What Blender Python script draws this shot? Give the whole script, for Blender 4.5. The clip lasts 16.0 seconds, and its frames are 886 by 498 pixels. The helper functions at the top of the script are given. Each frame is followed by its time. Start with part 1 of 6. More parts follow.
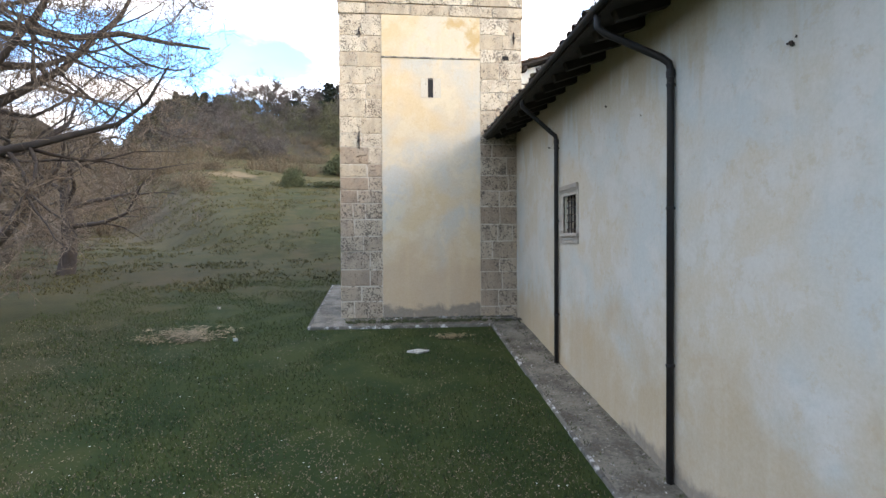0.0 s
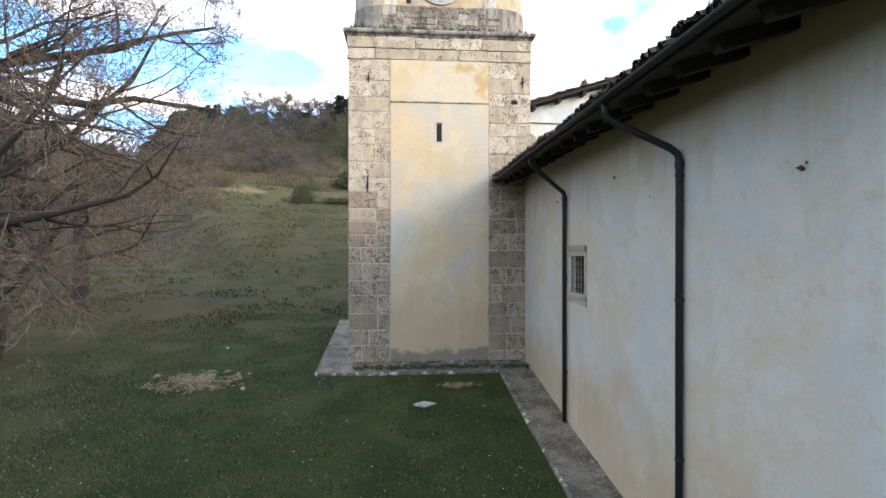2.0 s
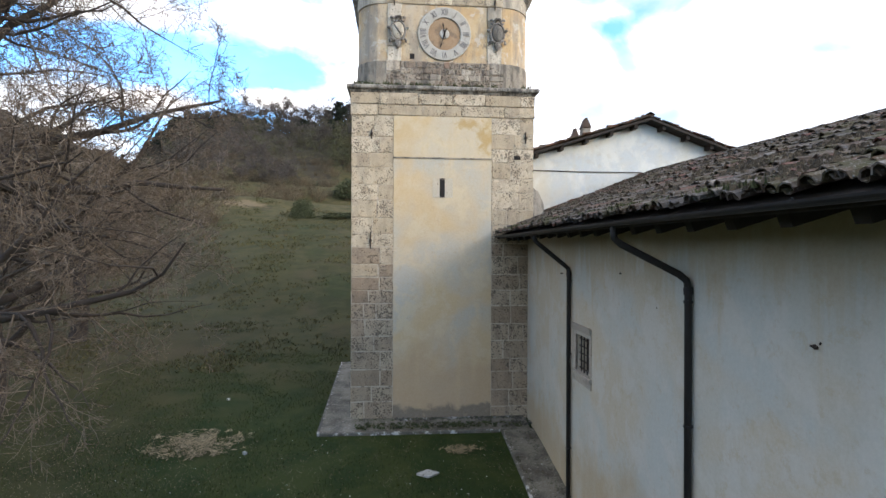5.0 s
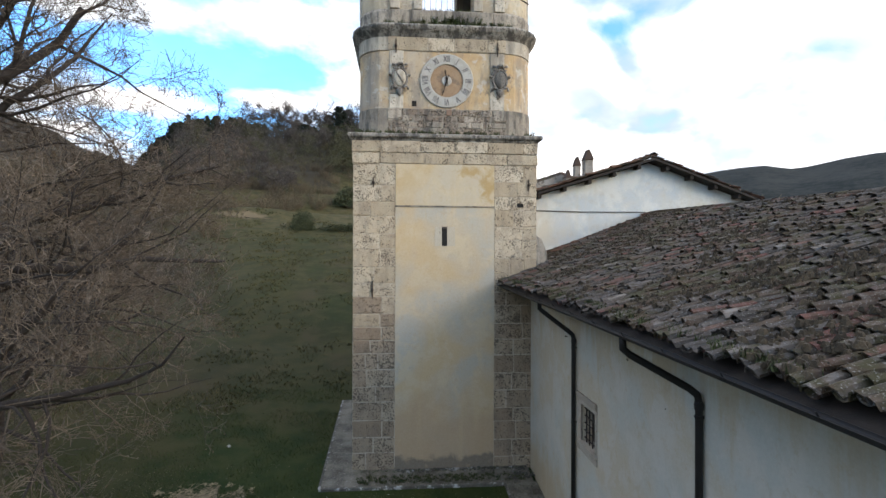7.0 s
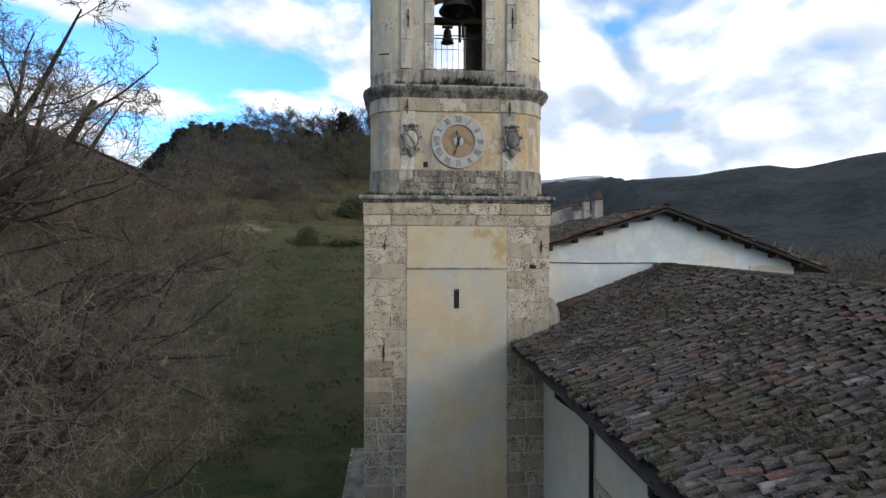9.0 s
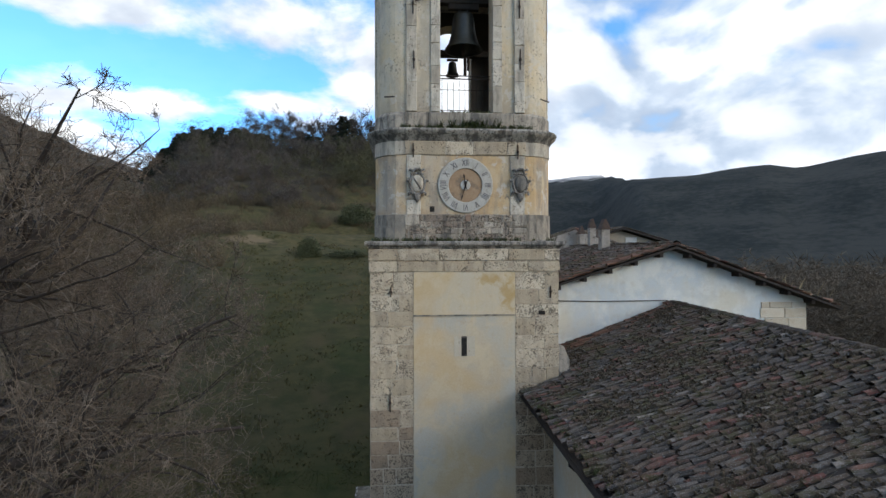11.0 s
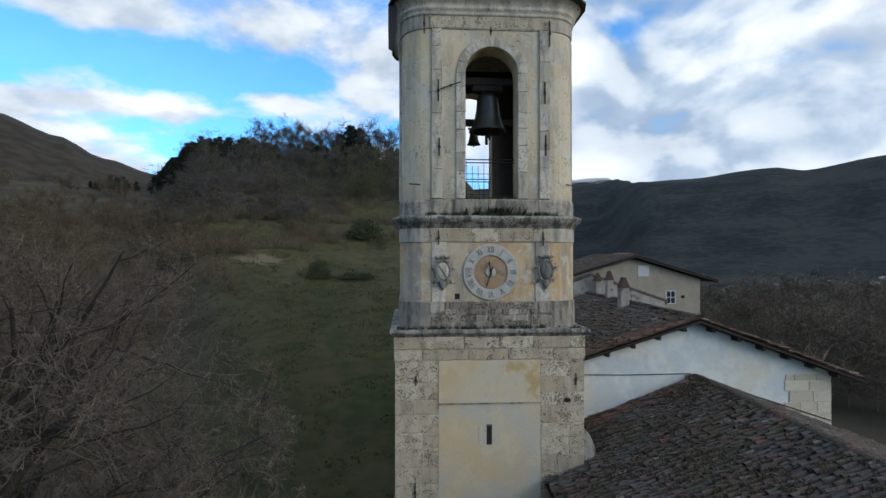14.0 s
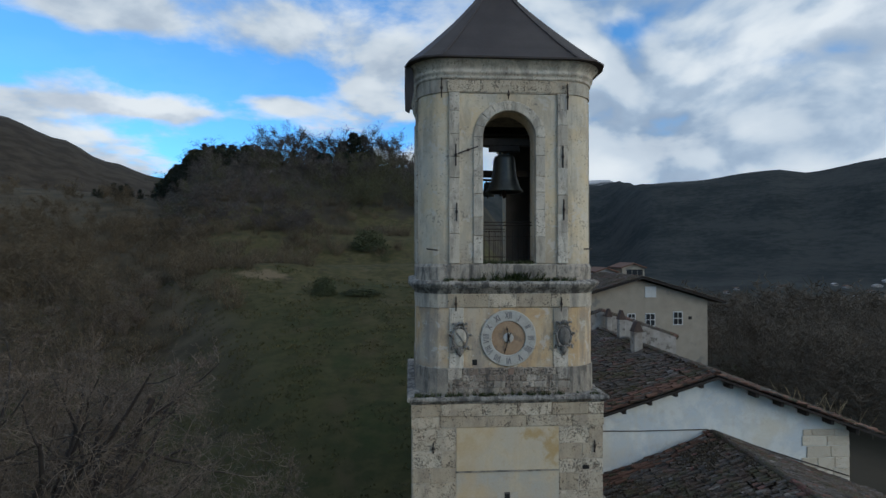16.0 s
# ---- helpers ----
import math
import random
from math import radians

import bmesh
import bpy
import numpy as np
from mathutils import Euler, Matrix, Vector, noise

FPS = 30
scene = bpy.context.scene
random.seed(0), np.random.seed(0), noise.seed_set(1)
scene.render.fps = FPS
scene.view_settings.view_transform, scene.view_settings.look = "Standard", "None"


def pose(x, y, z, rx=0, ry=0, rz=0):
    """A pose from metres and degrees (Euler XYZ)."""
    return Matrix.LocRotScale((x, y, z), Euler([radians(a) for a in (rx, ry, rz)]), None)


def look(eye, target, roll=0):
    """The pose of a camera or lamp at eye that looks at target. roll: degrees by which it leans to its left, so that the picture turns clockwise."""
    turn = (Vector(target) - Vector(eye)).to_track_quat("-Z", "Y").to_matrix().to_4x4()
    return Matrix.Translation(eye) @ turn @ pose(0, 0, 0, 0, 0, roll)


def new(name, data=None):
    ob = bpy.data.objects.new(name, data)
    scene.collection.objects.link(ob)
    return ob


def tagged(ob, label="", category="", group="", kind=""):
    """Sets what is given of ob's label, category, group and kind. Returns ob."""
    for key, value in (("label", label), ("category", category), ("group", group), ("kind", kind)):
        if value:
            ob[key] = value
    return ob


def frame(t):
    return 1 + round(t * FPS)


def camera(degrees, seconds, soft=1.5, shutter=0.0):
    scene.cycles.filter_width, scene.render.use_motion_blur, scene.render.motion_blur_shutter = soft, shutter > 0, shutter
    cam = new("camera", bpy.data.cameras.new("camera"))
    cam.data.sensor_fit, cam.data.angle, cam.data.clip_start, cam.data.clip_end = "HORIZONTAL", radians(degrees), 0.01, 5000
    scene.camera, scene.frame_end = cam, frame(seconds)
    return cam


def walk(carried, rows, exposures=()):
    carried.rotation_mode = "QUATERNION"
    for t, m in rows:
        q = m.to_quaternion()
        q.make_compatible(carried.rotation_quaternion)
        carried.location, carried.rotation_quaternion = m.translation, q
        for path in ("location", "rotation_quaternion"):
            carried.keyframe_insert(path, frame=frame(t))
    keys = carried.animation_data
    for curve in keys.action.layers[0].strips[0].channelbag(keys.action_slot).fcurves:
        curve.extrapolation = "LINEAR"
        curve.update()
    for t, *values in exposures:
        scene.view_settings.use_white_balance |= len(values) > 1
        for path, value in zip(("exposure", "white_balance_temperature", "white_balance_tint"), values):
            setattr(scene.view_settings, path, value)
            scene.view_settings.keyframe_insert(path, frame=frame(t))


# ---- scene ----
cam = camera(79.4, 16.0)
UNIT = 1.3                     # metres to one unit of the plan
PATH = [
    (0, (-1.088, -13.89, 2.073), (-0.894, -11.9, 2.038), -0.3),
    (0.5, (-1.079, -13.902, 2.301), (-0.893, -11.911, 2.271), -0.2),
    (1, (-1.028, -13.915, 2.537), (-0.856, -11.923, 2.513), -0.3),
    (1.5, (-1.041, -13.887, 2.751), (-0.874, -11.894, 2.738), -0.1),
    (2, (-1.044, -13.859, 3.001), (-0.885, -11.866, 2.997), 0.0),
    (2.5, (-1.053, -13.844, 3.269), (-0.9, -11.85, 3.27), 0.1),
    (3, (-1.073, -13.84, 3.541), (-0.919, -11.846, 3.543), 0.1),
    (3.5, (-1.094, -13.841, 3.761), (-0.937, -11.847, 3.766), 0.1),
    (6, (-1.187, -13.806, 4.942), (-1.018, -11.813, 4.946), 0.3),
    (6.5, (-1.181, -13.745, 5.287), (-1.016, -11.752, 5.287), 0.2),
    (7, (-1.217, -13.705, 5.637), (-1.051, -11.712, 5.644), 0.2),
    (7.5, (-1.259, -13.711, 6.014), (-1.099, -11.718, 6.029), 0.2),
    (8, (-1.305, -13.647, 6.423), (-1.148, -11.653, 6.433), 0.1),
    (8.5, (-1.373, -13.634, 6.838), (-1.217, -11.64, 6.844), 0.1),
    (9, (-1.446, -13.563, 7.231), (-1.29, -11.569, 7.238), 0.1),
    (11.5, (-1.68, -13.226, 8.643), (-1.524, -11.232, 8.652), -0.2),
    (12, (-1.79, -13.198, 8.936), (-1.632, -11.204, 8.946), -0.3),
    (12.5, (-1.81, -13.247, 9.298), (-1.665, -11.252, 9.308), -0.3),
    (13, (-1.874, -13.233, 9.679), (-1.734, -11.238, 9.694), -0.2),
    (13.5, (-1.963, -13.267, 10.121), (-1.828, -11.271, 10.135), -0.1),
    (14, (-2.072, -13.222, 10.517), (-1.939, -11.226, 10.533), 0.0),
    (14.5, (-2.195, -13.203, 10.907), (-2.062, -11.208, 10.926), 0.0),
    (15, (-2.289, -13.187, 11.299), (-2.162, -11.191, 11.32), 0.0),
    (15.5, (-2.391, -13.135, 11.712), (-2.263, -11.139, 11.733), 0.1),
    (16, (-2.458, -13.11, 12.101), (-2.331, -11.114, 12.124), -0.0),
]
walk(cam, [(t, look(UNIT * Vector(eye), UNIT * Vector(target), roll)) for t, eye, target, roll in PATH],
     [(0.0, 1.48, 7000, 17), (1.5, 1.38, 7000, 17), (3.5, 1.10, 7000, 16), (6.0, 0.64, 6900, 14), (7.5, 0.39, 6850, 13), (9.0, 0.04, 6600, 12), (11.5, -0.06, 6500, 11), (13.0, -0.21, 6250, 10), (14.5, -0.47, 6100, 8.5), (16.0, -0.74, 6000, 7)])

# ---- light ----
SUN_AZ, SUN_EL = 128.0, 17.0      # degrees clockwise from +y, degrees above the horizon
world = bpy.data.worlds.new("sky_world")
scene.world = world
world.use_nodes = True


class Nodes:
    """A short way to write node trees."""

    def __init__(self, tree):
        self.t = tree
        tree.nodes.clear()

    def add(self, kind, ins=(), **props):
        n = self.t.nodes.new(kind)
        for k, v in props.items():
            if k == "op":
                n.operation = v
            elif k == "blend":
                n.blend_type = v
            elif k == "dtype":
                n.data_type = v
            elif k == "sky":
                n.sky_type = v
            elif k == "dims":
                n.noise_dimensions = v
            elif k == "feature":
                n.feature = v
        for key, v in (ins.items() if isinstance(ins, dict) else enumerate(ins)):
            if v is None:
                continue
            if isinstance(v, bpy.types.NodeSocket):
                self.t.links.new(v, n.inputs[key])
            else:
                n.inputs[key].default_value = v
        return n

    def math(self, op, a, b=0.0, clamp=False):
        n = self.add("ShaderNodeMath", (a, b), op=op)
        n.use_clamp = clamp
        return n.outputs[0]

    def noise(self, vec, scale, detail=4.0, rough=0.55, distortion=0.0):
        return self.add("ShaderNodeTexNoise", {"Vector": vec, "Scale": scale, "Detail": detail, "Roughness": rough, "Distortion": distortion}).outputs["Fac"]

    def ramp(self, fac, stops):
        n = self.add("ShaderNodeValToRGB", (fac,))
        e = n.color_ramp.elements
        while len(e) < len(stops):
            e.new(0.5)
        for el, (p, c) in zip(e, stops):
            el.position = p
            el.color = (*c, 1.0) if len(c) == 3 else c
        return n.outputs[0]

    def step(self, fac, lo, hi):
        n = self.add("ShaderNodeMapRange", {"Value": fac, "From Min": lo, "From Max": hi})
        n.interpolation_type = "SMOOTHSTEP"
        return n.outputs[0]

    def mix(self, fac, a, b, blend="MIX"):
        n = self.t.nodes.new("ShaderNodeMix")
        n.data_type, n.blend_type = "RGBA", blend
        for i, v in ((0, fac), (6, a), (7, b)):
            if isinstance(v, bpy.types.NodeSocket):
                self.t.links.new(v, n.inputs[i])
            else:
                n.inputs[i].default_value = v if i == 0 else ((*v, 1.0) if len(v) == 3 else v)
        return n.outputs[2]

    def scaled(self, vec, x, y, z):
        return self.add("ShaderNodeVectorMath", (vec, (x, y, z)), op="MULTIPLY").outputs[0]


def direction(az, el):
    a, e = radians(az), radians(el)
    return Vector((math.sin(a) * math.cos(e), math.cos(a) * math.cos(e), math.sin(e)))


w = Nodes(world.node_tree)
sky = w.add("ShaderNodeTexSky", sky="NISHITA")
sky.sun_disc = False
sky.sun_elevation, sky.sun_rotation = radians(SUN_EL), radians(SUN_AZ)
sky.altitude, sky.air_density, sky.dust_density, sky.ozone_density = 700, 1.0, 0.6, 2.0
blue = w.mix(1.0, sky.outputs[0], (0.98, 1.98, 2.68), "MULTIPLY")
way = w.add("ShaderNodeTexCoord").outputs["Generated"]
sep = w.add("ShaderNodeSeparateXYZ", (way,))
# clouds lie on a flat layer: the way is projected on it
zc = w.math("MAXIMUM", w.math("ADD", sep.outputs[2], 0.22), 0.05)
flat = w.add("ShaderNodeCombineXYZ", (w.math("DIVIDE", sep.outputs[0], zc), w.math("DIVIDE", sep.outputs[1], zc), 0.0)).outputs[0]
higher = w.math("ADD", zc, 0.035)
flat_up = w.add("ShaderNodeCombineXYZ", (w.math("DIVIDE", sep.outputs[0], higher), w.math("DIVIDE", sep.outputs[1], higher), 0.0)).outputs[0]
puff = w.noise(flat, 1.9, 10, 0.56, 0.15)
puff_up = w.noise(flat_up, 1.9, 5, 0.56, 0.15)
grey = w.noise(flat, 1.3, 8, 0.55, 0.1)


def towards(az, el, size):
    """1 in that direction of the sky, falling to 0 at that many degrees from it."""
    d = w.add("ShaderNodeVectorMath", (w.add("ShaderNodeVectorMath", (way,), op="NORMALIZE").outputs[0], direction(az, el)), op="DOT_PRODUCT").outputs["Value"]
    return w.step(d, math.cos(radians(size)), 1.0)


bearing = w.math("MULTIPLY", w.math("ARCTAN2", sep.outputs[0], sep.outputs[1]), 180 / math.pi)
height = w.math("MULTIPLY", w.math("ARCSINE", sep.outputs[2]), 180 / math.pi)


def bank(az, el, wide, high, amount):
    """A bank of cloud (or, minus, a gap) round a bearing and a height, both in degrees."""
    a = w.math("POWER", w.math("ABSOLUTE", w.math("DIVIDE", w.math("SUBTRACT", bearing, az), wide)), 2.0)
    e = w.math("POWER", w.math("ABSOLUTE", w.math("DIVIDE", w.math("SUBTRACT", height, el), high)), 2.0)
    return w.math("MULTIPLY", w.math("EXPONENT", w.math("MULTIPLY", w.math("ADD", a, e), -1.0)), amount)


# cloud cover: broken to the north-west, heaped to the north-east, thick towards the sun
heap = w.noise(w.scaled(way, 1.0, 1.0, 1.7), 4.4, 7, 0.47, 0.25)
heap_up = w.noise(w.add("ShaderNodeVectorMath", (w.scaled(way, 1.0, 1.0, 1.7), (0.02, -0.01, 0.05)), op="ADD").outputs[0], 4.4, 5, 0.47, 0.25)
right = w.step(bearing, -2.0, 12.0)
body = w.math("ADD", w.math("MULTIPLY", puff, w.math("SUBTRACT", 1.0, right)), w.math("MULTIPLY", heap, right))
cover = w.math("ADD", w.math("SUBTRACT", body, w.math("MULTIPLY", towards(-16, 15, 34), 0.15)), w.math("MULTIPLY", towards(36, 20, 44), 0.15))
for b in ((-35, 10, 7, 4.0, 0.27), (-28, 7.5, 5, 2.0, 0.22), (-26, 13.4, 8, 0.8, 0.22), (-13, 15.3, 4.0, 1.1, 0.25), (-13, 22.0, 8, 3.2, 0.20), (-4, 19, 5, 5.0, 0.20), (-30, 21.5, 7, 2.2, 0.24), (-7, 10, 8, 3.0, 0.12),
          (-24, 17.5, 9, 2.0, -0.12), (22.5, 21.8, 2.2, 1.3, -0.15), (36, 17.2, 3.0, 0.7, -0.06), (30, 27, 5, 1.6, -0.14)):
    cover = w.math("ADD", cover, bank(*b))
veil = w.math("MAXIMUM", w.step(cover, 0.38, 0.57), 0.06)
cloud = w.ramp(grey, [(0.34, (4.2, 4.9, 6.0)), (0.48, (6.1, 6.8, 7.6)), (0.60, (9.4, 9.6, 9.8))])
pile = w.ramp(w.math("ADD", heap, w.math("ADD", bank(24, 17, 7, 3.5, -0.10), w.math("ADD", bank(30, 9.5, 16, 3.2, -0.14), bank(33, 19, 9, 4.0, 0.13)))), [(0.33, (3.2, 4.3, 5.8)), (0.47, (5.4, 6.4, 7.6)), (0.58, (9.2, 9.5, 9.8))])
cloud = w.mix(right, cloud, pile)
rise = w.math("ADD", w.math("MULTIPLY", w.math("SUBTRACT", puff, puff_up), w.math("SUBTRACT", 1.0, right)), w.math("MULTIPLY", w.math("SUBTRACT", heap, heap_up), right))
cloud = w.mix(w.math("MULTIPLY", w.step(rise, -0.05, 0.09), 0.42), cloud, (10.2, 10.2, 10.0))
cloud = w.mix(w.math("MULTIPLY", w.step(rise, 0.02, -0.11), 0.4), cloud, (4.3, 4.9, 5.9))
glow = w.mix(w.math("MULTIPLY", towards(SUN_AZ - 34, 22, 50), 0.5), cloud, (10.5, 10.3, 10.0))
above = w.mix(veil, blue, glow)
bg = w.add("ShaderNodeBackground", (above, 0.14))
w.add("ShaderNodeOutputWorld", (bg.outputs[0],))

sun = new("sun", bpy.data.lights.new("sun", "SUN"))
sun.data.energy, sun.data.angle, sun.data.color = 1.75, radians(34), (1.0, 0.86, 0.68)
sun.matrix_world = look(direction(SUN_AZ, SUN_EL) * 50, (0, 0, 0))

# ---- materials ----


def material(name, build, rough=0.9, metal=0.0, spec=0.35):
    m = bpy.data.materials.new(name)
    m.use_nodes = True
    n = Nodes(m.node_tree)
    geo = n.add("ShaderNodeNewGeometry")
    bsdf = n.add("ShaderNodeBsdfPrincipled", {"Roughness": rough, "Metallic": metal, "Specular IOR Level": spec})
    n.add("ShaderNodeOutputMaterial", (bsdf.outputs[0],))
    col, height, strength, dist = build(n, n.scaled(geo.outputs["Position"], 1 / UNIT, 1 / UNIT, 1 / UNIT), geo)
    n.t.links.new(col, bsdf.inputs["Base Color"])
    if height is not None:
        b = n.add("ShaderNodeBump", {"Height": height, "Strength": strength, "Distance": dist * UNIT})
        n.t.links.new(b.outputs[0], bsdf.inputs["Normal"])
    return m


def mottled(name, a, b, scale=3.0, fine=30.0, rough=0.9, bump=0.4, dist=0.01, vary=0.0, island=False, metal=0.0, spots=None, spec=0.35, contrast=0.22):
    """Two colours mixed by large and fine noise, with relief; vary: lightness from piece to piece; spots: a third colour in patches (colour, scale, threshold)."""

    def build(n, pos, geo):
        big, small = n.noise(pos, scale, 5), n.noise(pos, fine, 4, 0.65)
        f = n.step(n.math("ADD", n.math("MULTIPLY", big, 0.65), n.math("MULTIPLY", small, 0.35)), 0.5 - contrast, 0.5 + contrast)
        col = n.mix(f, a, b)
        if spots:
            c, s, th = spots
            col = n.mix(n.step(n.noise(pos, s, 5, 0.6), th, th + 0.10), col, c)
        if vary:
            rnd = geo.outputs["Random Per Island"] if island else n.add("ShaderNodeObjectInfo").outputs["Random"]
            k = n.math("ADD", n.math("MULTIPLY", rnd, 2 * vary), 1 - vary)
            col = n.mix(1.0, col, n.add("ShaderNodeCombineColor", (k, k, k)).outputs[0], "MULTIPLY")
        return col, small, bump, dist

    return material(name, build, rough, metal, spec)


def wall_plaster(name, pale, warm, cool, low, z_low, spread, z_top=99.0, soot=0.0, damp=-99.0, blotches=()):
    """Lime plaster: a cool wash over a warm one, in cloudy patches, with warm staining that climbs from the foot
    (z_low), the same warm colour above z_top with a streaky edge, sooty grime, a dark damp foot (damp) and ochre
    blotches (x, z, half-width, half-height)."""

    def build(n, pos, geo):
        xyz = n.add("ShaderNodeSeparateXYZ", (pos,))
        big = n.noise(pos, 0.50, 3, 0.5, 0.6)
        mid = n.noise(pos, 1.5, 6, 0.62, 0.3)
        fine = n.noise(pos, 26, 4, 0.7)
        edge = n.noise(pos, 1.1, 5, 0.55)
        streak = n.noise(n.scaled(pos, 4.0, 4.0, 0.35), 1.0, 4, 0.55)
        col = n.mix(n.step(big, 0.40, 0.60), warm, cool)
        col = n.mix(n.math("MULTIPLY", n.step(mid, 0.46, 0.62), 0.8), col, pale)
        foot = n.math("ADD", n.math("MULTIPLY", n.math("SUBTRACT", z_low, xyz.outputs[2]), 1 / spread), n.math("MULTIPLY", n.math("SUBTRACT", edge, 0.5), 4.0))
        col = n.mix(n.math("MULTIPLY", n.step(foot, -0.75, 0.85), 0.80), col, low)
        head = n.math("ADD", n.math("MULTIPLY", n.math("SUBTRACT", xyz.outputs[2], z_top), 1.6), n.math("MULTIPLY", n.math("SUBTRACT", streak, 0.5), 4.0))
        col = n.mix(n.math("MULTIPLY", n.step(head, -0.3, 0.7), 0.6), col, low)
        col = n.mix(n.math("MULTIPLY", n.step(streak, 0.52, 0.72), 0.35), col, warm)
        if soot:
            grime = n.noise(n.scaled(pos, 2.6, 2.6, 0.7), 1.0, 7, 0.66, 0.3)
            col = n.mix(n.math("MULTIPLY", n.step(grime, 0.45, 0.62), soot), col, (0.17, 0.155, 0.14))
            speck = n.math("ADD", n.math("MULTIPLY", n.noise(pos, 15, 5, 0.65), 0.65), n.math("MULTIPLY", n.noise(pos, 2.2, 4, 0.6), 0.35))
            col = n.mix(n.math("MULTIPLY", n.step(speck, 0.56, 0.62), 0.6), col, (0.12, 0.11, 0.10))
            flake = n.noise(pos, 3.6, 6, 0.66, 0.4)
            col = n.mix(n.math("MULTIPLY", n.step(flake, 0.56, 0.62), 0.6), col, (0.56, 0.52, 0.44))
        wet = n.math("ADD", n.math("MULTIPLY", n.math("SUBTRACT", damp, xyz.outputs[2]), 6.0), n.math("MULTIPLY", n.math("SUBTRACT", mid, 0.5), 5.0))
        col = n.mix(n.math("MULTIPLY", n.step(wet, -0.3, 0.6), 0.8), col, (0.135, 0.115, 0.09))
        for bx, bz, rx, rz in blotches:
            d = n.add("ShaderNodeVectorMath", (n.scaled(n.add("ShaderNodeVectorMath", (pos, (bx, 0, bz)), op="SUBTRACT").outputs[0], 1 / rx, 0.0, 1 / rz),), op="LENGTH").outputs["Value"]
            m = n.math("ADD", n.math("SUBTRACT", 1.0, d), n.math("MULTIPLY", n.math("SUBTRACT", n.noise(pos, 5.0, 5, 0.65, 0.5), 0.5), 4.0))
            col = n.mix(n.math("MULTIPLY", n.step(m, -0.35, 0.75), 0.8), col, (0.42, 0.27, 0.085))
        blot = n.noise(pos, 5.5, 6, 0.7)
        col = n.mix(n.math("MULTIPLY", n.step(blot, 0.53, 0.67), 0.36), col, low)
        k = n.step(fine, 0.2, 0.8)
        col = n.mix(0.07, col, n.mix(k, (0.25, 0.22, 0.18), (0.9, 0.88, 0.84)))
        return col, n.math("ADD", n.math("MULTIPLY", fine, 0.3), mid), 0.35, 0.012

    return material(name, build, 0.93, 0.0, 0.2)


def pitted(name, a, b, c, pits=30.0, bump=0.8, holes=0.60, grime=0.0):
    """Porous limestone: blocks differ a little, with small dark pits in swarms, pale skins, and grime that runs down."""

    def build(n, pos, geo):
        rnd = n.add("ShaderNodeObjectInfo").outputs["Random"]
        off = n.add("ShaderNodeVectorMath", (pos, n.add("ShaderNodeCombineXYZ", (n.math("MULTIPLY", rnd, 37.0), rnd, n.math("MULTIPLY", rnd, 11.0))).outputs[0]), op="ADD").outputs[0]
        big, mid, fine = n.noise(off, 2.6, 6, 0.62), n.noise(off, pits, 3, 0.55), n.noise(off, 70.0, 3, 0.7)
        where = n.noise(off, 4.0, 4, 0.6)
        col = n.mix(n.step(n.math("ADD", n.math("MULTIPLY", rnd, 0.5), n.math("MULTIPLY", big, 0.9)), 0.45, 0.95), a, b)
        col = n.mix(n.math("MULTIPLY", n.step(big, 0.49, 0.62), 0.75), col, c)
        col = n.mix(0.22, col, n.mix(n.step(fine, 0.30, 0.70), (0.11, 0.10, 0.085), (0.60, 0.55, 0.47)))
        swarm = n.math("ADD", n.math("MULTIPLY", n.math("SUBTRACT", where, 0.5), 0.55), n.math("MULTIPLY", n.math("SUBTRACT", rnd, 0.5), 0.10))
        hole = n.step(n.math("ADD", mid, swarm), holes, holes + 0.07)
        col = n.mix(n.math("MULTIPLY", hole, 0.70), col, (0.055, 0.046, 0.037))
        if grime:
            run = n.noise(n.scaled(pos, 5.0, 5.0, 1.1), 1.0, 6, 0.65, 0.2)
            col = n.mix(n.math("MULTIPLY", n.step(run, 0.44, 0.62), grime), col, (0.085, 0.08, 0.072))
        k = n.math("ADD", n.math("MULTIPLY", rnd, 0.24), 0.87)
        col = n.mix(1.0, col, n.add("ShaderNodeCombineColor", (k, k, k)).outputs[0], "MULTIPLY")
        return col, n.math("SUBTRACT", n.math("MULTIPLY", fine, 0.5), hole), bump, 0.012

    return material(name, build, 0.95, 0.0, 0.2)


STONE = pitted("porous_limestone", (0.35, 0.25, 0.16), (0.44, 0.35, 0.24), (0.26, 0.19, 0.125), 24.0, 1.1, 0.55, 0.16)
STONE_PALE = pitted("weathered_pale_stone", (0.53, 0.42, 0.275), (0.62, 0.525, 0.38), (0.43, 0.335, 0.225), 27.0, 1.0, 0.565, 0.20)
STONE_GREY = pitted("grey_weathered_stone", (0.34, 0.29, 0.22), (0.44, 0.38, 0.30), (0.21, 0.185, 0.15), 26.0, 0.8, 0.62, 0.75)
STONE_CRUST = pitted("black_crusted_stone", (0.26, 0.235, 0.20), (0.36, 0.33, 0.28), (0.13, 0.12, 0.105), 22.0, 0.9, 0.58, 0.9)
STONE_TRIM = pitted("pale_moulded_stone", (0.54, 0.47, 0.36), (0.63, 0.565, 0.45), (0.43, 0.37, 0.29), 22.0, 0.6, 0.64, 0.42)
STONE_SLIT = pitted("smooth_pale_stone", (0.55, 0.48, 0.36), (0.60, 0.54, 0.42), (0.50, 0.42, 0.30), 22.0, 0.3, 0.68)
STONE_RUBBLE = pitted("brown_rubble_stone", (0.25, 0.185, 0.135), (0.36, 0.295, 0.22), (0.16, 0.125, 0.095), 20.0, 1.2, 0.53, 0.55)
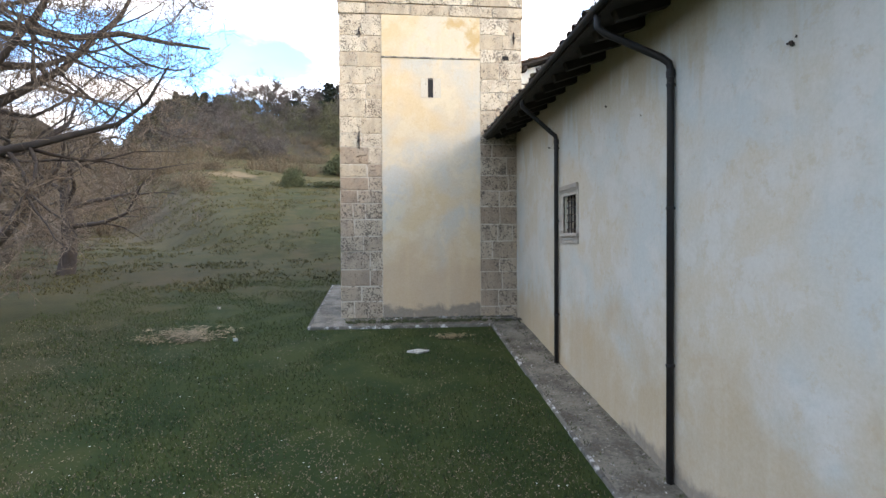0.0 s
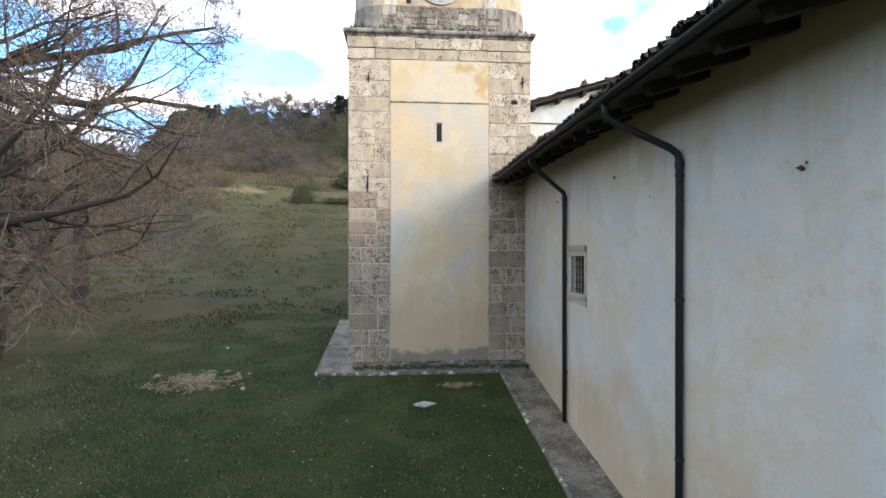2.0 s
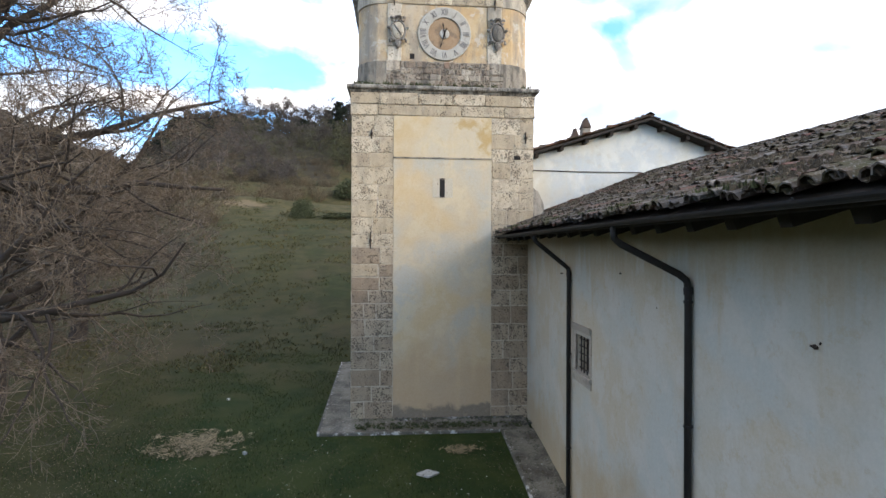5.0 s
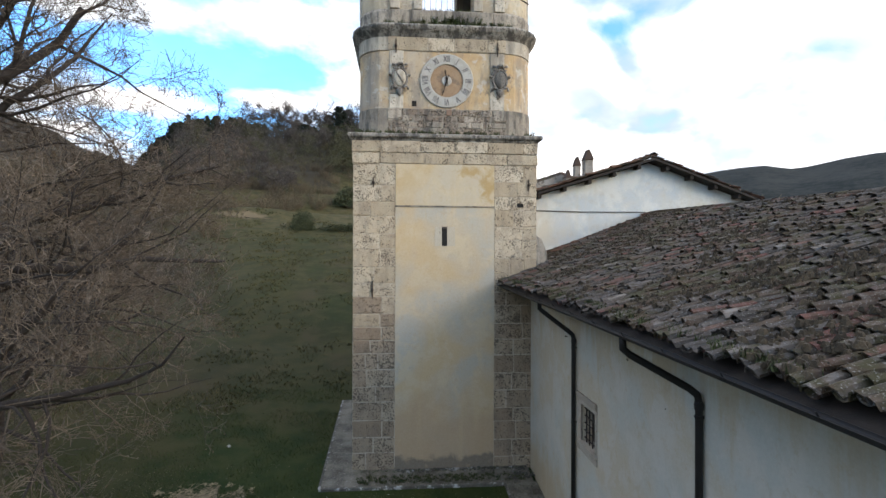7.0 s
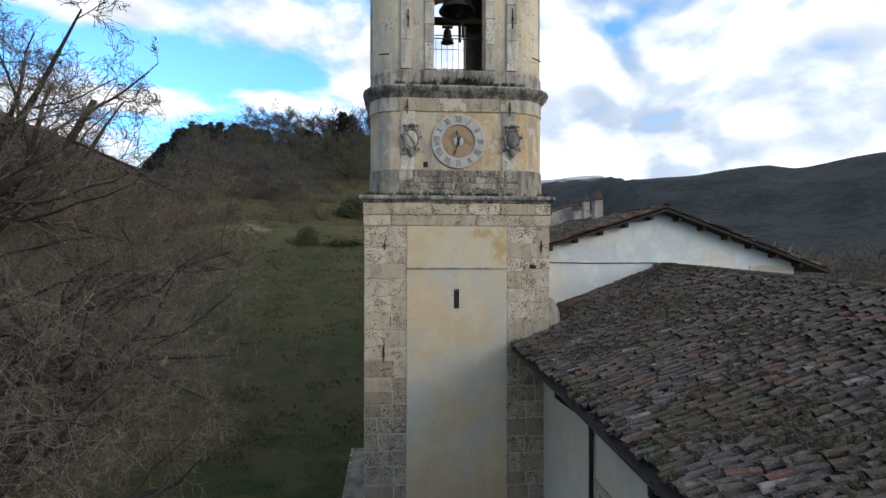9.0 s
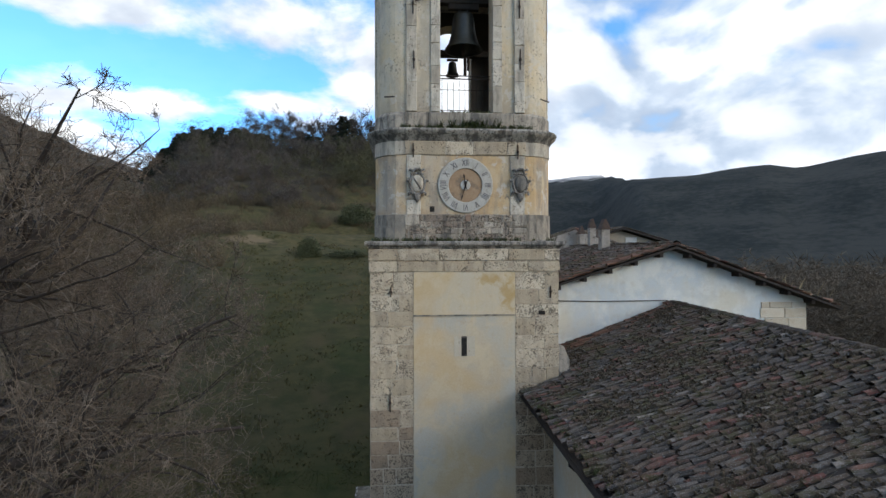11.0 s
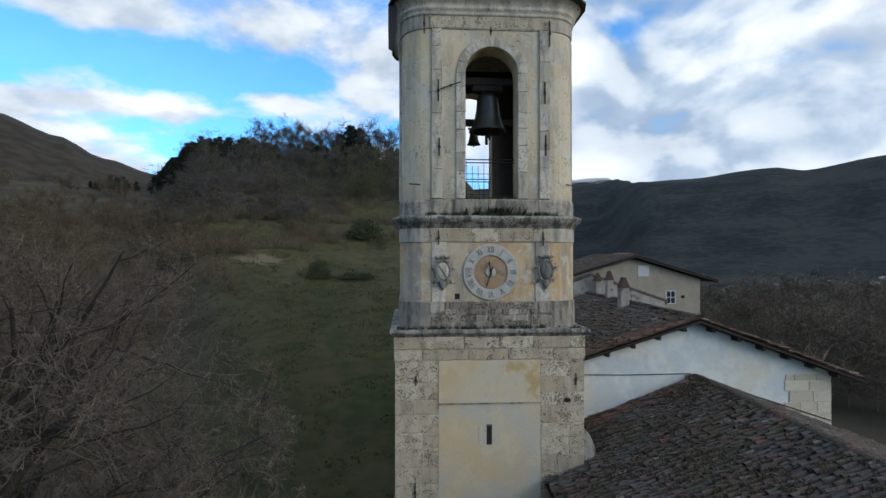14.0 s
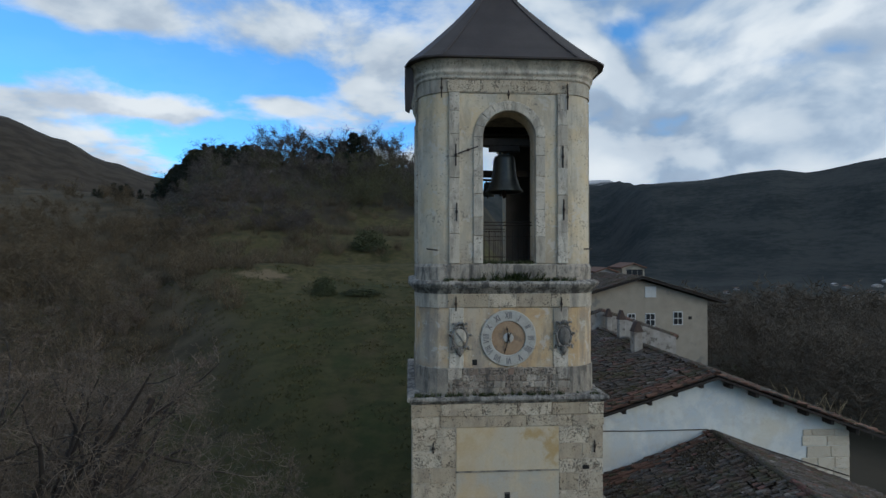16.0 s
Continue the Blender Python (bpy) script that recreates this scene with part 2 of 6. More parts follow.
STONE_RELIEF = pitted("sooty_carved_stone", (0.17, 0.155, 0.135), (0.27, 0.25, 0.22), (0.10, 0.09, 0.08), 24.0, 0.9, 0.58, 0.7)
STONE_FRAME = pitted("grey_frame_stone", (0.31, 0.275, 0.23), (0.38, 0.34, 0.28), (0.25, 0.215, 0.175), 26.0, 0.5, 0.66)
MORTAR = mottled("lime_mortar", (0.40, 0.335, 0.25), (0.54, 0.465, 0.36), 4, 60, bump=0.6, spots=((0.22, 0.18, 0.135), 7.0, 0.55))
PLASTER_TOWER = wall_plaster("tower_plaster", (0.56, 0.46, 0.30), (0.53, 0.395, 0.225), (0.445, 0.41, 0.33), (0.44, 0.315, 0.19), 1.75, 0.6, 99.0, 0.0, 0.36)
PLASTER_UPPER = wall_plaster("upper_tower_plaster", (0.57, 0.465, 0.30), (0.53, 0.395, 0.22), (0.52, 0.445, 0.32), (0.45, 0.33, 0.19), 6.6, 0.4, 99.0, 0.0, -99.0, ((0.62, 7.68, 0.34, 0.15), (1.10, 7.34, 0.20, 0.46)))
PLASTER_NAVE = wall_plaster("nave_plaster", (0.485, 0.47, 0.41), (0.455, 0.40, 0.30), (0.425, 0.435, 0.39), (0.385, 0.295, 0.175), 0.85, 1.1, 3.95, 0.0, -0.55)
PLASTER_WHITE = wall_plaster("white_plaster", (0.66, 0.66, 0.60), (0.60, 0.56, 0.45), (0.51, 0.55, 0.55), (0.50, 0.455, 0.36), 5.3, 0.7)
PLASTER_OCHRE = wall_plaster("ochre_plaster", (0.55, 0.44, 0.28), (0.52, 0.35, 0.17), (0.46, 0.39, 0.29), (0.36, 0.245, 0.15), 9.3, 0.4, 99.0, 0.55)
PLASTER_CREAM = wall_plaster("cream_plaster", (0.64, 0.555, 0.40), (0.62, 0.49, 0.30), (0.54, 0.485, 0.375), (0.42, 0.34, 0.23), 12.2, 0.5, 99.0, 0.36)
PLASTER_BEIGE = mottled("beige_render", (0.25, 0.215, 0.165), (0.33, 0.285, 0.22), 1.2, 12, bump=0.2, spots=((0.20, 0.185, 0.155), 0.8, 0.56))
BRICK = mottled("red_brick_patch", (0.13, 0.085, 0.062), (0.21, 0.145, 0.105), 6, 30, bump=0.6, vary=0.3)
def clay_tile(name, island):
    """Old roof tiles: each its own tone, some red, some pale with lichen, moss in drifts, specks of lichen."""

    def build(n, pos, geo):
        rnd = geo.outputs["Random Per Island"] if island else n.add("ShaderNodeObjectInfo").outputs["Random"]
        big, mid, fine = n.noise(pos, 0.9, 5, 0.6), n.noise(pos, 8.0, 5, 0.65), n.noise(pos, 55.0, 3, 0.6)
        col = n.ramp(rnd, [(0.0, (0.042, 0.037, 0.032)), (0.22, (0.076, 0.067, 0.059)), (0.45, (0.106, 0.093, 0.081)), (0.58, (0.098, 0.072, 0.052)), (0.74, (0.080, 0.070, 0.062)), (0.80, (0.128, 0.056, 0.046)), (0.88, (0.140, 0.080, 0.060)), (0.93, (0.100, 0.086, 0.075)), (1.0, (0.215, 0.190, 0.165))])
        col = n.mix(n.math("MULTIPLY", n.step(mid, 0.42, 0.62), 0.62), col, (0.046, 0.039, 0.032))
        drift = n.math("ADD", n.math("MULTIPLY", big, 0.55), n.math("MULTIPLY", mid, 0.45))
        col = n.mix(n.math("MULTIPLY", n.step(drift, 0.46, 0.57), 0.85), col, n.mix(n.step(n.noise(pos, 2.3, 4, 0.6), 0.42, 0.58), (0.054, 0.050, 0.022), (0.066, 0.042, 0.028)))
        col = n.mix(n.math("MULTIPLY", n.step(fine, 0.58, 0.66), 0.7), col, (0.24, 0.235, 0.22))
        return col, n.math("ADD", mid, n.math("MULTIPLY", fine, 0.4)), 0.8, 0.012

    return material(name, build, 0.95, 0.0, 0.2)


TILE = clay_tile("weathered_clay_tile", True)
TILE_PART = clay_tile("weathered_clay_tile_single", False)
MOSS_BROWN = mottled("brown_roof_moss", (0.038, 0.030, 0.018), (0.072, 0.054, 0.034), 9, 60, bump=0.8, vary=0.4, island=True)
TILE_RED = mottled("red_clay_tile", (0.095, 0.052, 0.036), (0.155, 0.085, 0.058), 4, 40, bump=0.5, vary=0.4, island=True)
TERRACOTTA = mottled("sooty_terracotta", (0.050, 0.036, 0.029), (0.095, 0.064, 0.050), 5, 40, bump=0.5)
WOOD_DARK = mottled("dark_stained_wood", (0.014, 0.011, 0.009), (0.032, 0.025, 0.020), 6, 60, 0.8, 0.4)
METAL_DARK = mottled("dark_painted_metal", (0.011, 0.010, 0.010), (0.020, 0.018, 0.017), 6, 60, 0.6, 0.15)
IRON = mottled("rusted_iron", (0.020, 0.016, 0.014), (0.045, 0.030, 0.022), 20, 90, 0.75, 0.4)
LEAD = mottled("dark_sheet_roofing", (0.034, 0.026, 0.022), (0.058, 0.046, 0.039), 1.2, 20, 0.55, 0.15, metal=0.2)
ZINC = mottled("grey_sheet_metal", (0.16, 0.16, 0.17), (0.24, 0.24, 0.24), 3, 30, 0.5, 0.2, metal=0.4)
BRONZE = mottled("dark_bronze", (0.030, 0.034, 0.032), (0.055, 0.058, 0.052), 5, 40, 0.42, 0.15, metal=0.7)
DIAL = mottled("pale_dial_stone", (0.36, 0.34, 0.29), (0.48, 0.455, 0.40), 5, 40, bump=0.3, spots=((0.28, 0.26, 0.22), 6.0, 0.56))
DIAL_FACE = mottled("ochre_dial_face", (0.27, 0.175, 0.10), (0.38, 0.265, 0.165), 3, 25, bump=0.3, spots=((0.22, 0.16, 0.11), 5.0, 0.55))
INK = mottled("faded_dark_paint", (0.13, 0.12, 0.115), (0.24, 0.23, 0.22), 9, 50, bump=0.1)
DARK_HOLE = mottled("dark_interior", (0.012, 0.011, 0.010), (0.022, 0.020, 0.018), 5, 30)
# belfry's inner faces, floor and ceiling: plaster darkened to paint in the shade
INNER = mottled("shaded_inner_plaster", (0.07, 0.062, 0.053), (0.11, 0.095, 0.08), 2, 25)
CONCRETE = mottled("worn_grey_concrete", (0.075, 0.068, 0.050), (0.21, 0.190, 0.152), 2.0, 24, bump=1.0, dist=0.03, spots=((0.30, 0.275, 0.235), 16.0, 0.60), contrast=0.14)
KERB = mottled("pale_kerb_stone", (0.07, 0.065, 0.05), (0.16, 0.15, 0.125), 5, 40, bump=0.9, vary=0.3, spots=((0.46, 0.45, 0.42), 5.0, 0.54))
CHIMNEY = mottled("grimy_lime_plaster", (0.22, 0.195, 0.165), (0.36, 0.335, 0.295), 3, 18, bump=0.4, spots=((0.14, 0.125, 0.105), 4.0, 0.55))
MOSS = mottled("moss_and_weeds", (0.035, 0.05, 0.018), (0.08, 0.085, 0.035), 6, 50, bump=0.6, vary=0.4, island=True)
BARK = mottled("grey_brown_bark", (0.020, 0.016, 0.013), (0.050, 0.040, 0.034), 6, 60, bump=0.8)
TWIG = mottled("bare_twigs", (0.060, 0.047, 0.035), (0.148, 0.117, 0.088), 3, 20, bump=0.0, vary=0.5, island=True)
BUD = mottled("reddish_brown_buds", (0.080, 0.056, 0.038), (0.185, 0.140, 0.095), 1.5, 20, bump=0.0, vary=0.5, island=True)
TWIG_FAR = mottled("far_bare_woods", (0.050, 0.043, 0.038), (0.112, 0.096, 0.084), 0.05, 1.5, bump=0.0, vary=0.4, island=True)
BRUSH = mottled("brown_brushwood", (0.056, 0.044, 0.027), (0.132, 0.102, 0.062), 0.09, 1.5, bump=0.0, vary=0.45, island=True)
LEAF_DARK = mottled("conifer_needles", (0.006, 0.010, 0.006), (0.015, 0.021, 0.012), 0.8, 8, bump=0.0, vary=0.4, island=True)
LEAF_BUD = mottled("budding_leaves", (0.040, 0.042, 0.018), (0.082, 0.078, 0.036), 0.3, 6, bump=0.0, vary=0.4, island=True)
TWIG_EAST = mottled("brown_bare_woods", (0.062, 0.050, 0.035), (0.138, 0.110, 0.078), 0.05, 1.5, bump=0.0, vary=0.4, island=True)
LEAF_OLIVE = mottled("olive_shrub_leaves", (0.030, 0.040, 0.016), (0.064, 0.070, 0.031), 0.8, 8, bump=0.0, vary=0.4, island=True)
GRASS = mottled("grass_blades", (0.016, 0.029, 0.005), (0.042, 0.056, 0.011), 0.7, 9, bump=0.0, vary=0.6, island=True)
MEADOW = mottled("rough_meadow_grass", (0.036, 0.040, 0.012), (0.092, 0.078, 0.031), 0.25, 5, bump=0.0, vary=0.5, island=True)
DRY_LEAF = mottled("dry_fallen_leaves", (0.080, 0.058, 0.034), (0.20, 0.152, 0.098), 5, 30, bump=0.0, vary=0.5, island=True)
STRAW = mottled("dry_straw", (0.15, 0.115, 0.062), (0.34, 0.27, 0.16), 4, 40, bump=0.0, vary=0.4, island=True)
PETAL = mottled("white_daisy_petals", (0.62, 0.62, 0.60), (0.75, 0.75, 0.72), 4, 40, bump=0.0)
ROCK = mottled("pale_field_stone", (0.26, 0.255, 0.23), (0.42, 0.41, 0.37), 8, 50, bump=0.8)
HOUSE_FAR = mottled("far_house_render", (0.26, 0.25, 0.24), (0.36, 0.35, 0.33), 0.4, 4, bump=0.0, vary=0.3)
GLASS = mottled("dark_window_glass", (0.02, 0.022, 0.025), (0.035, 0.037, 0.04), 2, 10, 0.12, 0.0, spec=0.6)
WHITE_PAINT = mottled("white_window_paint", (0.42, 0.42, 0.40), (0.52, 0.52, 0.50), 4, 30, 0.6, 0.1)


def ground_build(n, pos, geo):
    xyz = n.add("ShaderNodeSeparateXYZ", (pos,))
    huge, big, mid, fine = n.noise(pos, 0.012, 4), n.noise(pos, 0.11, 5, 0.6), n.noise(pos, 0.9, 6, 0.62), n.noise(pos, 14, 4, 0.7)
    lawn = n.mix(n.step(mid, 0.36, 0.64), (0.015, 0.029, 0.005), (0.032, 0.044, 0.009))
    dry = n.mix(n.step(mid, 0.36, 0.64), (0.026, 0.028, 0.008), (0.050, 0.044, 0.015))
    worn = n.noise(pos, 0.28, 6, 0.65, 0.4)
    dry = n.mix(n.math("MULTIPLY", n.step(worn, 0.52, 0.66), 0.75), dry, (0.062, 0.046, 0.022))
    dry = n.mix(n.math("MULTIPLY", n.step(worn, 0.46, 0.34), 0.6), dry, (0.020, 0.031, 0.006))
    col = n.mix(n.math("MULTIPLY", n.math("MULTIPLY", n.step(big, 0.22, 0.48), n.step(n.math("ADD", xyz.outputs[1], n.math("MULTIPLY", mid, 8.0)), 3.0, 12.0)), 0.85), lawn, dry)
    # leaf litter under the trees on the western side
    lit = n.math("ADD", n.math("MULTIPLY", n.math("SUBTRACT", -4.8, xyz.outputs[0]), 0.30), n.math("MULTIPLY", n.math("SUBTRACT", mid, 0.5), 3.0))
    near = n.step(xyz.outputs[1], 24.0, 4.0)
    col = n.mix(n.math("MULTIPLY", n.math("MULTIPLY", n.step(lit, 0.0, 1.2), near), 0.35), col, n.mix(fine, (0.030, 0.021, 0.012), (0.070, 0.048, 0.027)))
    tuft = n.noise(pos, 0.33, 5, 0.65)
    olive = n.mix(n.step(mid, 0.36, 0.64), (0.048, 0.046, 0.016), (0.088, 0.073, 0.031))
    olive = n.mix(n.math("MULTIPLY", n.step(tuft, 0.54, 0.64), 0.7), olive, (0.034, 0.029, 0.016))
    olive = n.mix(n.step(tuft, 0.40, 0.32), olive, (0.10, 0.085, 0.050))
    up = n.math("ADD", n.math("MULTIPLY", n.math("SUBTRACT", xyz.outputs[1], 42.0), 0.05), n.math("MULTIPLY", n.math("SUBTRACT", big, 0.5), 3.0))
    col = n.mix(n.math("MULTIPLY", n.step(up, -0.4, 0.8), 0.85), col, olive)
    # bare earth on the bank
    off = n.add("ShaderNodeVectorMath", (pos, (-19.6, 50.8, 0)), op="SUBTRACT").outputs[0]
    d = n.add("ShaderNodeVectorMath", (n.scaled(off, 1 / 3.4, 1 / 1.5, 0.0),), op="LENGTH").outputs["Value"]
    bare = n.math("ADD", n.math("SUBTRACT", 1.0, d), n.math("MULTIPLY", n.math("SUBTRACT", n.noise(pos, 0.8, 5, 0.65), 0.5), 2.6))
    col = n.mix(n.math("MULTIPLY", n.step(bare, -0.1, 0.5), 0.8), col, n.mix(fine, (0.13, 0.095, 0.055), (0.21, 0.16, 0.10)))
    # scrub and bare woods far off
    far = n.math("ADD", n.math("MULTIPLY", n.math("SUBTRACT", xyz.outputs[1], 88.0), 0.045), n.math("MULTIPLY", n.math("SUBTRACT", big, 0.5), 4.0))
    wood = n.mix(n.step(n.noise(pos, 0.05, 6, 0.65), 0.35, 0.65), (0.022, 0.021, 0.013), (0.050, 0.041, 0.028))
    col = n.mix(n.step(far, 0.0, 0.8), col, wood)
    col = n.mix(n.step(n.math("ADD", xyz.outputs[0], n.math("MULTIPLY", n.math("SUBTRACT", big, 0.5), 14.0)), 12.0, 20.0), col, wood)
    brush = n.mix(n.step(n.noise(pos, 0.16, 6, 0.65), 0.36, 0.64), (0.042, 0.034, 0.020), (0.092, 0.074, 0.046))
    slope_w = n.math("MULTIPLY", n.step(n.math("DIVIDE", xyz.outputs[0], n.math("MAXIMUM", xyz.outputs[1], 1.0)), -0.40, -0.62), n.step(xyz.outputs[1], 14.0, 40.0))
    col = n.mix(slope_w, col, brush)
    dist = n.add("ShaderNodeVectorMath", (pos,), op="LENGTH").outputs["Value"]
    # eastern mountains take a dark bluish colour that paints in distance haze
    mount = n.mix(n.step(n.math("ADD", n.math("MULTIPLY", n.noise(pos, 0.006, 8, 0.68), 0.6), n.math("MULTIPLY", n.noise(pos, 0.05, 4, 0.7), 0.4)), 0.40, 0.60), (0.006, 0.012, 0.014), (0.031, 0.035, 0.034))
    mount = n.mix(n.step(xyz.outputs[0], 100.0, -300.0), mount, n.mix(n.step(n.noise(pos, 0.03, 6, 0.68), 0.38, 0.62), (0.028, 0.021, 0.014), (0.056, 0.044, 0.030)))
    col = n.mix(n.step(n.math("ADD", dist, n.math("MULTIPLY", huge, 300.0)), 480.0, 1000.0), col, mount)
    snow = n.step(n.math("ADD", xyz.outputs[2], n.math("MULTIPLY", huge, 120.0)), 480.0, 530.0)
    col = n.mix(n.math("MULTIPLY", snow, 0.85), col, (0.62, 0.60, 0.58))
    col = n.mix(0.12, col, n.mix(fine, (0.0, 0.0, 0.0), (0.12, 0.12, 0.10)))
    return col, n.math("ADD", fine, n.math("MULTIPLY", mid, 0.5)), 0.22, 0.05


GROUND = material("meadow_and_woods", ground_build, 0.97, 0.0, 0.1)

# ---- building helpers ----


class Solid:
    """Vertices and faces of one mesh, gathered piece by piece."""

    def __init__(self):
        self.v, self.f = [], []

    def add(self, verts, faces):
        k = len(self.v)
        self.v += [tuple(p) for p in verts]
        self.f += [tuple(i + k for i in f) for f in faces]
        return self

    def box(self, x0, x1, y0, y1, z0, z1, m=None):
        p = [(x, y, z) for z in (z0, z1) for x, y in ((x0, y0), (x1, y0), (x1, y1), (x0, y1))]
        if m is not None:
            p = [m @ Vector(q) for q in p]
        return self.add(p, [(3, 2, 1, 0), (4, 5, 6, 7), (0, 1, 5, 4), (1, 2, 6, 5), (2, 3, 7, 6), (3, 0, 4, 7)])

    def block(self, x0, x1, y0, y1, z0, z1, b=0.012, wob=0.0):
        """A box whose front (-y) edges are cut back and worn."""
        r = lambda: random.uniform(-wob, wob)
        p = [(x0, y1, z0), (x1, y1, z0), (x1, y1, z1), (x0, y1, z1)]
        p += [(x0 + r(), y0 + b, z0 + r()), (x1 + r(), y0 + b, z0 + r()), (x1 + r(), y0 + b, z1 + r()), (x0 + r(), y0 + b, z1 + r())]
        p += [(x0 + b + r(), y0 + 0.2 * r(), z0 + b + r()), (x1 - b + r(), y0 + 0.2 * r(), z0 + b + r()), (x1 - b + r(), y0 + 0.2 * r(), z1 - b + r()), (x0 + b + r(), y0 + 0.2 * r(), z1 - b + r())]
        f = [(3, 2, 1, 0)[::-1]]
        for a in (0, 4):
            f += [(a + i, a + (i + 1) % 4, a + 4 + (i + 1) % 4, a + 4 + i) for i in range(4)]
        f.append((8, 9, 10, 11))
        return self.add(p, f)

    def loft(self, rings, caps=True, closed=True):
        n = len(rings[0])
        f = []
        for r in range(len(rings) - 1):
            for i in range(n if closed else n - 1):
                j = (i + 1) % n
                f.append((r * n + i, r * n + j, (r + 1) * n + j, (r + 1) * n + i))
        if caps:
            f.append(tuple(range(n))[::-1])
            f.append(tuple((len(rings) - 1) * n + i for i in range(n)))
        return self.add([p for r in rings for p in r], f)

    def tube(self, path, radius, n=8, caps=True):
        """A round bar along a path; radius: one number or one for each point."""
        pts = [Vector(p) for p in path]
        rad = radius if isinstance(radius, (list, tuple)) else [radius] * len(pts)
        rings, side = [], None
        for i, p in enumerate(pts):
            d = (pts[min(i + 1, len(pts) - 1)] - pts[max(i - 1, 0)]).normalized()
            if side is None:
                side = d.orthogonal().normalized()
            side = (side - d * side.dot(d)).normalized()
            up = d.cross(side)
            rings.append([p + rad[i] * (math.cos(2 * math.pi * k / n) * side + math.sin(2 * math.pi * k / n) * up) for k in range(n)])
        return self.loft(rings, caps)

    def lathe(self, profile, cx, cy, n=20):
        rings = [[(cx + r * math.cos(2 * math.pi * k / n), cy + r * math.sin(2 * math.pi * k / n), z) for k in range(n)] for r, z in profile]
        return self.loft(rings)


def mesh_of(name, s, mat, smooth=False):
    me = bpy.data.meshes.new(name)
    me.from_pydata([tuple(p) for p in s.v], [], s.f)
    me.materials.append(mat)
    if smooth:
        me.polygons.foreach_set("use_smooth", [True] * len(me.polygons))
    me.update()
    return me


def part(name, s, mat, parent=None, label="", smooth=False):
    """One mesh object, under a thing or a part."""
    ob = new(name, s if isinstance(s, bpy.types.Mesh) else mesh_of(name, s, mat, smooth))
    if parent is not None:
        ob.parent = parent
    if label:
        ob["label"] = label
    return ob


def thing(name, s, mat, label, category, group="", kind="", smooth=False):
    return tagged(part(name, s, mat, None, "", smooth), label, category, group, kind)


def empty(name, label, category, group="", kind=""):
    return tagged(new(name), label, category, group, kind)


def fan(s, loop_outer, loop_inner):
    """Faces between two loops of the same length."""
    n = len(loop_outer)
    return s.add(loop_outer + loop_inner, [(i, (i + 1) % n, n + (i + 1) % n, n + i) for i in range(n)])


def smooth01(x, a, b):
    t = min(max((x - a) / (b - a), 0.0), 1.0)
    return t * t * (3 - 2 * t)


# ---- terrain ----


def ground_z(x, y):
    """The height of the ground: a meadow that rises to a wooded hill, a valley to the east and mountains all round."""
    r = math.hypot(x, y)
    az = math.degrees(math.atan2(x, y))
    z = 0.1 * max(y, -30.0)
    if y > 4:
        z = 0.1 * 4 + 0.1 * (y - 4) + 0.10 * max(0.0, min(y, 48) - 12)
    hill = max(1.07 * smooth01(az, -30.8, -22.6) - 0.07 * smooth01(az, -17, -11), 0.45 * smooth01(az, -36, -28)) * (1 - smooth01(az, 1, 16))
    if y > 0:
        near = smooth01(r, 12, 26)
        east = near * smooth01(az, 4, 22)
        z = z * (1 - east) + east * (0.3 - 0.025 * max(0.0, min(r, 105.0) - 24) - 0.12 * max(0.0, r - 105.0))
        west = near * (1 - smooth01(az, -36, -27))
        z = z * (1 - west) + west * (0.055 * r + 0.16 * max(0.0, min(r, 175.0) - 45))
    else:
        east = smooth01(x, 8, 30)
        z -= east * 0.06 * max(0.0, x - 8)
    z = max(z, -38.0 + 2 * math.sin(x * 0.01))
    z += hill * 21.0 * smooth01(r, 58, 165)
    # behind the hill and far away
    lift = {-180: 0.05, -90: 0.10, -50: 0.20, -37: 0.196, -32.5: 0.17, -29: 0.142, -25: 0.122, -10: 0.11, 5: 0.115, 15: 0.124, 21: 0.130, 24: 0.121, 29: 0.126, 36: 0.131, 38: 0.124, 44: 0.136, 60: 0.13, 90: 0.08, 180: 0.05}
    keys = sorted(lift)
    for a, b in zip(keys, keys[1:]):
        if a <= az <= b:
            k = lift[a] + (lift[b] - lift[a]) * smooth01(az, a, b)
    far = 1300.0 + 1300.0 * smooth01(az, -16, 0)
    far += 1300.0 * smooth01(az, 8, 14) * (1 - smooth01(az, 20, 25))
    m = smooth01(r, far * 0.35, far)
    flat_z = -30.0 if az > 0 else 14.0
    z = z * (1 - smooth01(r, 170, 420)) + flat_z * smooth01(r, 170, 420)
    z = z * (1 - m) + (12 + k * far * (1 + 0.035 * noise.noise((x * 0.004, y * 0.004, 3)) )) * m
    if r > 40:
        q = 0.018 * min(1.0, 250.0 / r)
        z += min(r * 0.004, 30.0) * noise.fractal((x * q, y * q, 0.5), 0.9, 2.1, 4) * min(1.0, (r - 40) / 80)
    # a bank of bare earth, and terraces on the slope
    z += 1.3 * math.exp(-((x + 20) / 9) ** 2 - ((y - 54) / 7) ** 2)
    if 46 < r < 130 and -34 < az < 4:
        z += 0.7 * math.sin(r * 0.33 + 2.5 * noise.noise((x * 0.03, y * 0.03, 5))) * smooth01(r, 46, 60) * (1 - smooth01(r, 112, 130))
    if abs(x) < 14 and -20 < y < 14:
        z += 0.03 * (1 - smooth01(r, 9, 14)) * noise.noise((x * 0.7, y * 0.7, 7)) * (0 if (1.0 < x < 12 and y < 3) or (abs(x) < 3.4 and -1.2 < y < 6) else 1)
    return z


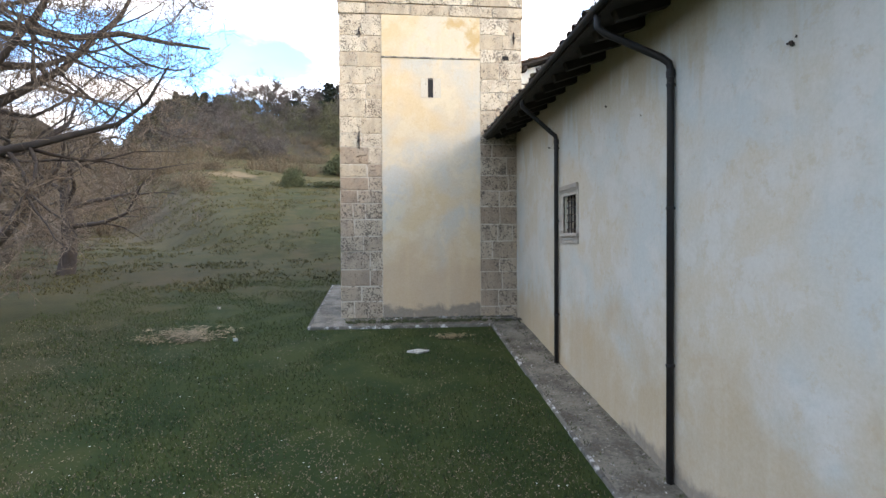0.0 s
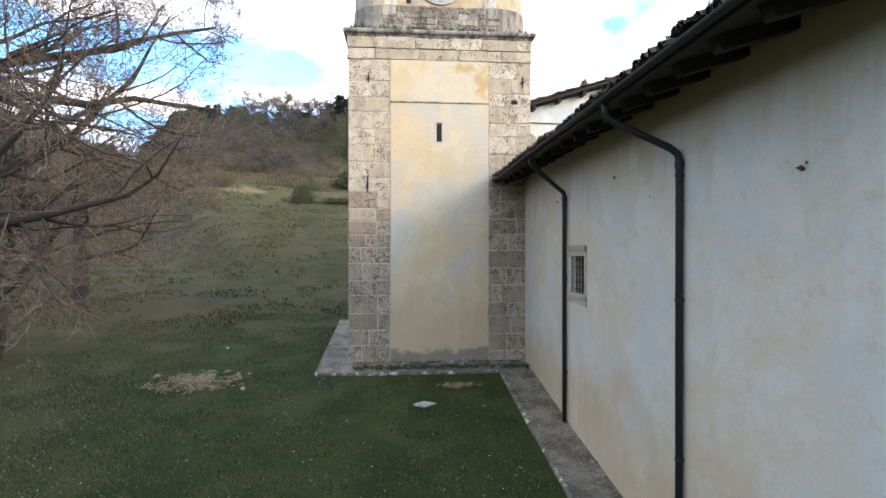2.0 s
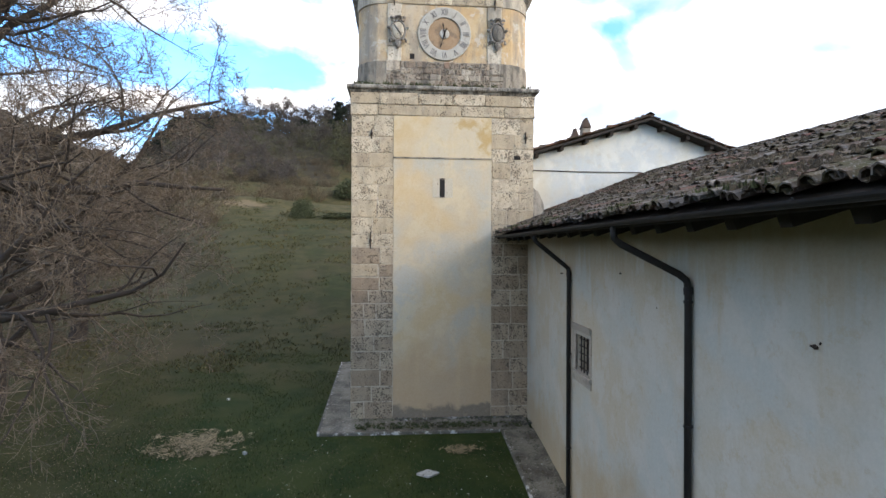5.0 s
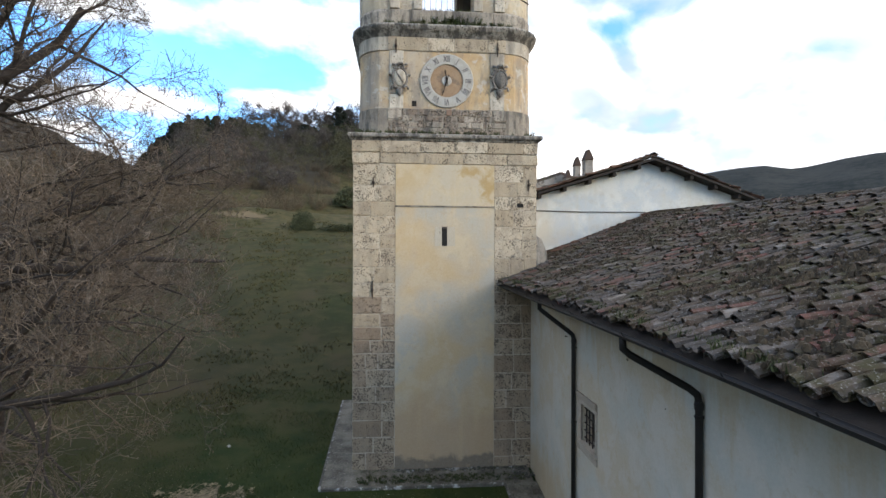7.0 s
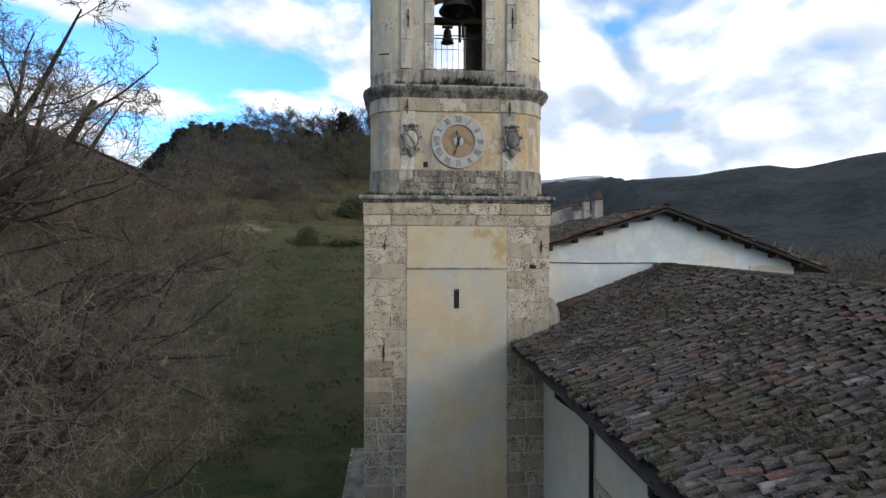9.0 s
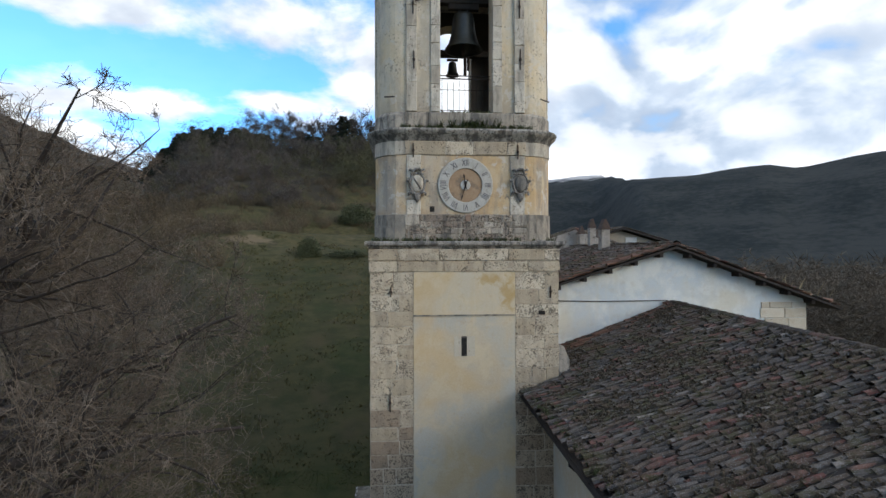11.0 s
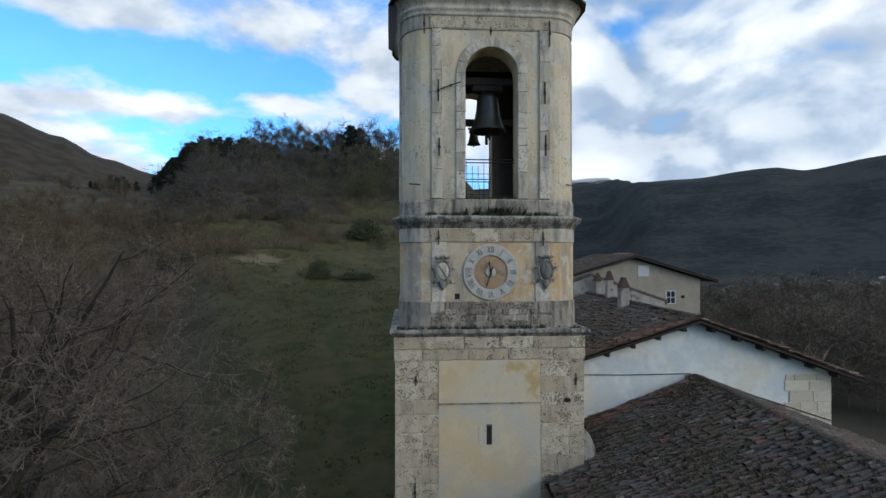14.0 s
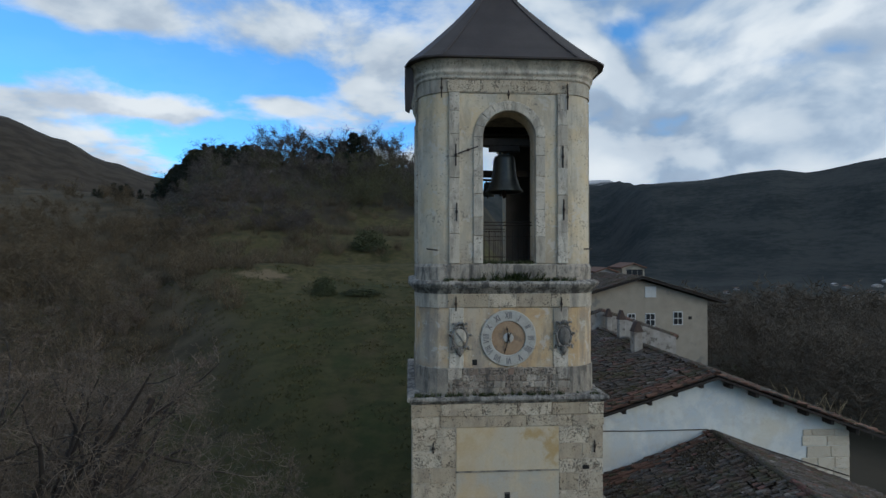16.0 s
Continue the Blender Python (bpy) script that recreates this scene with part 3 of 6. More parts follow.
def make_ground():
    s = Solid()
    radii = [0.0] + [0.45 * i for i in range(1, 60)]
    while radii[-1] < 3700:
        radii.append(radii[-1] * 1.03)
    n = 360
    cx, cy = 0.0, -4.0
    s.v = [(cx, cy, ground_z(cx, cy))]
    for r in radii[1:]:
        for k in range(n):
            a = 2 * math.pi * k / n
            x, y = cx + r * math.sin(a), cy + r * math.cos(a)
            s.v.append((x, y, ground_z(x, y)))
    s.f = [(0, 1 + (k + 1) % n, 1 + k) for k in range(n)]
    for i in range(len(radii) - 2):
        a, b = 1 + i * n, 1 + (i + 1) * n
        s.f += [(a + k, a + (k + 1) % n, b + (k + 1) % n, b + k) for k in range(n)]
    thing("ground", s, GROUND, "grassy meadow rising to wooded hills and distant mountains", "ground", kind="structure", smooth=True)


make_ground()

# ---- bell tower ----
TW = 2.38                      # half the width of the lower stage
TCX, TCY = 0.03, 2.38          # the middle of the tower


def outline(h, r, z, n=5, cx=TCX, cy=TCY):
    """A square of half-width h with rounded corners, as a ring at height z, from the front-left corner counter-clockwise."""
    pts = []
    for sx, sy, a0 in ((-1, -1, 180), (1, -1, 270), (1, 1, 0), (-1, 1, 90)):
        for k in range(n + 1):
            a = radians(a0 + 90 * k / n)
            pts.append((cx + sx * (h - r) + r * math.cos(a), cy + sy * (h - r) + r * math.sin(a), z))
    return pts


def square(h, z, cx=0.0, cy=TW):
    return [(cx - h, cy - h, z), (cx + h, cy - h, z), (cx + h, cy + h, z), (cx - h, cy + h, z)]


tower = empty("bell_tower", "tall stone and cream plaster bell tower with clock and open belfry", "tower")
tower.location = (0, 0, 0)

# core of the lower stage: mortar behind the stones
core = Solid().loft([square(TW - 0.006, -0.9), square(TW - 0.006, 8.5)])
part("core_wall", core, MORTAR, tower)

PX0, PX1 = -1.295, 1.255       # the plastered panel between the stone corners
panel = Solid().box(PX0, PX1, -0.012, 0.3, 0.02, 6.76)
part("plaster_panel", panel, PLASTER_TOWER, tower, "cream lime plaster panel with damp stains")
part("plaster_panel", Solid().box(PX0, PX1, -0.018, 0.3, 6.80, 7.86), PLASTER_UPPER, tower, "upper cream plaster field with ochre stains")
part("ledge", Solid().box(PX0 - 0.01, PX1 + 0.01, -0.034, 0.2, 6.765, 6.797), STONE_GREY, tower, "thin dark stone ledge")
part("plinth", Solid().block(PX0 + 0.01, PX1 - 0.01, -0.03, 0.2, -0.35, 0.04, 0.03, 0.02), STONE_GREY, tower, "damp dark rubble foot")

cornice = Solid()
prof = [(TW + 0.0, 8.44), (TW + 0.03, 8.46), (TW + 0.05, 8.50), (TW + 0.10, 8.52), (TW + 0.125, 8.55), (TW + 0.125, 8.60), (TW + 0.10, 8.63), (TW - 0.15, 8.66)]
cornice.loft([square(h, z) for h, z in prof])
part("cornice", cornice, STONE_CRUST, tower, "projecting weathered stone cornice")

# slit window
sf = Solid()
sf.box(-0.29, -0.108, -0.022, 0.1, 5.76, 6.26).box(0.03, 0.235, -0.022, 0.1, 5.76, 6.26).box(-0.108, 0.03, -0.022, 0.1, 6.215, 6.26).box(-0.108, 0.03, -0.022, 0.1, 5.76, 5.775)
slit = part("slit_window", sf, STONE_SLIT, tower, "narrow dark slit with pale stone surround")
part("opening", Solid().box(-0.108, 0.03, -0.016, 0.1, 5.775, 6.215), DARK_HOLE, slit, "dark opening")
part("putlog_hole", Solid().block(1.86, 2.02, -0.026, 0.08, 6.77, 6.88, 0.01, 0.012), DARK_HOLE, tower, "small dark hole")

# ---- clock stage ----
CH, CR, CF = 2.30, 0.78, TCY - 2.30      # half-width, corner radius, front plane (y)
stage = Solid()
stage.loft([outline(CH, CR, 8.60), outline(CH, CR, 11.2)])
part("clock_stage_wall", stage, PLASTER_OCHRE, tower, "ochre plaster wall with rounded corners")
base = Solid().loft([outline(CH + 0.03, CR, 8.60), outline(CH + 0.03, CR, 9.02), outline(CH + 0.025, CR, 9.30), outline(CH + 0.004, CR, 9.31)])
part("clock_stage_base", base, STONE_GREY, tower, "grey weathered stone base course")
band = Solid().loft([outline(CH + 0.004, CR, 10.79), outline(CH + 0.02, CR, 10.80), outline(CH + 0.02, CR, 11.16), outline(CH, CR, 11.17)])
part("frieze", band, STONE_TRIM, tower, "pale stone frieze band")
c2 = [(0.02, 11.14), (0.05, 11.16), (0.06, 11.21), (0.10, 11.235), (0.12, 11.28), (0.18, 11.31), (0.19, 11.36), (0.21, 11.38), (0.20, 11.43), (0.02, 11.48)]
part("cornice", Solid().loft([outline(CH + o, CR + o * 0.8, z) for o, z in c2]), STONE_CRUST, tower, "moulded stone cornice streaked grey", True)
for x0, x1 in ((-1.47, -1.11), (1.15, 1.52)):
    z = 9.3
    while z < 10.75:
        h = min(random.uniform(0.38, 0.62), 10.79 - z)
        if 10.79 - z - h < 0.2:
            h = 10.79 - z
        part("pilaster_stone", Solid().block(x0, x1, CF - 0.03, CF + 0.1, z + 0.004, z + h - 0.004, 0.012, 0.006), STONE_TRIM, tower)
        z += h
part("putlog_hole", Solid().box(-0.89, -0.77, CF - 0.006, CF + 0.05, 9.37, 9.51), DARK_HOLE, tower, "small dark hole")
# dial
DX, DZ, DY = 0.01, 10.04, CF
dial = empty("tower_clock", "round stone clock dial with roman numerals and iron hands", "clock")
dial.location = (DX, DY, DZ)


def disc_ring(s, r0, r1, y0, y1, n=48):
    rings = []
    for r, y in ((r0, y1), (r0, y0 + 0.01), (r0 + 0.012, y0), (r1 - 0.015, y0), (r1, y0 + 0.015), (r1, y1)):
        rings.append([(r * math.sin(2 * math.pi * k / n), y, r * math.cos(2 * math.pi * k / n)) for k in range(n)])
    return s.loft(rings, False)


part("dial_ring", disc_ring(Solid(), 0.425, 0.70, -0.05, 0.02), DIAL, dial, "pale stone hour ring")
face = Solid()
face.loft([[(r * math.sin(2 * math.pi * k / 40), y, r * math.cos(2 * math.pi * k / 40)) for k in range(40)] for r, y in ((0.43, 0.01), (0.43, -0.012), (0.40, -0.016))])
part("dial_face", face, DIAL_FACE, dial, "weathered ochre inner disc")
part("hub", disc_ring(Solid(), 0.02, 0.13, -0.045, 0.0, 24), DIAL, dial, "pale round hub")


def strokes(text):
    """Strokes of a roman numeral as (x0, z0, x1, z1) in a box one high, centred."""
    out, x = [], 0.0
    for c in text:
        if c == "I":
            out.append((x + 0.08, -0.5, x + 0.08, 0.5)); x += 0.24
        elif c == "V":
            out += [(x + 0.05, 0.5, x + 0.30, -0.5), (x + 0.30, -0.5, x + 0.55, 0.5)]; x += 0.66
        elif c == "X":
            out += [(x + 0.05, -0.5, x + 0.55, 0.5), (x + 0.05, 0.5, x + 0.55, -0.5)]; x += 0.66
    return [(a - x / 2, b, c - x / 2, d) for a, b, c, d in out]


for i, text in enumerate("XII I II III IIII V VI VII VIII VIIII X XI".split()):
    s = Solid()
    a = 2 * math.pi * i / 12
    for x0, z0, x1, z1 in strokes(text):
        k = 0.155
        p, q = Vector((x0 * k, 0, z0 * k)), Vector((x1 * k, 0, z1 * k))
        d = (q - p).normalized()
        nrm = Vector((d.z, 0, -d.x)) * 0.011
        corner = [p - nrm, p + nrm, q + nrm, q - nrm]
        turn = Matrix.Rotation(a, 4, "Y")
        pts = [turn @ (c + Vector((0, 0, 0.565))) for c in corner]
        s.add([(c.x, -0.051, c.z) for c in pts] + [(c.x, -0.056, c.z) for c in pts], [(4, 5, 6, 7), (0, 1, 5, 4), (1, 2, 6, 5), (2, 3, 7, 6), (3, 0, 4, 7)])
    part("numeral", s, INK, dial)


def hand(name, angle, length, w, tail):
    s = Solid()
    m = Matrix.Rotation(radians(angle), 4, "Y")
    pts = [(-w * 0.5, -tail), (w * 0.5, -tail), (w, length * 0.25), (w * 0.45, length * 0.55), (w * 1.3, length * 0.72), (0, length), (-w * 1.3, length * 0.72), (-w * 0.45, length * 0.55), (-w, length * 0.25)]
    s.loft([[m @ Vector((x, y, z)) for x, z in pts] for y in (-0.06, -0.072)])
    part(name, s, IRON, dial)


hand("hour_hand", -10, 0.30, 0.020, 0.10)
hand("minute_hand", 197, 0.42, 0.016, 0.14)
hand("alarm_hand", 22, 0.17, 0.014, 0.05)


def cartouche(x, z, pale, label):
    """A carved oval shield with a rolled rim, curled scrolls and a drop below."""
    th = empty("stone_coat_of_arms", label, "relief", "reliefs beside the clock")
    th.location = (x, CF - 0.03, z)
    mat = STONE_TRIM if pale else STONE_RELIEF
    n = 24
    oval = lambda k, y, dz=0.0: [(k * 0.165 * math.sin(a), y, dz + k * 0.215 * math.cos(a) * (1.15 if math.cos(a) < 0 else 1.0)) for a in [2 * math.pi * i / n for i in range(n)]]
    part("shield", Solid().loft([oval(1.0, 0.02), oval(1.0, -0.05), oval(0.8, -0.085), oval(0.4, -0.10)]), mat, th, smooth=True)
    rim = [Vector(p) for p in oval(1.12, -0.05)]
    part("rim", Solid().tube(rim + rim[:1], 0.032, 7), STONE_RELIEF, th, smooth=True)
    for sx in (-1, 1):
        for cz, size, turn in ((0.26, 0.085, 1.0), (0.02, 0.060, 0.4), (-0.26, 0.070, -0.8)):
            cx = sx * (0.15 if abs(cz) > 0.1 else 0.215)
            pts = [(cx + sx * (size - 0.010 * j) * math.cos(turn + j * 0.8), -0.05 - 0.006 * j, cz + (size - 0.010 * j) * math.sin(turn + j * 0.8)) for j in range(7)]
            part("scroll", Solid().tube(pts, [0.034 - 0.003 * j for j in range(7)], 6), STONE_RELIEF, th, smooth=True)
    drop = [[(w * math.cos(b), -0.05 + 0.4 * w * math.sin(b), zz) for b in [2 * math.pi * q / 8 for q in range(8)]] for w, zz in ((0.07, -0.26), (0.10, -0.33), (0.06, -0.41), (0.015, -0.48))]
    part("drop", Solid().loft(drop), STONE_RELIEF, th, smooth=True)
    part("crest", Solid().tube([(-0.10, -0.05, 0.27), (-0.04, -0.08, 0.34), (0.05, -0.08, 0.35), (0.10, -0.05, 0.28)], [0.03, 0.045, 0.045, 0.03], 7), STONE_RELIEF, th, smooth=True)
    if pale:
        part("bend", Solid().tube([(-0.09, -0.095, 0.12), (0.0, -0.115, 0.0), (0.09, -0.095, -0.14)], 0.022, 6), STONE_RELIEF, th, smooth=True)


cartouche(-1.20, 10.08, 1, "carved pale stone coat of arms, weathered, beside the dial")
cartouche(1.40, 10.10, 0, "carved dark grey stone coat of arms beside the dial")

# iron wall ties
def tie(x, z0, z1, y, lean=0.0):
    th = thing("wall_tie", Solid().tube([(x - lean / 2, y - 0.03, z0), (x, y - 0.04, (z0 + z1) / 2), (x + lean / 2, y - 0.03, z1)], 0.016, 6), IRON, "rusty iron tie bar fixed to the tower wall", "wall tie", "wall ties")
    part("knob", Solid().lathe([(0.03, (z0 + z1) / 2 - 0.03), (0.034, (z0 + z1) / 2), (0.03, (z0 + z1) / 2 + 0.03)], x, y - 0.035, 8), IRON, th)


for a in ((-1.30, 10.72, 11.08, CF - 0.04), (1.34, 10.70, 11.06, CF - 0.04), (-1.30, 14.32, 14.86, CF), (-1.28, 12.95, 13.4, CF), (1.40, 14.3, 14.85, CF), (1.42, 12.98, 13.5, CF),
          (-1.88, 4.42, 4.86, 0.0), (-1.86, 7.25, 7.5, 0.0), (2.16, 7.2, 7.5, 0.0), (0.02, 16.0, 16.22, CF), (-1.66, 16.0, 16.5, CF - 0.02), (1.52, 15.75, 16.4, CF - 0.02)):
    tie(*a)
tie(-1.0, 14.62, 14.80, CF - 0.03, 0.50)
for x0, x1, yy in ((-2.02, -1.76, 0.28), (1.95, 2.24, 0.38)):
    thing("wall_tie", Solid().tube([(x0, yy - 0.10, 12.26), (x1, yy - 0.28, 12.22)] if x0 < 0 else [(x0, yy - 0.28, 12.26), (x1, yy - 0.02, 12.26)], 0.018, 6), IRON, "rusty iron tie bar fixed to the tower wall", "wall tie", "wall ties")

# ---- belfry ----
BH, BT = 2.26, 0.62            # half-width, wall thickness
OX, OW, SILL, SPR = 0.05, 0.67, 11.89, 15.06
BF = TCY - BH


def belfry_wall(s, side):
    """One of four walls with an arched opening, turned about the tower's middle. Between the rounded corners it is flat."""
    flat = BH - CR
    m = Matrix.Translation((TCX, TCY, 0)) @ Matrix.Rotation(radians(90 * side), 4, "Z")
    na = 14
    arch = [(OW * math.cos(math.pi - math.pi * k / na) + OX - TCX, SPR + OW * math.sin(math.pi * k / na)) for k in range(na + 1)]
    inner = [(OX - TCX - OW, SILL)] + arch + [(OX - TCX + OW, SILL)]
    outer = [(-flat, SILL)] + [(-flat + 2 * flat * k / na, 16.6) for k in range(na + 1)] + [(flat, SILL)]
    for y in (-BH, -BH + BT):
        n = len(inner)
        pts = [m @ Vector((x, y, z)) for x, z in outer + inner]
        f = [(i, i + 1, n + i + 1, n + i) for i in range(n - 1)]
        s.add(pts, f if y == -BH else [q[::-1] for q in f])
    n = len(inner)
    pts = [m @ Vector((x, y, z)) for y in (-BH, -BH + BT) for x, z in inner]
    s.add(pts, [(i, i + 1, n + i + 1, n + i) for i in range(n - 1)])


for side in range(4):
    face_s = Solid()
    belfry_wall(face_s, side)
    wall_ob = part("belfry_wall", face_s, PLASTER_CREAM, tower, "cream plaster belfry wall with arched opening")
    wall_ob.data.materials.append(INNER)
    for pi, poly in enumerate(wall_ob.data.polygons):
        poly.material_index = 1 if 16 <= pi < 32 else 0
    bm = bmesh.new()
    bm.from_mesh(wall_ob.data)
    bmesh.ops.remove_doubles(bm, verts=bm.verts, dist=0.0005)
    bm.to_mesh(wall_ob.data)
    bm.free()
# rounded corner piers
for q in range(4):
    m = Matrix.Translation((TCX, TCY, 0)) @ Matrix.Rotation(radians(90 * q), 4, "Z")
    fl = BH - CR
    arc = [(-fl - CR * math.sin(radians(90 * k / 8)), -fl - CR * math.cos(radians(90 * k / 8))) for k in range(9)]
    ring = arc + [(-BH + BT, -fl), (-BH + BT, -BH + BT), (-fl, -BH + BT)]
    part("corner_pier", Solid().loft([[m @ Vector((x, y, z)) for x, y in ring] for z in (SILL - 0.1, 16.6)], False), PLASTER_CREAM, tower, "rounded plaster corner")
    pier = tower.children[-1]
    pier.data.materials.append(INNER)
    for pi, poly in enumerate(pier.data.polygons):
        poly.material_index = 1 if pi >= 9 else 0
part("belfry_plinth", Solid().loft([outline(BH + 0.05, CR, 11.46), outline(BH + 0.05, CR, 11.80), outline(BH + 0.02, CR, 11.88), outline(BH - 0.3, CR * 0.7, 11.89)]), STONE_GREY, tower, "mossy grey stone parapet course")
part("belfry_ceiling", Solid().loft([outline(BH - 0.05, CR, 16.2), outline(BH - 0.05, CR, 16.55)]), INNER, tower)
arch_band = Solid().loft([outline(BH + 0.004, CR, 16.15), outline(BH + 0.025, CR, 16.16), outline(BH + 0.025, CR, 16.50), outline(BH + 0.0, CR, 16.51)])
part("architrave", arch_band, STONE_TRIM, tower, "pale stone architrave band")
c3 = [(0.02, 16.48), (0.06, 16.50), (0.07, 16.55), (0.05, 16.58), (0.11, 16.62), (0.12, 16.67), (0.09, 16.70), (0.11, 16.76), (0.17, 16.85), (0.26, 16.93), (0.31, 16.97), (0.31, 17.0), (0.0, 17.02)]
part("cornice", Solid().loft([outline(BH + o, CR + o * 0.9, z, 7) for o, z in c3]), STONE_TRIM, tower, "moulded stone cornice under the eaves", True)

# arch surrounds and pilasters on the front and the sides
for side in range(4):
    m = Matrix.Translation((TCX, TCY, 0)) @ Matrix.Rotation(radians(90 * side), 4, "Z")
    cx = OX - TCX
    for sx in (-1, 1):
        z = SILL
        while z < SPR - 0.01:
            h = min(random.uniform(0.4, 0.75), SPR - z)
            if SPR - z - h < 0.25:
                h = SPR - z
            a, b = sorted((cx + sx * (OW - 0.004), cx + sx * (OW + 0.235)))
            s = Solid().block(a, b, -BH - 0.042, -BH + 0.12, z + 0.003, z + h - 0.003, 0.01, 0.005)
            s.v = [tuple(m @ Vector(p)) for p in s.v]
            part("jamb_stone", s, STONE_TRIM, tower)
            z += h
        z = SILL
        while z < 16.15:
            h = min(random.uniform(0.45, 0.8), 16.16 - z)
            if 16.16 - z - h < 0.3:
                h = 16.16 - z
            a, b = sorted((sx * (BH - CR - 0.24), sx * (BH - CR + 0.02)))
            s = Solid().block(a, b, -BH - 0.062, -BH + 0.1, z + 0.003, z + h - 0.003, 0.01, 0.005)
            s.v = [tuple(m @ Vector(p)) for p in s.v]
            part("pilaster_stone", s, STONE_TRIM, tower)
            z += h
    nv = 9
    for k in range(nv):
        a0, a1 = math.pi - math.pi * (k + 0.02) / nv, math.pi - math.pi * (k + 0.98) / nv
        s = Solid()
        rings = []
        for r, y in ((OW - 0.004, -BH + 0.12), (OW - 0.004, -BH - 0.030), (OW + 0.01, -BH - 0.042), (OW + 0.225, -BH - 0.042), (OW + 0.235, -BH - 0.03), (OW + 0.235, -BH + 0.12)):
            rings.append([m @ Vector((cx + r * math.cos(a0 + (a1 - a0) * j / 3), y, SPR + r * math.sin(a0 + (a1 - a0) * j / 3))) for j in range(4)])
        s.loft(rings, False, False)
        for e in (0, 3):
            s.add([r[e] for r in rings], [tuple(range(6))])
        part("arch_stone", s, STONE_TRIM, tower)

# roof: a concave pyramid of dark sheet with a collar on top
rings = []
for k in range(9):
    u = k / 8
    h = 2.60 * (1 - u) ** 1.07 + 0.46 * (1 - (1 - u) ** 1.07)
    z = 16.98 + 2.60 * u ** 1.04
    rings.append(outline(h, max(0.84 * h / 2.60, 0.05), z, 3))
roof = Solid().loft([outline(2.54, 0.82, 16.93, 3), outline(2.60, 0.84, 16.94, 3)] + rings)
tower_roof = part("tower_roof", roof, LEAD, tower, "dark sheet metal roof with swept slopes")
part("collar", Solid().loft([square(h, z, TCX + 0.1, TCY) for h, z in ((0.50, 19.40), (0.50, 20.1), (0.42, 20.2))]), ZINC, tower_roof, "grey sheet metal collar")
for side in range(4):
    m = Matrix.Translation((TCX, TCY, 0)) @ Matrix.Rotation(radians(90 * side), 4, "Z")
    s = Solid()
    for sx in (-1, 1):
        pts = []
        for k in range(9):
            u = k / 8
            h = 2.60 * (1 - u) ** 1.07 + 0.46 * (1 - (1 - u) ** 1.07)
            pts.append(m @ Vector((sx * (h - 0.95 * h / 2.60), -h - 0.005, 16.99 + 2.60 * u ** 1.04)))
        s.tube(pts, 0.016, 5)
    part("seam", s, LEAD, tower_roof)
# loose sheet hanging from the western eave
sheet = Solid()
sheet.loft([[(-2.57, 0.62, 16.96), (-2.36, 0.50, 16.96), (-2.36, 0.53, 16.96), (-2.57, 0.65, 16.96)], [(-2.575, 0.62, 16.3), (-2.34, 0.52, 16.3), (-2.34, 0.55, 16.3), (-2.575, 0.65, 16.3)], [(-2.565, 0.63, 15.82), (-2.45, 0.57, 15.74), (-2.45, 0.60, 15.74), (-2.565, 0.66, 15.82)]])
part("hanging_sheet", sheet, LEAD, tower_roof, "loose dark sheet hanging under the eave")

# bells
def bell(x, y, z, r, h, label):
    th = empty("bell", label, "bell", "bells in the belfry")
    th.location = (x, y, z)
    prof = [(0.0, h), (0.30 * r, h), (0.50 * r, 0.95 * h), (0.56 * r, 0.86 * h), (0.60 * r, 0.6 * h), (0.68 * r, 0.35 * h), (0.82 * r, 0.14 * h), (0.97 * r, 0.03 * h), (1.0 * r, 0.0), (0.90 * r, 0.01 * h), (0.72 * r, 0.2 * h), (0.5 * r, 0.7 * h), (0.0, 0.85 * h)]
    part("bell_body", Solid().lathe(prof[::-1], 0, 0, 28), BRONZE, th, smooth=True)
    part("clapper", Solid().tube([(0, 0, 0.7 * h), (0, 0, -0.04 * h)], 0.05 * r, 8).lathe([(0.02, -0.16 * h), (0.12 * r, -0.1 * h), (0.12 * r, 0.0), (0.03, 0.05 * h)], 0, 0, 10), IRON, th)
    part("crown", Solid().tube([(-0.22 * r, 0, h), (-0.18 * r, 0, h * 1.12), (0.18 * r, 0, h * 1.12), (0.22 * r, 0, h)], 0.07 * r, 8), BRONZE, th)
    part("yoke", Solid().block(-0.8 * r, 0.8 * r, -0.14 * r, 0.14 * r, h * 1.08, h * 1.08 + 0.34 * r, 0.02), WOOD_DARK, th)


bell(0.07, 0.95, 13.77, 0.51, 1.0, "large dark bronze bell hung from a wooden beam")
bell(0.03, 3.65, 13.97, 0.22, 0.44, "small dark bronze bell hung behind the large one")
beams = empty("timber_beams", "dark timber beams across the belfry carrying the bells", "beams")
for x0, x1, y, z in ((-1.75, 1.8, 0.95, 15.0), (-1.75, 1.8, 3.65, 14.57), (-1.75, 1.8, 2.3, 15.62)):
    part("beam", Solid().block(x0, x1, y - 0.10, y + 0.10, z, z + 0.2, 0.015), WOOD_DARK, beams)
for x in (-1.35, 1.45):
    part("post", Solid().block(x - 0.09, x + 0.09, 3.55, 3.75, 11.9, 14.6, 0.015), WOOD_DARK, beams)
part("belfry_floor", Solid().loft([outline(BH - 0.5, 0.3, 11.7), outline(BH - 0.5, 0.3, 11.9)]), INNER, tower)
# striking hammer beside the small bell
part("hammer", Solid().tube([(0.42, 3.5, 14.55), (0.42, 3.5, 13.95)], 0.05, 8).tube([(0.52, 3.5, 14.55), (0.52, 3.5, 14.1)], 0.04, 8), IRON, beams)

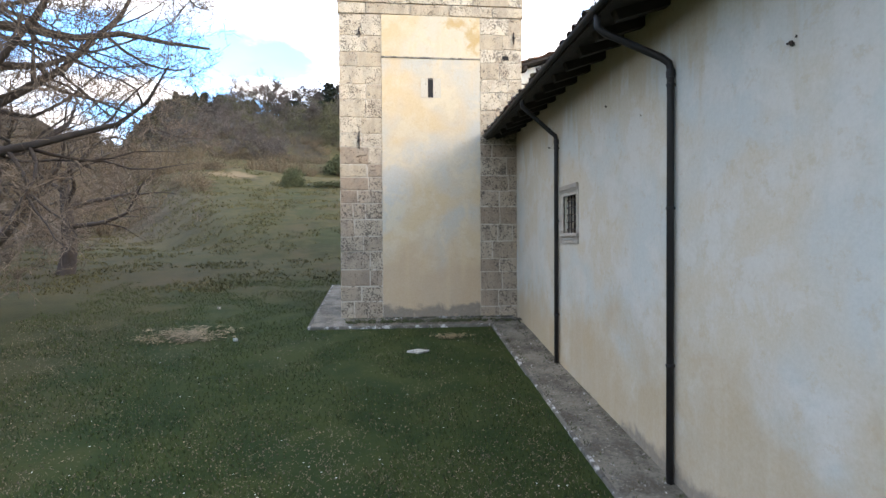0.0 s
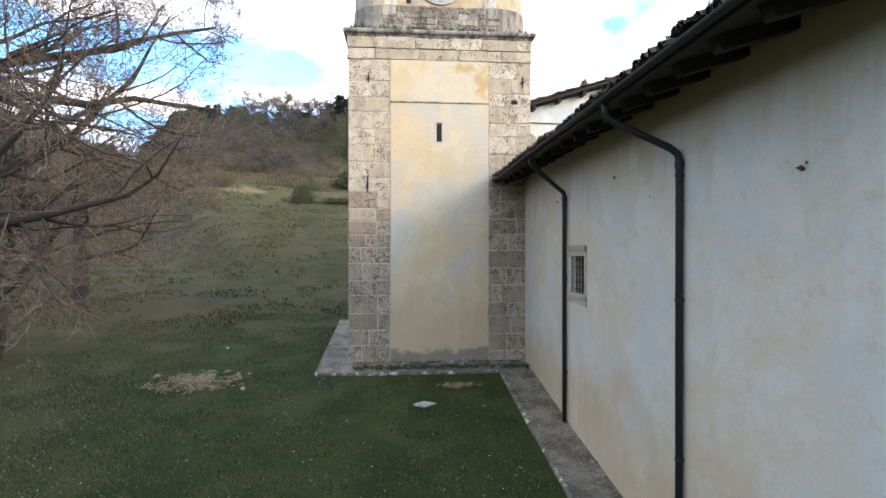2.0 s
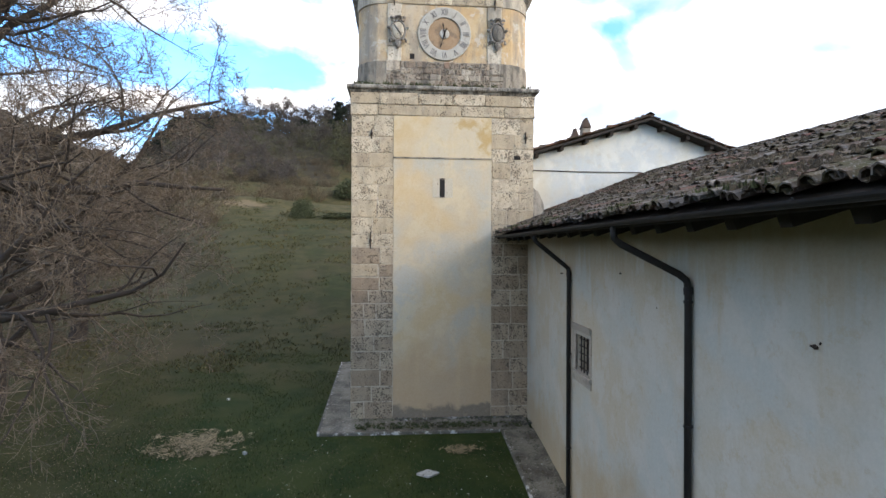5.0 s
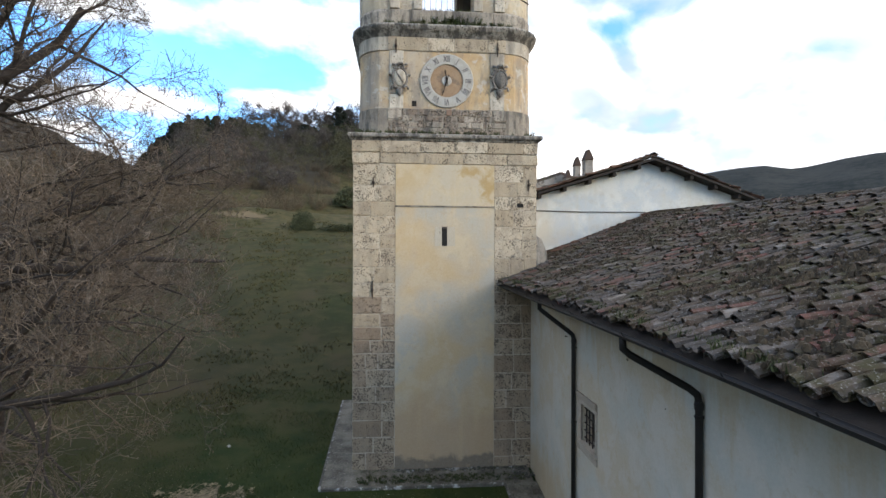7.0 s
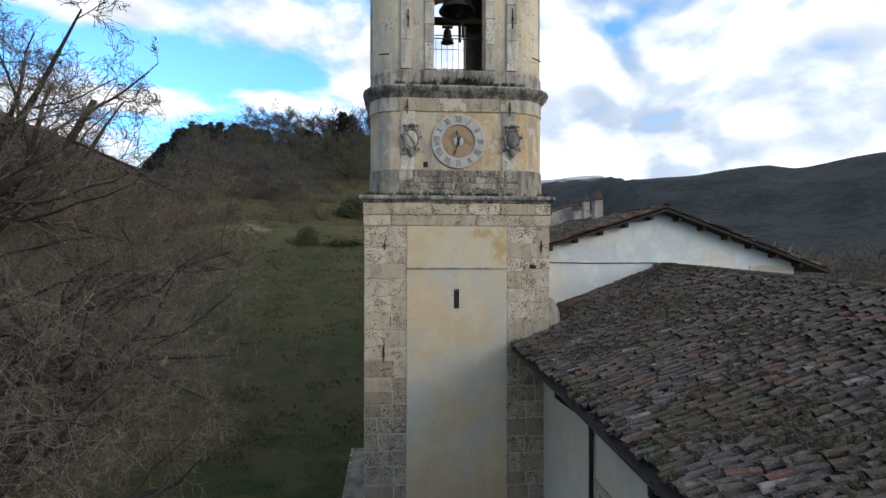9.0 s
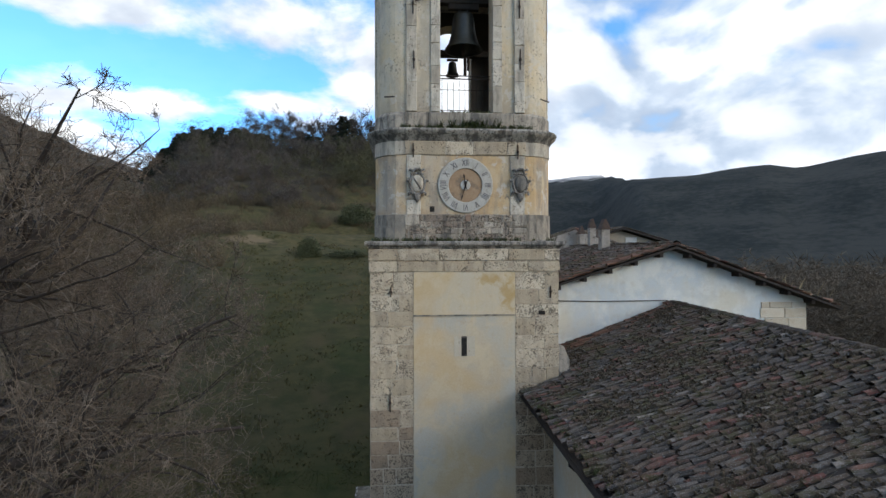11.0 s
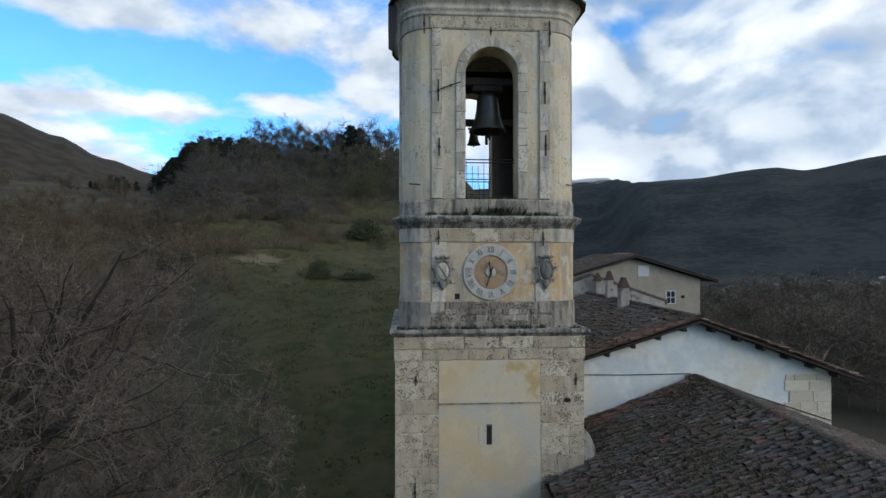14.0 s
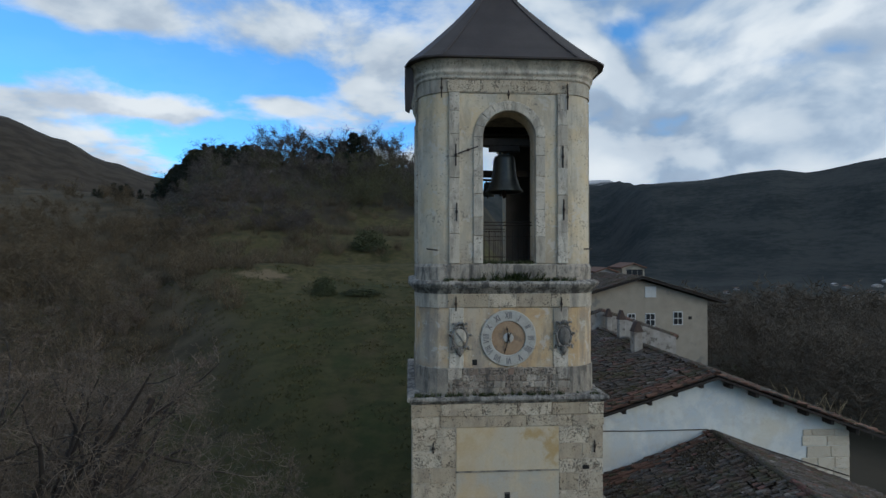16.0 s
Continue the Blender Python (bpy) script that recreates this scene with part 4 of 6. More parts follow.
# railing in the front and back openings
for side, lab in ((0, "thin iron railing in the front belfry arch"), (2, "thin iron railing in the back belfry arch")):
    m = Matrix.Translation((TCX, TCY, 0)) @ Matrix.Rotation(radians(90 * side), 4, "Z")
    rail = empty("railing", lab, "railing", "belfry railings")
    yy = -BH + 0.42
    for z in (12.95, 12.87, 12.58, 12.05):
        part("rail", Solid().tube([m @ Vector((-OW + 0.02, yy, z)), m @ Vector((OW + 0.02, yy, z))], 0.015 if z > 12.8 else 0.008, 6), IRON, rail)
    for k in range(9):
        x = -OW + 0.10 + k * 0.15
        part("baluster", Solid().tube([m @ Vector((x, yy, SILL - 0.02)), m @ Vector((x, yy, 12.78 if k % 3 else 12.9))], 0.007, 5), IRON, rail)

# ---- nave ----
NX, NY0, NY1 = 2.14, -17.0, 2.47         # inner line of the wall by the meadow, ends
EX, EZ, RX, RZ = 1.45, 4.80, 6.60, 6.76  # eave and ridge of the roof
SLOPE = (RZ - EZ) / (RX - EX)
WY0, WY1, WZ0, WZ1 = -4.86, -4.16, 2.17, 2.86   # the barred window

wall = Solid()
ys = [NY0, WY0, WY1, 0.02]
zs = [-2.6, WZ0, WZ1, 4.95]
for i in range(3):
    for j in range(3):
        if (i, j) == (1, 1):
            continue
        wall.box(NX, NX + 0.6, ys[i], ys[i + 1], zs[j], zs[j + 1])
thing("wall_west", wall, PLASTER_NAVE, "long pale lime-plastered church wall with warm damp stains at the foot", "wall", kind="structure")
others = Solid().box(NX + 0.6, 11.1, NY0, NY0 + 0.5, -2.6, 5.0).box(10.5, 11.1, NY0 + 0.5, NY1, -2.6, 4.9)
gab = [(NX, 5.0), (11.1, 5.0), (RX, RZ - 0.12)]
others.loft([[(x, y, z) for x, z in gab] for y in (NY0 + 0.02, NY0 + 0.48)])
thing("wall_south", others, PLASTER_NAVE, "plain plastered end and side walls of the church", "wall", kind="structure")

# window in the nave wall
win = empty("barred_window", "small barred window with moulded stone frame in the church wall", "window")
fr = Solid()
fo = (-4.94, -3.98, 1.99, 3.03)
fr.box(NX - 0.018, NX + 0.10, fo[0], WY0, fo[2], fo[3]).box(NX - 0.018, NX + 0.10, WY1, fo[1], fo[2], fo[3])
fr.box(NX - 0.018, NX + 0.10, WY0, WY1, fo[2], WZ0).box(NX - 0.018, NX + 0.10, WY0, WY1, WZ1, fo[3])
part("frame", fr, STONE_FRAME, win, "pale stone surround")
part("lintel", Solid().box(NX - 0.05, NX - 0.015, fo[0] - 0.015, fo[1] + 0.015, 2.97, 3.05).box(NX - 0.035, NX - 0.015, fo[0], fo[1], 2.93, 2.97), STONE_FRAME, win)
part("sill", Solid().box(NX - 0.06, NX + 0.25, WY0 - 0.10, WY1 + 0.10, WZ0 - 0.05, WZ0 + 0.01), STONE_FRAME, win)
part("pane", Solid().box(NX + 0.20, NX + 0.24, WY0, WY1, WZ0, WZ1), GLASS, win, "dark glazing set back in the wall")
# jamb linings paler than the frame, so the reveals read as lit
part("jamb", Solid().box(NX + 0.02, NX + 0.20, WY1 - 0.03, WY1 - 0.004, WZ0 + 0.012, WZ1 - 0.004), STONE_SLIT, win, "pale jamb lining, lightened to look lit")
part("jamb", Solid().box(NX + 0.02, NX + 0.20, WY0 + 0.004, WY0 + 0.03, WZ0 + 0.012, WZ1 - 0.004), STONE_SLIT, win, "pale jamb lining, lightened to look lit")
for k in range(4):
    y = WY0 + 0.12 + k * (WY1 - WY0 - 0.24) / 3
    part("bar", Solid().tube([(NX + 0.05, y, WZ0), (NX + 0.05, y, WZ1)], 0.012, 6), IRON, win)
for k in range(5):
    z = WZ0 + 0.08 + k * (WZ1 - WZ0 - 0.16) / 4
    part("crossbar", Solid().tube([(NX + 0.05, WY0, z), (NX + 0.05, WY1, z)], 0.011, 6), IRON, win)

# eaves: boards, rafters, gutter
part_roof = empty("nave_roof", "old clay-tiled church roof, grey with lichen and moss", "roof", kind="structure")
deck = Solid()
for sx in (1, -1):
    xe = EX if sx > 0 else 2 * RX - EX
    deck.loft([[(xe, y, EZ - 0.03), (RX, y, RZ - 0.03), (RX, y, RZ - 0.09), (xe, y, EZ - 0.09)] for y in (NY0 - 0.3, NY1 - 0.02)])
part("roof_deck", deck, WOOD_DARK, part_roof, "dark boards under the tiles")
y = -16.6
while y < 0.0:
    s = Solid()
    x0, x1 = EX + 0.10, NX + 0.2
    s.loft([[(x0, yy, EZ + SLOPE * (x0 - EX) - 0.092), (x1, yy, EZ + SLOPE * (x1 - EX) - 0.092), (x1, yy, EZ + SLOPE * (x1 - EX) - 0.25), (x0 + 0.05, yy, EZ + SLOPE * (x0 - EX) - 0.22)] for yy in (y - 0.06, y + 0.06)])
    part("rafter", s, WOOD_DARK, part_roof)
    y += 0.62
g = Solid()
rings = []
for yy in (NY0 - 0.3, 0.0):
    ring = []
    for k in range(9):
        a = radians(180 + 180 * k / 8)
        ring.append((EX - 0.06 + 0.050 * math.cos(a), yy, EZ - 0.03 + 0.046 * math.sin(a)))
    for k in range(8, -1, -1):
        a = radians(180 + 180 * k / 8)
        ring.append((EX - 0.06 + 0.043 * math.cos(a), yy, EZ - 0.03 + 0.039 * math.sin(a)))
    rings.append(ring)
g.loft(rings)
gutter = thing("gutter", g, METAL_DARK, "dark half-round gutter along the church eaves", "gutter")
for k in range(18):
    y = -16.5 + k * 0.95
    part("bracket", Solid().tube([(EX - 0.118, y, EZ - 0.025), (EX - 0.10, y, EZ - 0.062), (EX - 0.06, y, EZ - 0.084), (EX - 0.01, y, EZ - 0.07)], 0.007, 5), METAL_DARK, gutter)


def downpipe(y, zfoot, ytop):
    th = empty("downpipe", "dark painted metal downpipe bending from gutter to wall", "downpipe", "downpipes on the church wall")
    px = NX - 0.055
    drop, out = 0.009 * max(0.0, -4.0 - ytop), 0.020 * max(0.0, -4.0 - ytop)
    p = Solid().tube([(px, y, zfoot), (px, y, 3.98), (px - 0.02, y + 0.0, 4.06), (px - 0.10, y + 0.02, 4.13), (EX + 0.03 - out, ytop, 4.50 - drop), (EX - 0.055 - out, ytop, 4.57 - drop), (EX - 0.06 - out, ytop, 4.72 - drop)], 0.042, 12)
    part("pipe", p, METAL_DARK, th, smooth=True)
    for z in (0.6, 2.4, 3.8):
        part("clip", Solid().lathe([(0.045, z), (0.050, z + 0.005), (0.050, z + 0.03), (0.045, z + 0.035)], px, y, 12).box(px, NX + 0.02, y - 0.012, y + 0.012, z + 0.005, z + 0.03), METAL_DARK, th)
    part("collar", Solid().lathe([(0.05, 3.9), (0.052, 3.96), (0.046, 3.99)], px, y, 12), METAL_DARK, th)


downpipe(-3.86, -0.36, -3.98)
downpipe(-8.08, -0.82, -7.85)
for y, z, r in ((-9.87, 3.63, 0.017), (-6.14, 4.05, 0.012), (-7.25, 3.66, 0.007), (-3.24, 3.93, 0.012)):
    th = thing("wall_hook", Solid().tube([(NX + 0.02, y, z), (NX - 1.2 * r, y, z), (NX - 1.8 * r, y - 0.01, z + r)], r, 6), IRON, "small rusty iron stub in the church wall", "hook", "wall hooks")
    if r > 0.015:
        part("plate", Solid().tube([(NX - 0.03, y - 0.03, z), (NX - 0.03, y + 0.03, z + 0.01)], 0.010, 6).tube([(NX - 0.02, y - 0.05, z + 0.03), (NX - 0.02, y - 0.06, z + 0.05)], 0.008, 6), IRON, th)

# paving strip along the walls
ap = Solid()
rows = [(y, ground_z(1.7, y)) for y in np.linspace(-17, -0.82, 40)]
ap.loft([[(1.42, y, g - 0.2), (1.42, y, g + 0.045), (NX + 0.05, y, g + 0.07), (NX + 0.05, y, g - 0.2)] for y, g in rows])
thing("pavement_1", ap, CONCRETE, "worn grey paving strip along the church wall", "pavement", kind="structure")
ap = Solid().loft([[(-3.05, y, g - 0.3), (-3.05, y, g + 0.05), (-2.3, y, g + 0.07), (-2.3, y, g - 0.3)] for y, g in [(yy, 0.1 * yy) for yy in (-0.80, 1.5, 3.2, 4.75)]])
ap.loft([[(x, -0.80, -0.3), (x, -0.80, -0.02), (x, 0.05, 0.065), (x, 0.05, -0.3)] for x in (-2.3, 0.0, 2.12)])
thing("pavement_2", ap, CONCRETE, "grey stone paving round the foot of the tower", "pavement", kind="structure")
kerb = empty("kerb", "pale worn kerb edging the paving beside the grass", "kerb", kind="structure")
y = -16.0
while y < -0.9:
    l = random.uniform(0.7, 1.3)
    y1 = min(y + l, -0.82)
    g0, g1 = ground_z(1.7, y), ground_z(1.7, y1)
    j = random.uniform(-0.012, 0.012)
    s = Solid().loft([[(1.38 + j, yy, gg - 0.2), (1.38 + j, yy, gg + 0.035), (1.39 + j, yy, gg + 0.048), (1.425, yy, gg + 0.05), (1.425, yy, gg - 0.2)] for yy, gg in ((y + 0.01, g0), (y1 - 0.01, g1))])
    part("kerbstone", s, KERB, kerb)
    y = y1
x = -3.1
while x < 1.3:
    x1 = min(x + random.uniform(0.6, 1.2), 1.36)
    s = Solid().block(x + 0.006, x1 - 0.006, -0.86, -0.80, -0.3, -0.015, 0.012, 0.008)
    part("kerbstone", s, KERB, kerb)
    x = x1
y = -0.80
while y < 4.7:
    y1 = min(y + random.uniform(0.7, 1.2), 4.75)
    s = Solid().loft([[(-3.11, yy, 0.1 * yy - 0.2), (-3.11, yy, 0.1 * yy + 0.055), (-3.05, yy, 0.1 * yy + 0.06), (-3.05, yy, 0.1 * yy - 0.2)] for yy in (y + 0.006, y1 - 0.006)])
    part("kerbstone", s, KERB, kerb)
    y = y1

# ---- taller building behind the nave ----
GY0, GY1 = 2.47, 12.0
GA = 8.42                                # apex of the gable wall
GL, GR = 0.305, 0.36                     # slopes of the two sides
barn = empty("church_transept", "white-plastered gabled building with tiled roof behind the nave", "building")
s = Solid()
prof = [(2.42, -2.0), (10.97, -2.0), (10.97, GA - GR * (10.97 - RX)), (RX, GA), (2.42, GA - GL * (RX - 2.42))]
s.loft([[(x, y, z) for x, z in prof] for y in (GY0, GY1)])
part("gable_wall", s, PLASTER_WHITE, barn, "white plaster gable streaked with blue-grey damp")
for sx in (-1, 1):
    xe = 1.75 if sx < 0 else 11.85
    k = GL if sx < 0 else GR
    ze = GA - k * abs(xe - RX)
    y0 = GY0 - 0.42
    deckb = Solid().loft([[(xe, y, ze + 0.03), (RX, y, GA + 0.03), (RX, y, GA + 0.10), (xe, y, ze + 0.10)] for y in ((y0 if sx > 0 else y0), GY1 + 0.3)]) if sx > 0 else Solid().loft([[(xe2, y, GA - k * (RX - xe2) + 0.03), (RX, y, GA + 0.03), (RX, y, GA + 0.10), (xe2, y, GA - k * (RX - xe2) + 0.10)] for y, xe2 in ((y0, 2.44), (4.80, 2.44), (4.82, 1.75), (GY1 + 0.3, 1.75))])
    part("roof_deck", deckb, WOOD_DARK, barn, "dark eave boards")
    x = RX + sx * 0.45
    while (sx < 0 and x > 2.6) or (sx > 0 and x < 11.7):
        z = GA - k * abs(x - RX)
        part("purlin", Solid().box(x - 0.05, x + 0.05, y0 + 0.06, GY0 + 0.1, z - 0.10, z + 0.03), WOOD_DARK, barn)
        x += sx * 0.78
# bare stone corner of the gable
z, row = 4.9, 0
while z < 6.75:
    h = random.uniform(0.30, 0.42)
    h = min(h, 6.80 - z)
    x = 10.99
    while x > 9.5:
        l = random.uniform(0.45, 0.8)
        x0 = max(x - l, 9.25 + (0.25 if row % 2 else 0))
        if x - x0 > 0.12 and z + h < GA - GR * (x - RX) - 0.02:
            part("corner_stone", Solid().block(x0 + 0.008, x - 0.008, GY0 - 0.03, GY0 + 0.1, z + 0.008, z + h - 0.008, 0.012, 0.008), STONE_SLIT, barn)
        x = x0 - 0.001
        if x0 <= 9.55:
            break
    z += h
    row += 1
thing("cable", Solid().tube([(2.4, GY0 - 0.03, 6.90), (4.4, GY0 - 0.03, 6.86), (6.45, GY0 - 0.03, 6.87)], 0.014, 6).tube([(6.45, GY0 - 0.03, 6.87), (8.6, GY0 - 0.03, 6.13), (10.95, GY0 - 0.03, 5.36)], 0.02, 6), IRON, "thin dark cable run across the white gable", "cable")
thing("mortar_fillet", Solid().loft([[(RX + 0.1, GY0 - 0.22, RZ - 0.02), (RX + 0.1, GY0, RZ + 0.10), (RX + 0.1, GY0, RZ - 0.1)], [(11.4, GY0 - 0.22, RZ - SLOPE * 4.8 - 0.02), (11.4, GY0, RZ - SLOPE * 4.8 + 0.10), (11.4, GY0, RZ - SLOPE * 4.8 - 0.1)]]), CONCRETE, "grey mortar fillet where roof meets gable", "trim", kind="structure")
# stepped-up white parapet over the far end of the roof
pw = Solid().loft([[(2.5, y, 6.6), (10.4, y, 6.6), (10.4, y, 8.15), (6.75, y, 9.40), (2.5, y, 8.0)] for y in (11.9, 12.2)])
par = thing("parapet", pw, CHIMNEY, "sloping grimy plastered parapet at the end of the roof", "parapet")
for (xa, za), (xb, zb) in (((6.75, 9.42), (10.5, 8.14)), ((6.75, 9.42), (2.4, 7.98))):
    nk = int(abs(xb - xa) / 0.36)
    for k in range(nk):
        u0, u1 = k / nk, (k + 1.1) / nk
        part("coping_tile", Solid().tube([(xa + (xb - xa) * u0, 12.05, za + (zb - za) * u0 + 0.02), (xa + (xb - xa) * u1, 12.05, za + (zb - za) * u1)], 0.13, 7), TILE_PART, par)


def chimney(x, y, z0, z1, w):
    th = empty("chimney", "slim plastered chimney with pointed tile cap", "chimney", "chimneys on the ridge")
    part("shaft", Solid().block(x - w, x + w, y - w, y + w, z0, z1 - 0.40, 0.02, 0.01), CHIMNEY, th)
    part("cap", Solid().loft([[(x - w - 0.03, y - w - 0.03, z1 - 0.39), (x + w + 0.03, y - w - 0.03, z1 - 0.39), (x + w + 0.03, y + w + 0.03, z1 - 0.39), (x - w - 0.03, y + w + 0.03, z1 - 0.39)], [(x - 0.03, y - w, z1), (x + 0.03, y - w, z1), (x + 0.03, y + w, z1), (x - 0.03, y + w, z1)]]), TERRACOTTA, th, "leaning reddish tiles")


chimney(6.15, 6.65, 8.0, 9.60, 0.165)
chimney(6.55, 9.1, 8.0, 9.76, 0.13)
chimney(6.95, 11.6, 8.0, 9.58, 0.12)

# ---- farmhouse beyond ----
house = empty("farmhouse", "beige rendered farmhouse with low gabled roof among trees", "house")
HY = 30.0
prof = [(11.0, 0.0), (22.4, 0.0), (22.4, 8.35), (16.65, 10.05), (11.0, 8.4)]
part("wall", Solid().loft([[(x, y, z) for x, z in prof] for y in (HY, HY + 9)]), PLASTER_BEIGE, house, "beige render streaked grey")
for a, b in (((10.2, 8.28), (16.65, 10.17)), ((23.7, 8.10), (16.65, 10.17))):
    part("roof_slope", Solid().loft([[(a[0], y, a[1]), (b[0], y, b[1]), (b[0], y, b[1] + 0.14), (a[0], y, a[1] + 0.14)] for y in (HY - 0.6, HY + 9.5)]), WOOD_DARK, house, "dark roof edge")
for x, z, wd, ht, lab in ((17.5, 6.75, 0.75, 1.0, ""), (19.85, 6.85, 0.75, 1.05, ""), (15.9, 6.9, 0.6, 0.7, "")):
    wn = part("window", Solid().box(x - wd / 2 - 0.04, x + wd / 2 + 0.04, HY - 0.03, HY + 0.05, z - ht / 2 - 0.04, z + ht / 2 + 0.04), WHITE_PAINT, house, "white-framed window")
    for sx in (-1, 1):
        for sz in (-1, 1):
            part("pane", Solid().box(x + sx * wd / 4 - wd / 4 + 0.03, x + sx * wd / 4 + wd / 4 - 0.03, HY - 0.045, HY, z + sz * ht / 4 - ht / 4 + 0.03, z + sz * ht / 4 + ht / 4 - 0.03), GLASS, wn)
part("plaque", Solid().box(17.05, 18.0, HY - 0.05, HY + 0.02, 8.6, 9.5), WHITE_PAINT, house, "square white panel")
part("vent", Solid().box(20.75, 21.05, HY - 0.02, HY + 0.02, 6.75, 7.0), DARK_HOLE, house, "small dark opening")
part("gutter_tip", Solid().tube([(23.7, HY - 0.6, 8.12), (23.7, HY + 9, 8.12)], 0.07, 6), ZINC, house)


def far_house(x, y, z, w, d, h, mat, roof):
    th = empty("distant_house", "small distant house in the valley", "house", "distant houses")
    th.location = (x, y, z)
    part("wall", Solid().loft([[(px, py, pz) for px, pz in ((-w, -6), (w, -6), (w, h), (0, h + 0.35 * w), (-w, h))] for py in (-d, d)]), mat, th)
    for sx in (-1, 1):
        part("roof", Solid().loft([[(sx * (w + 0.4), py, h - 0.1), (0, py, h + 0.36 * w), (0, py, h + 0.36 * w + 0.25), (sx * (w + 0.4), py, h + 0.15)] for py in (-d - 0.4, d + 0.4)]), roof, th)
    for i in range(3):
        part("window", Solid().box(-w * 0.6 + i * w * 0.5, -w * 0.6 + i * w * 0.5 + 1.0, -d - 0.05, -d + 0.1, h * 0.35, h * 0.35 + 1.4), GLASS, th)


far_house(41, 91, 7.0, 2.2, 3, 2.6, PLASTER_BEIGE, TILE_RED)
far_house(33, 84, 6.0, 1.8, 3, 3.0, HOUSE_FAR, TILE_RED)
for i, (px, py, w) in enumerate(((428, 477, 8), (560, 640, 14), (620, 660, 18), (520, 560, 7), (690, 720, 16), (470, 640, 8), (640, 600, 9), (400, 620, 7), (585, 690, 10), (350, 560, 6))):
    far_house(px, py, ground_z(px, py), w * 0.30, 3, 2.2, HOUSE_FAR, TILE_RED if i % 2 else HOUSE_FAR)

# mortared stone flashing where the nave roof meets the tower
fl_s = Solid().loft([[(2.36, y, 5.0), (2.36, y, 6.05), (2.52, y, 5.95), (2.66, y, 5.62), (2.70, y, 5.0)] for y in (0.02, 0.5, 1.6)])
thing("flashing", fl_s, STONE_GREY, "rough grey mortar shoulder where roof meets tower", "trim", kind="structure")

# ---- stones of the tower's front ----


def course_stones(parent, x0, x1, z0, z1, y, mat, lo=0.35, hi=0.75, proud=0.0, wob=0.014, brown=0.0):
    """A course of separate stones between x0 and x1."""
    x = x0
    while x < x1 - 0.01:
        l = random.uniform(lo, hi)
        xe = x1 if x1 - x - l < 0.26 else x + l
        p = y - proud - random.uniform(0.004, 0.012)
        gap = 0.015 if z1 < 4.6 else 0.009
        part("stone", Solid().block(x + gap, xe - gap, p, y + 0.16, z0 + gap, z1 - gap, 0.009, wob), STONE if random.random() < brown else mat, parent)
        x = xe


# lower stones are browner; the right column's reach higher to paint in shadow
for x0, x1 in ((-TW, PX0), (PX1, TW)):
    z = -0.45
    while z < 7.84:
        h = random.choice((0.34, 0.38, 0.41, 0.44, 0.47))
        h = 7.855 - z if 7.855 - z - h < 0.25 else h
        course_stones(tower, x0, x1, z, z + h, 0.0, STONE_PALE, 0.30, 0.80, 0.0, 0.014, max(0.0, min(1.0, 1.0 - (z - (2.6 if x0 < 0 else 4.4)) / (2.2 if x0 < 0 else 0.7))))
        z += h
course_stones(tower, -TW - 0.02, TW + 0.02, 7.86, 8.145, 0.0, STONE_PALE, 0.6, 1.3, 0.02)
course_stones(tower, -TW - 0.03, TW + 0.03, 8.15, 8.45, 0.0, STONE_PALE, 0.5, 1.2, 0.035)
fl = CH - CR
# worn rubble under the dial, with a few bricks
z = 8.66
while z < 9.27:
    h = random.uniform(0.10, 0.16)
    h = 9.30 - z if 9.30 - z - h < 0.08 else h
    x = -fl + (0.36 if z > 9.0 else 0.0)
    end = fl + (-0.32 if z > 9.0 else 0.05)
    while x < end - 0.01:
        l = random.uniform(0.09, 0.34)
        xe = end if end - x - l < 0.1 else x + l
        p = CF - 0.03 - random.uniform(0.004, 0.026)
        red = -0.4 < x < 0.9 and z > 8.95 and random.random() < 0.18
        part("brick" if red else "stone", Solid().block(x + 0.006, xe - 0.006, p, CF + 0.1, z + 0.006, z + h - 0.006, 0.016, 0.022), BRICK if red else (STONE_RUBBLE if random.random() < 0.7 else STONE_GREY), tower)
        x = xe
    z += h
course_stones(tower, -fl, -fl + 0.36, 9.02, 9.30, CF - 0.03, STONE_GREY, 0.3, 0.4, 0.012)
course_stones(tower, fl - 0.32, fl + 0.05, 9.02, 9.30, CF - 0.03, STONE_GREY, 0.3, 0.4, 0.012)
course_stones(tower, -fl, fl + 0.05, 10.80, 11.15, CF - 0.02, STONE_PALE, 0.6, 1.2, 0.010)
course_stones(tower, -fl, fl + 0.05, 11.50, 11.86, BF - 0.05, STONE_GREY, 0.4, 0.8, 0.012, 0.018)
course_stones(tower, -fl, fl + 0.05, 16.17, 16.49, BF - 0.025, STONE_PALE, 0.6, 1.1, 0.008)

# ---- weeds on the ledges ----
def tufts(name, spots, label, mat=MOSS, height=0.12, width=0.012, blades=9):
    s = Solid()
    for x, y, z in spots:
        for k in range(blades):
            a, l = random.uniform(0, 6.283), height * random.uniform(0.3, 1.0)
            bx, by = x + random.uniform(-0.04, 0.04), y + random.uniform(-0.03, 0.03)
            dx, dy = 0.5 * l * math.cos(a), 0.5 * l * math.sin(a)
            wx, wy = -width * math.sin(a), width * math.cos(a)
            s.add([(bx - wx, by - wy, z), (bx + wx, by + wy, z), (bx + dx * 0.6, by + dy * 0.6, z + l * 0.7), (bx + dx, by + dy, z + l)], [(0, 1, 2), (0, 2, 3), (1, 3, 2)])
    thing(name, s, mat, label, "plant", kind="stuff")


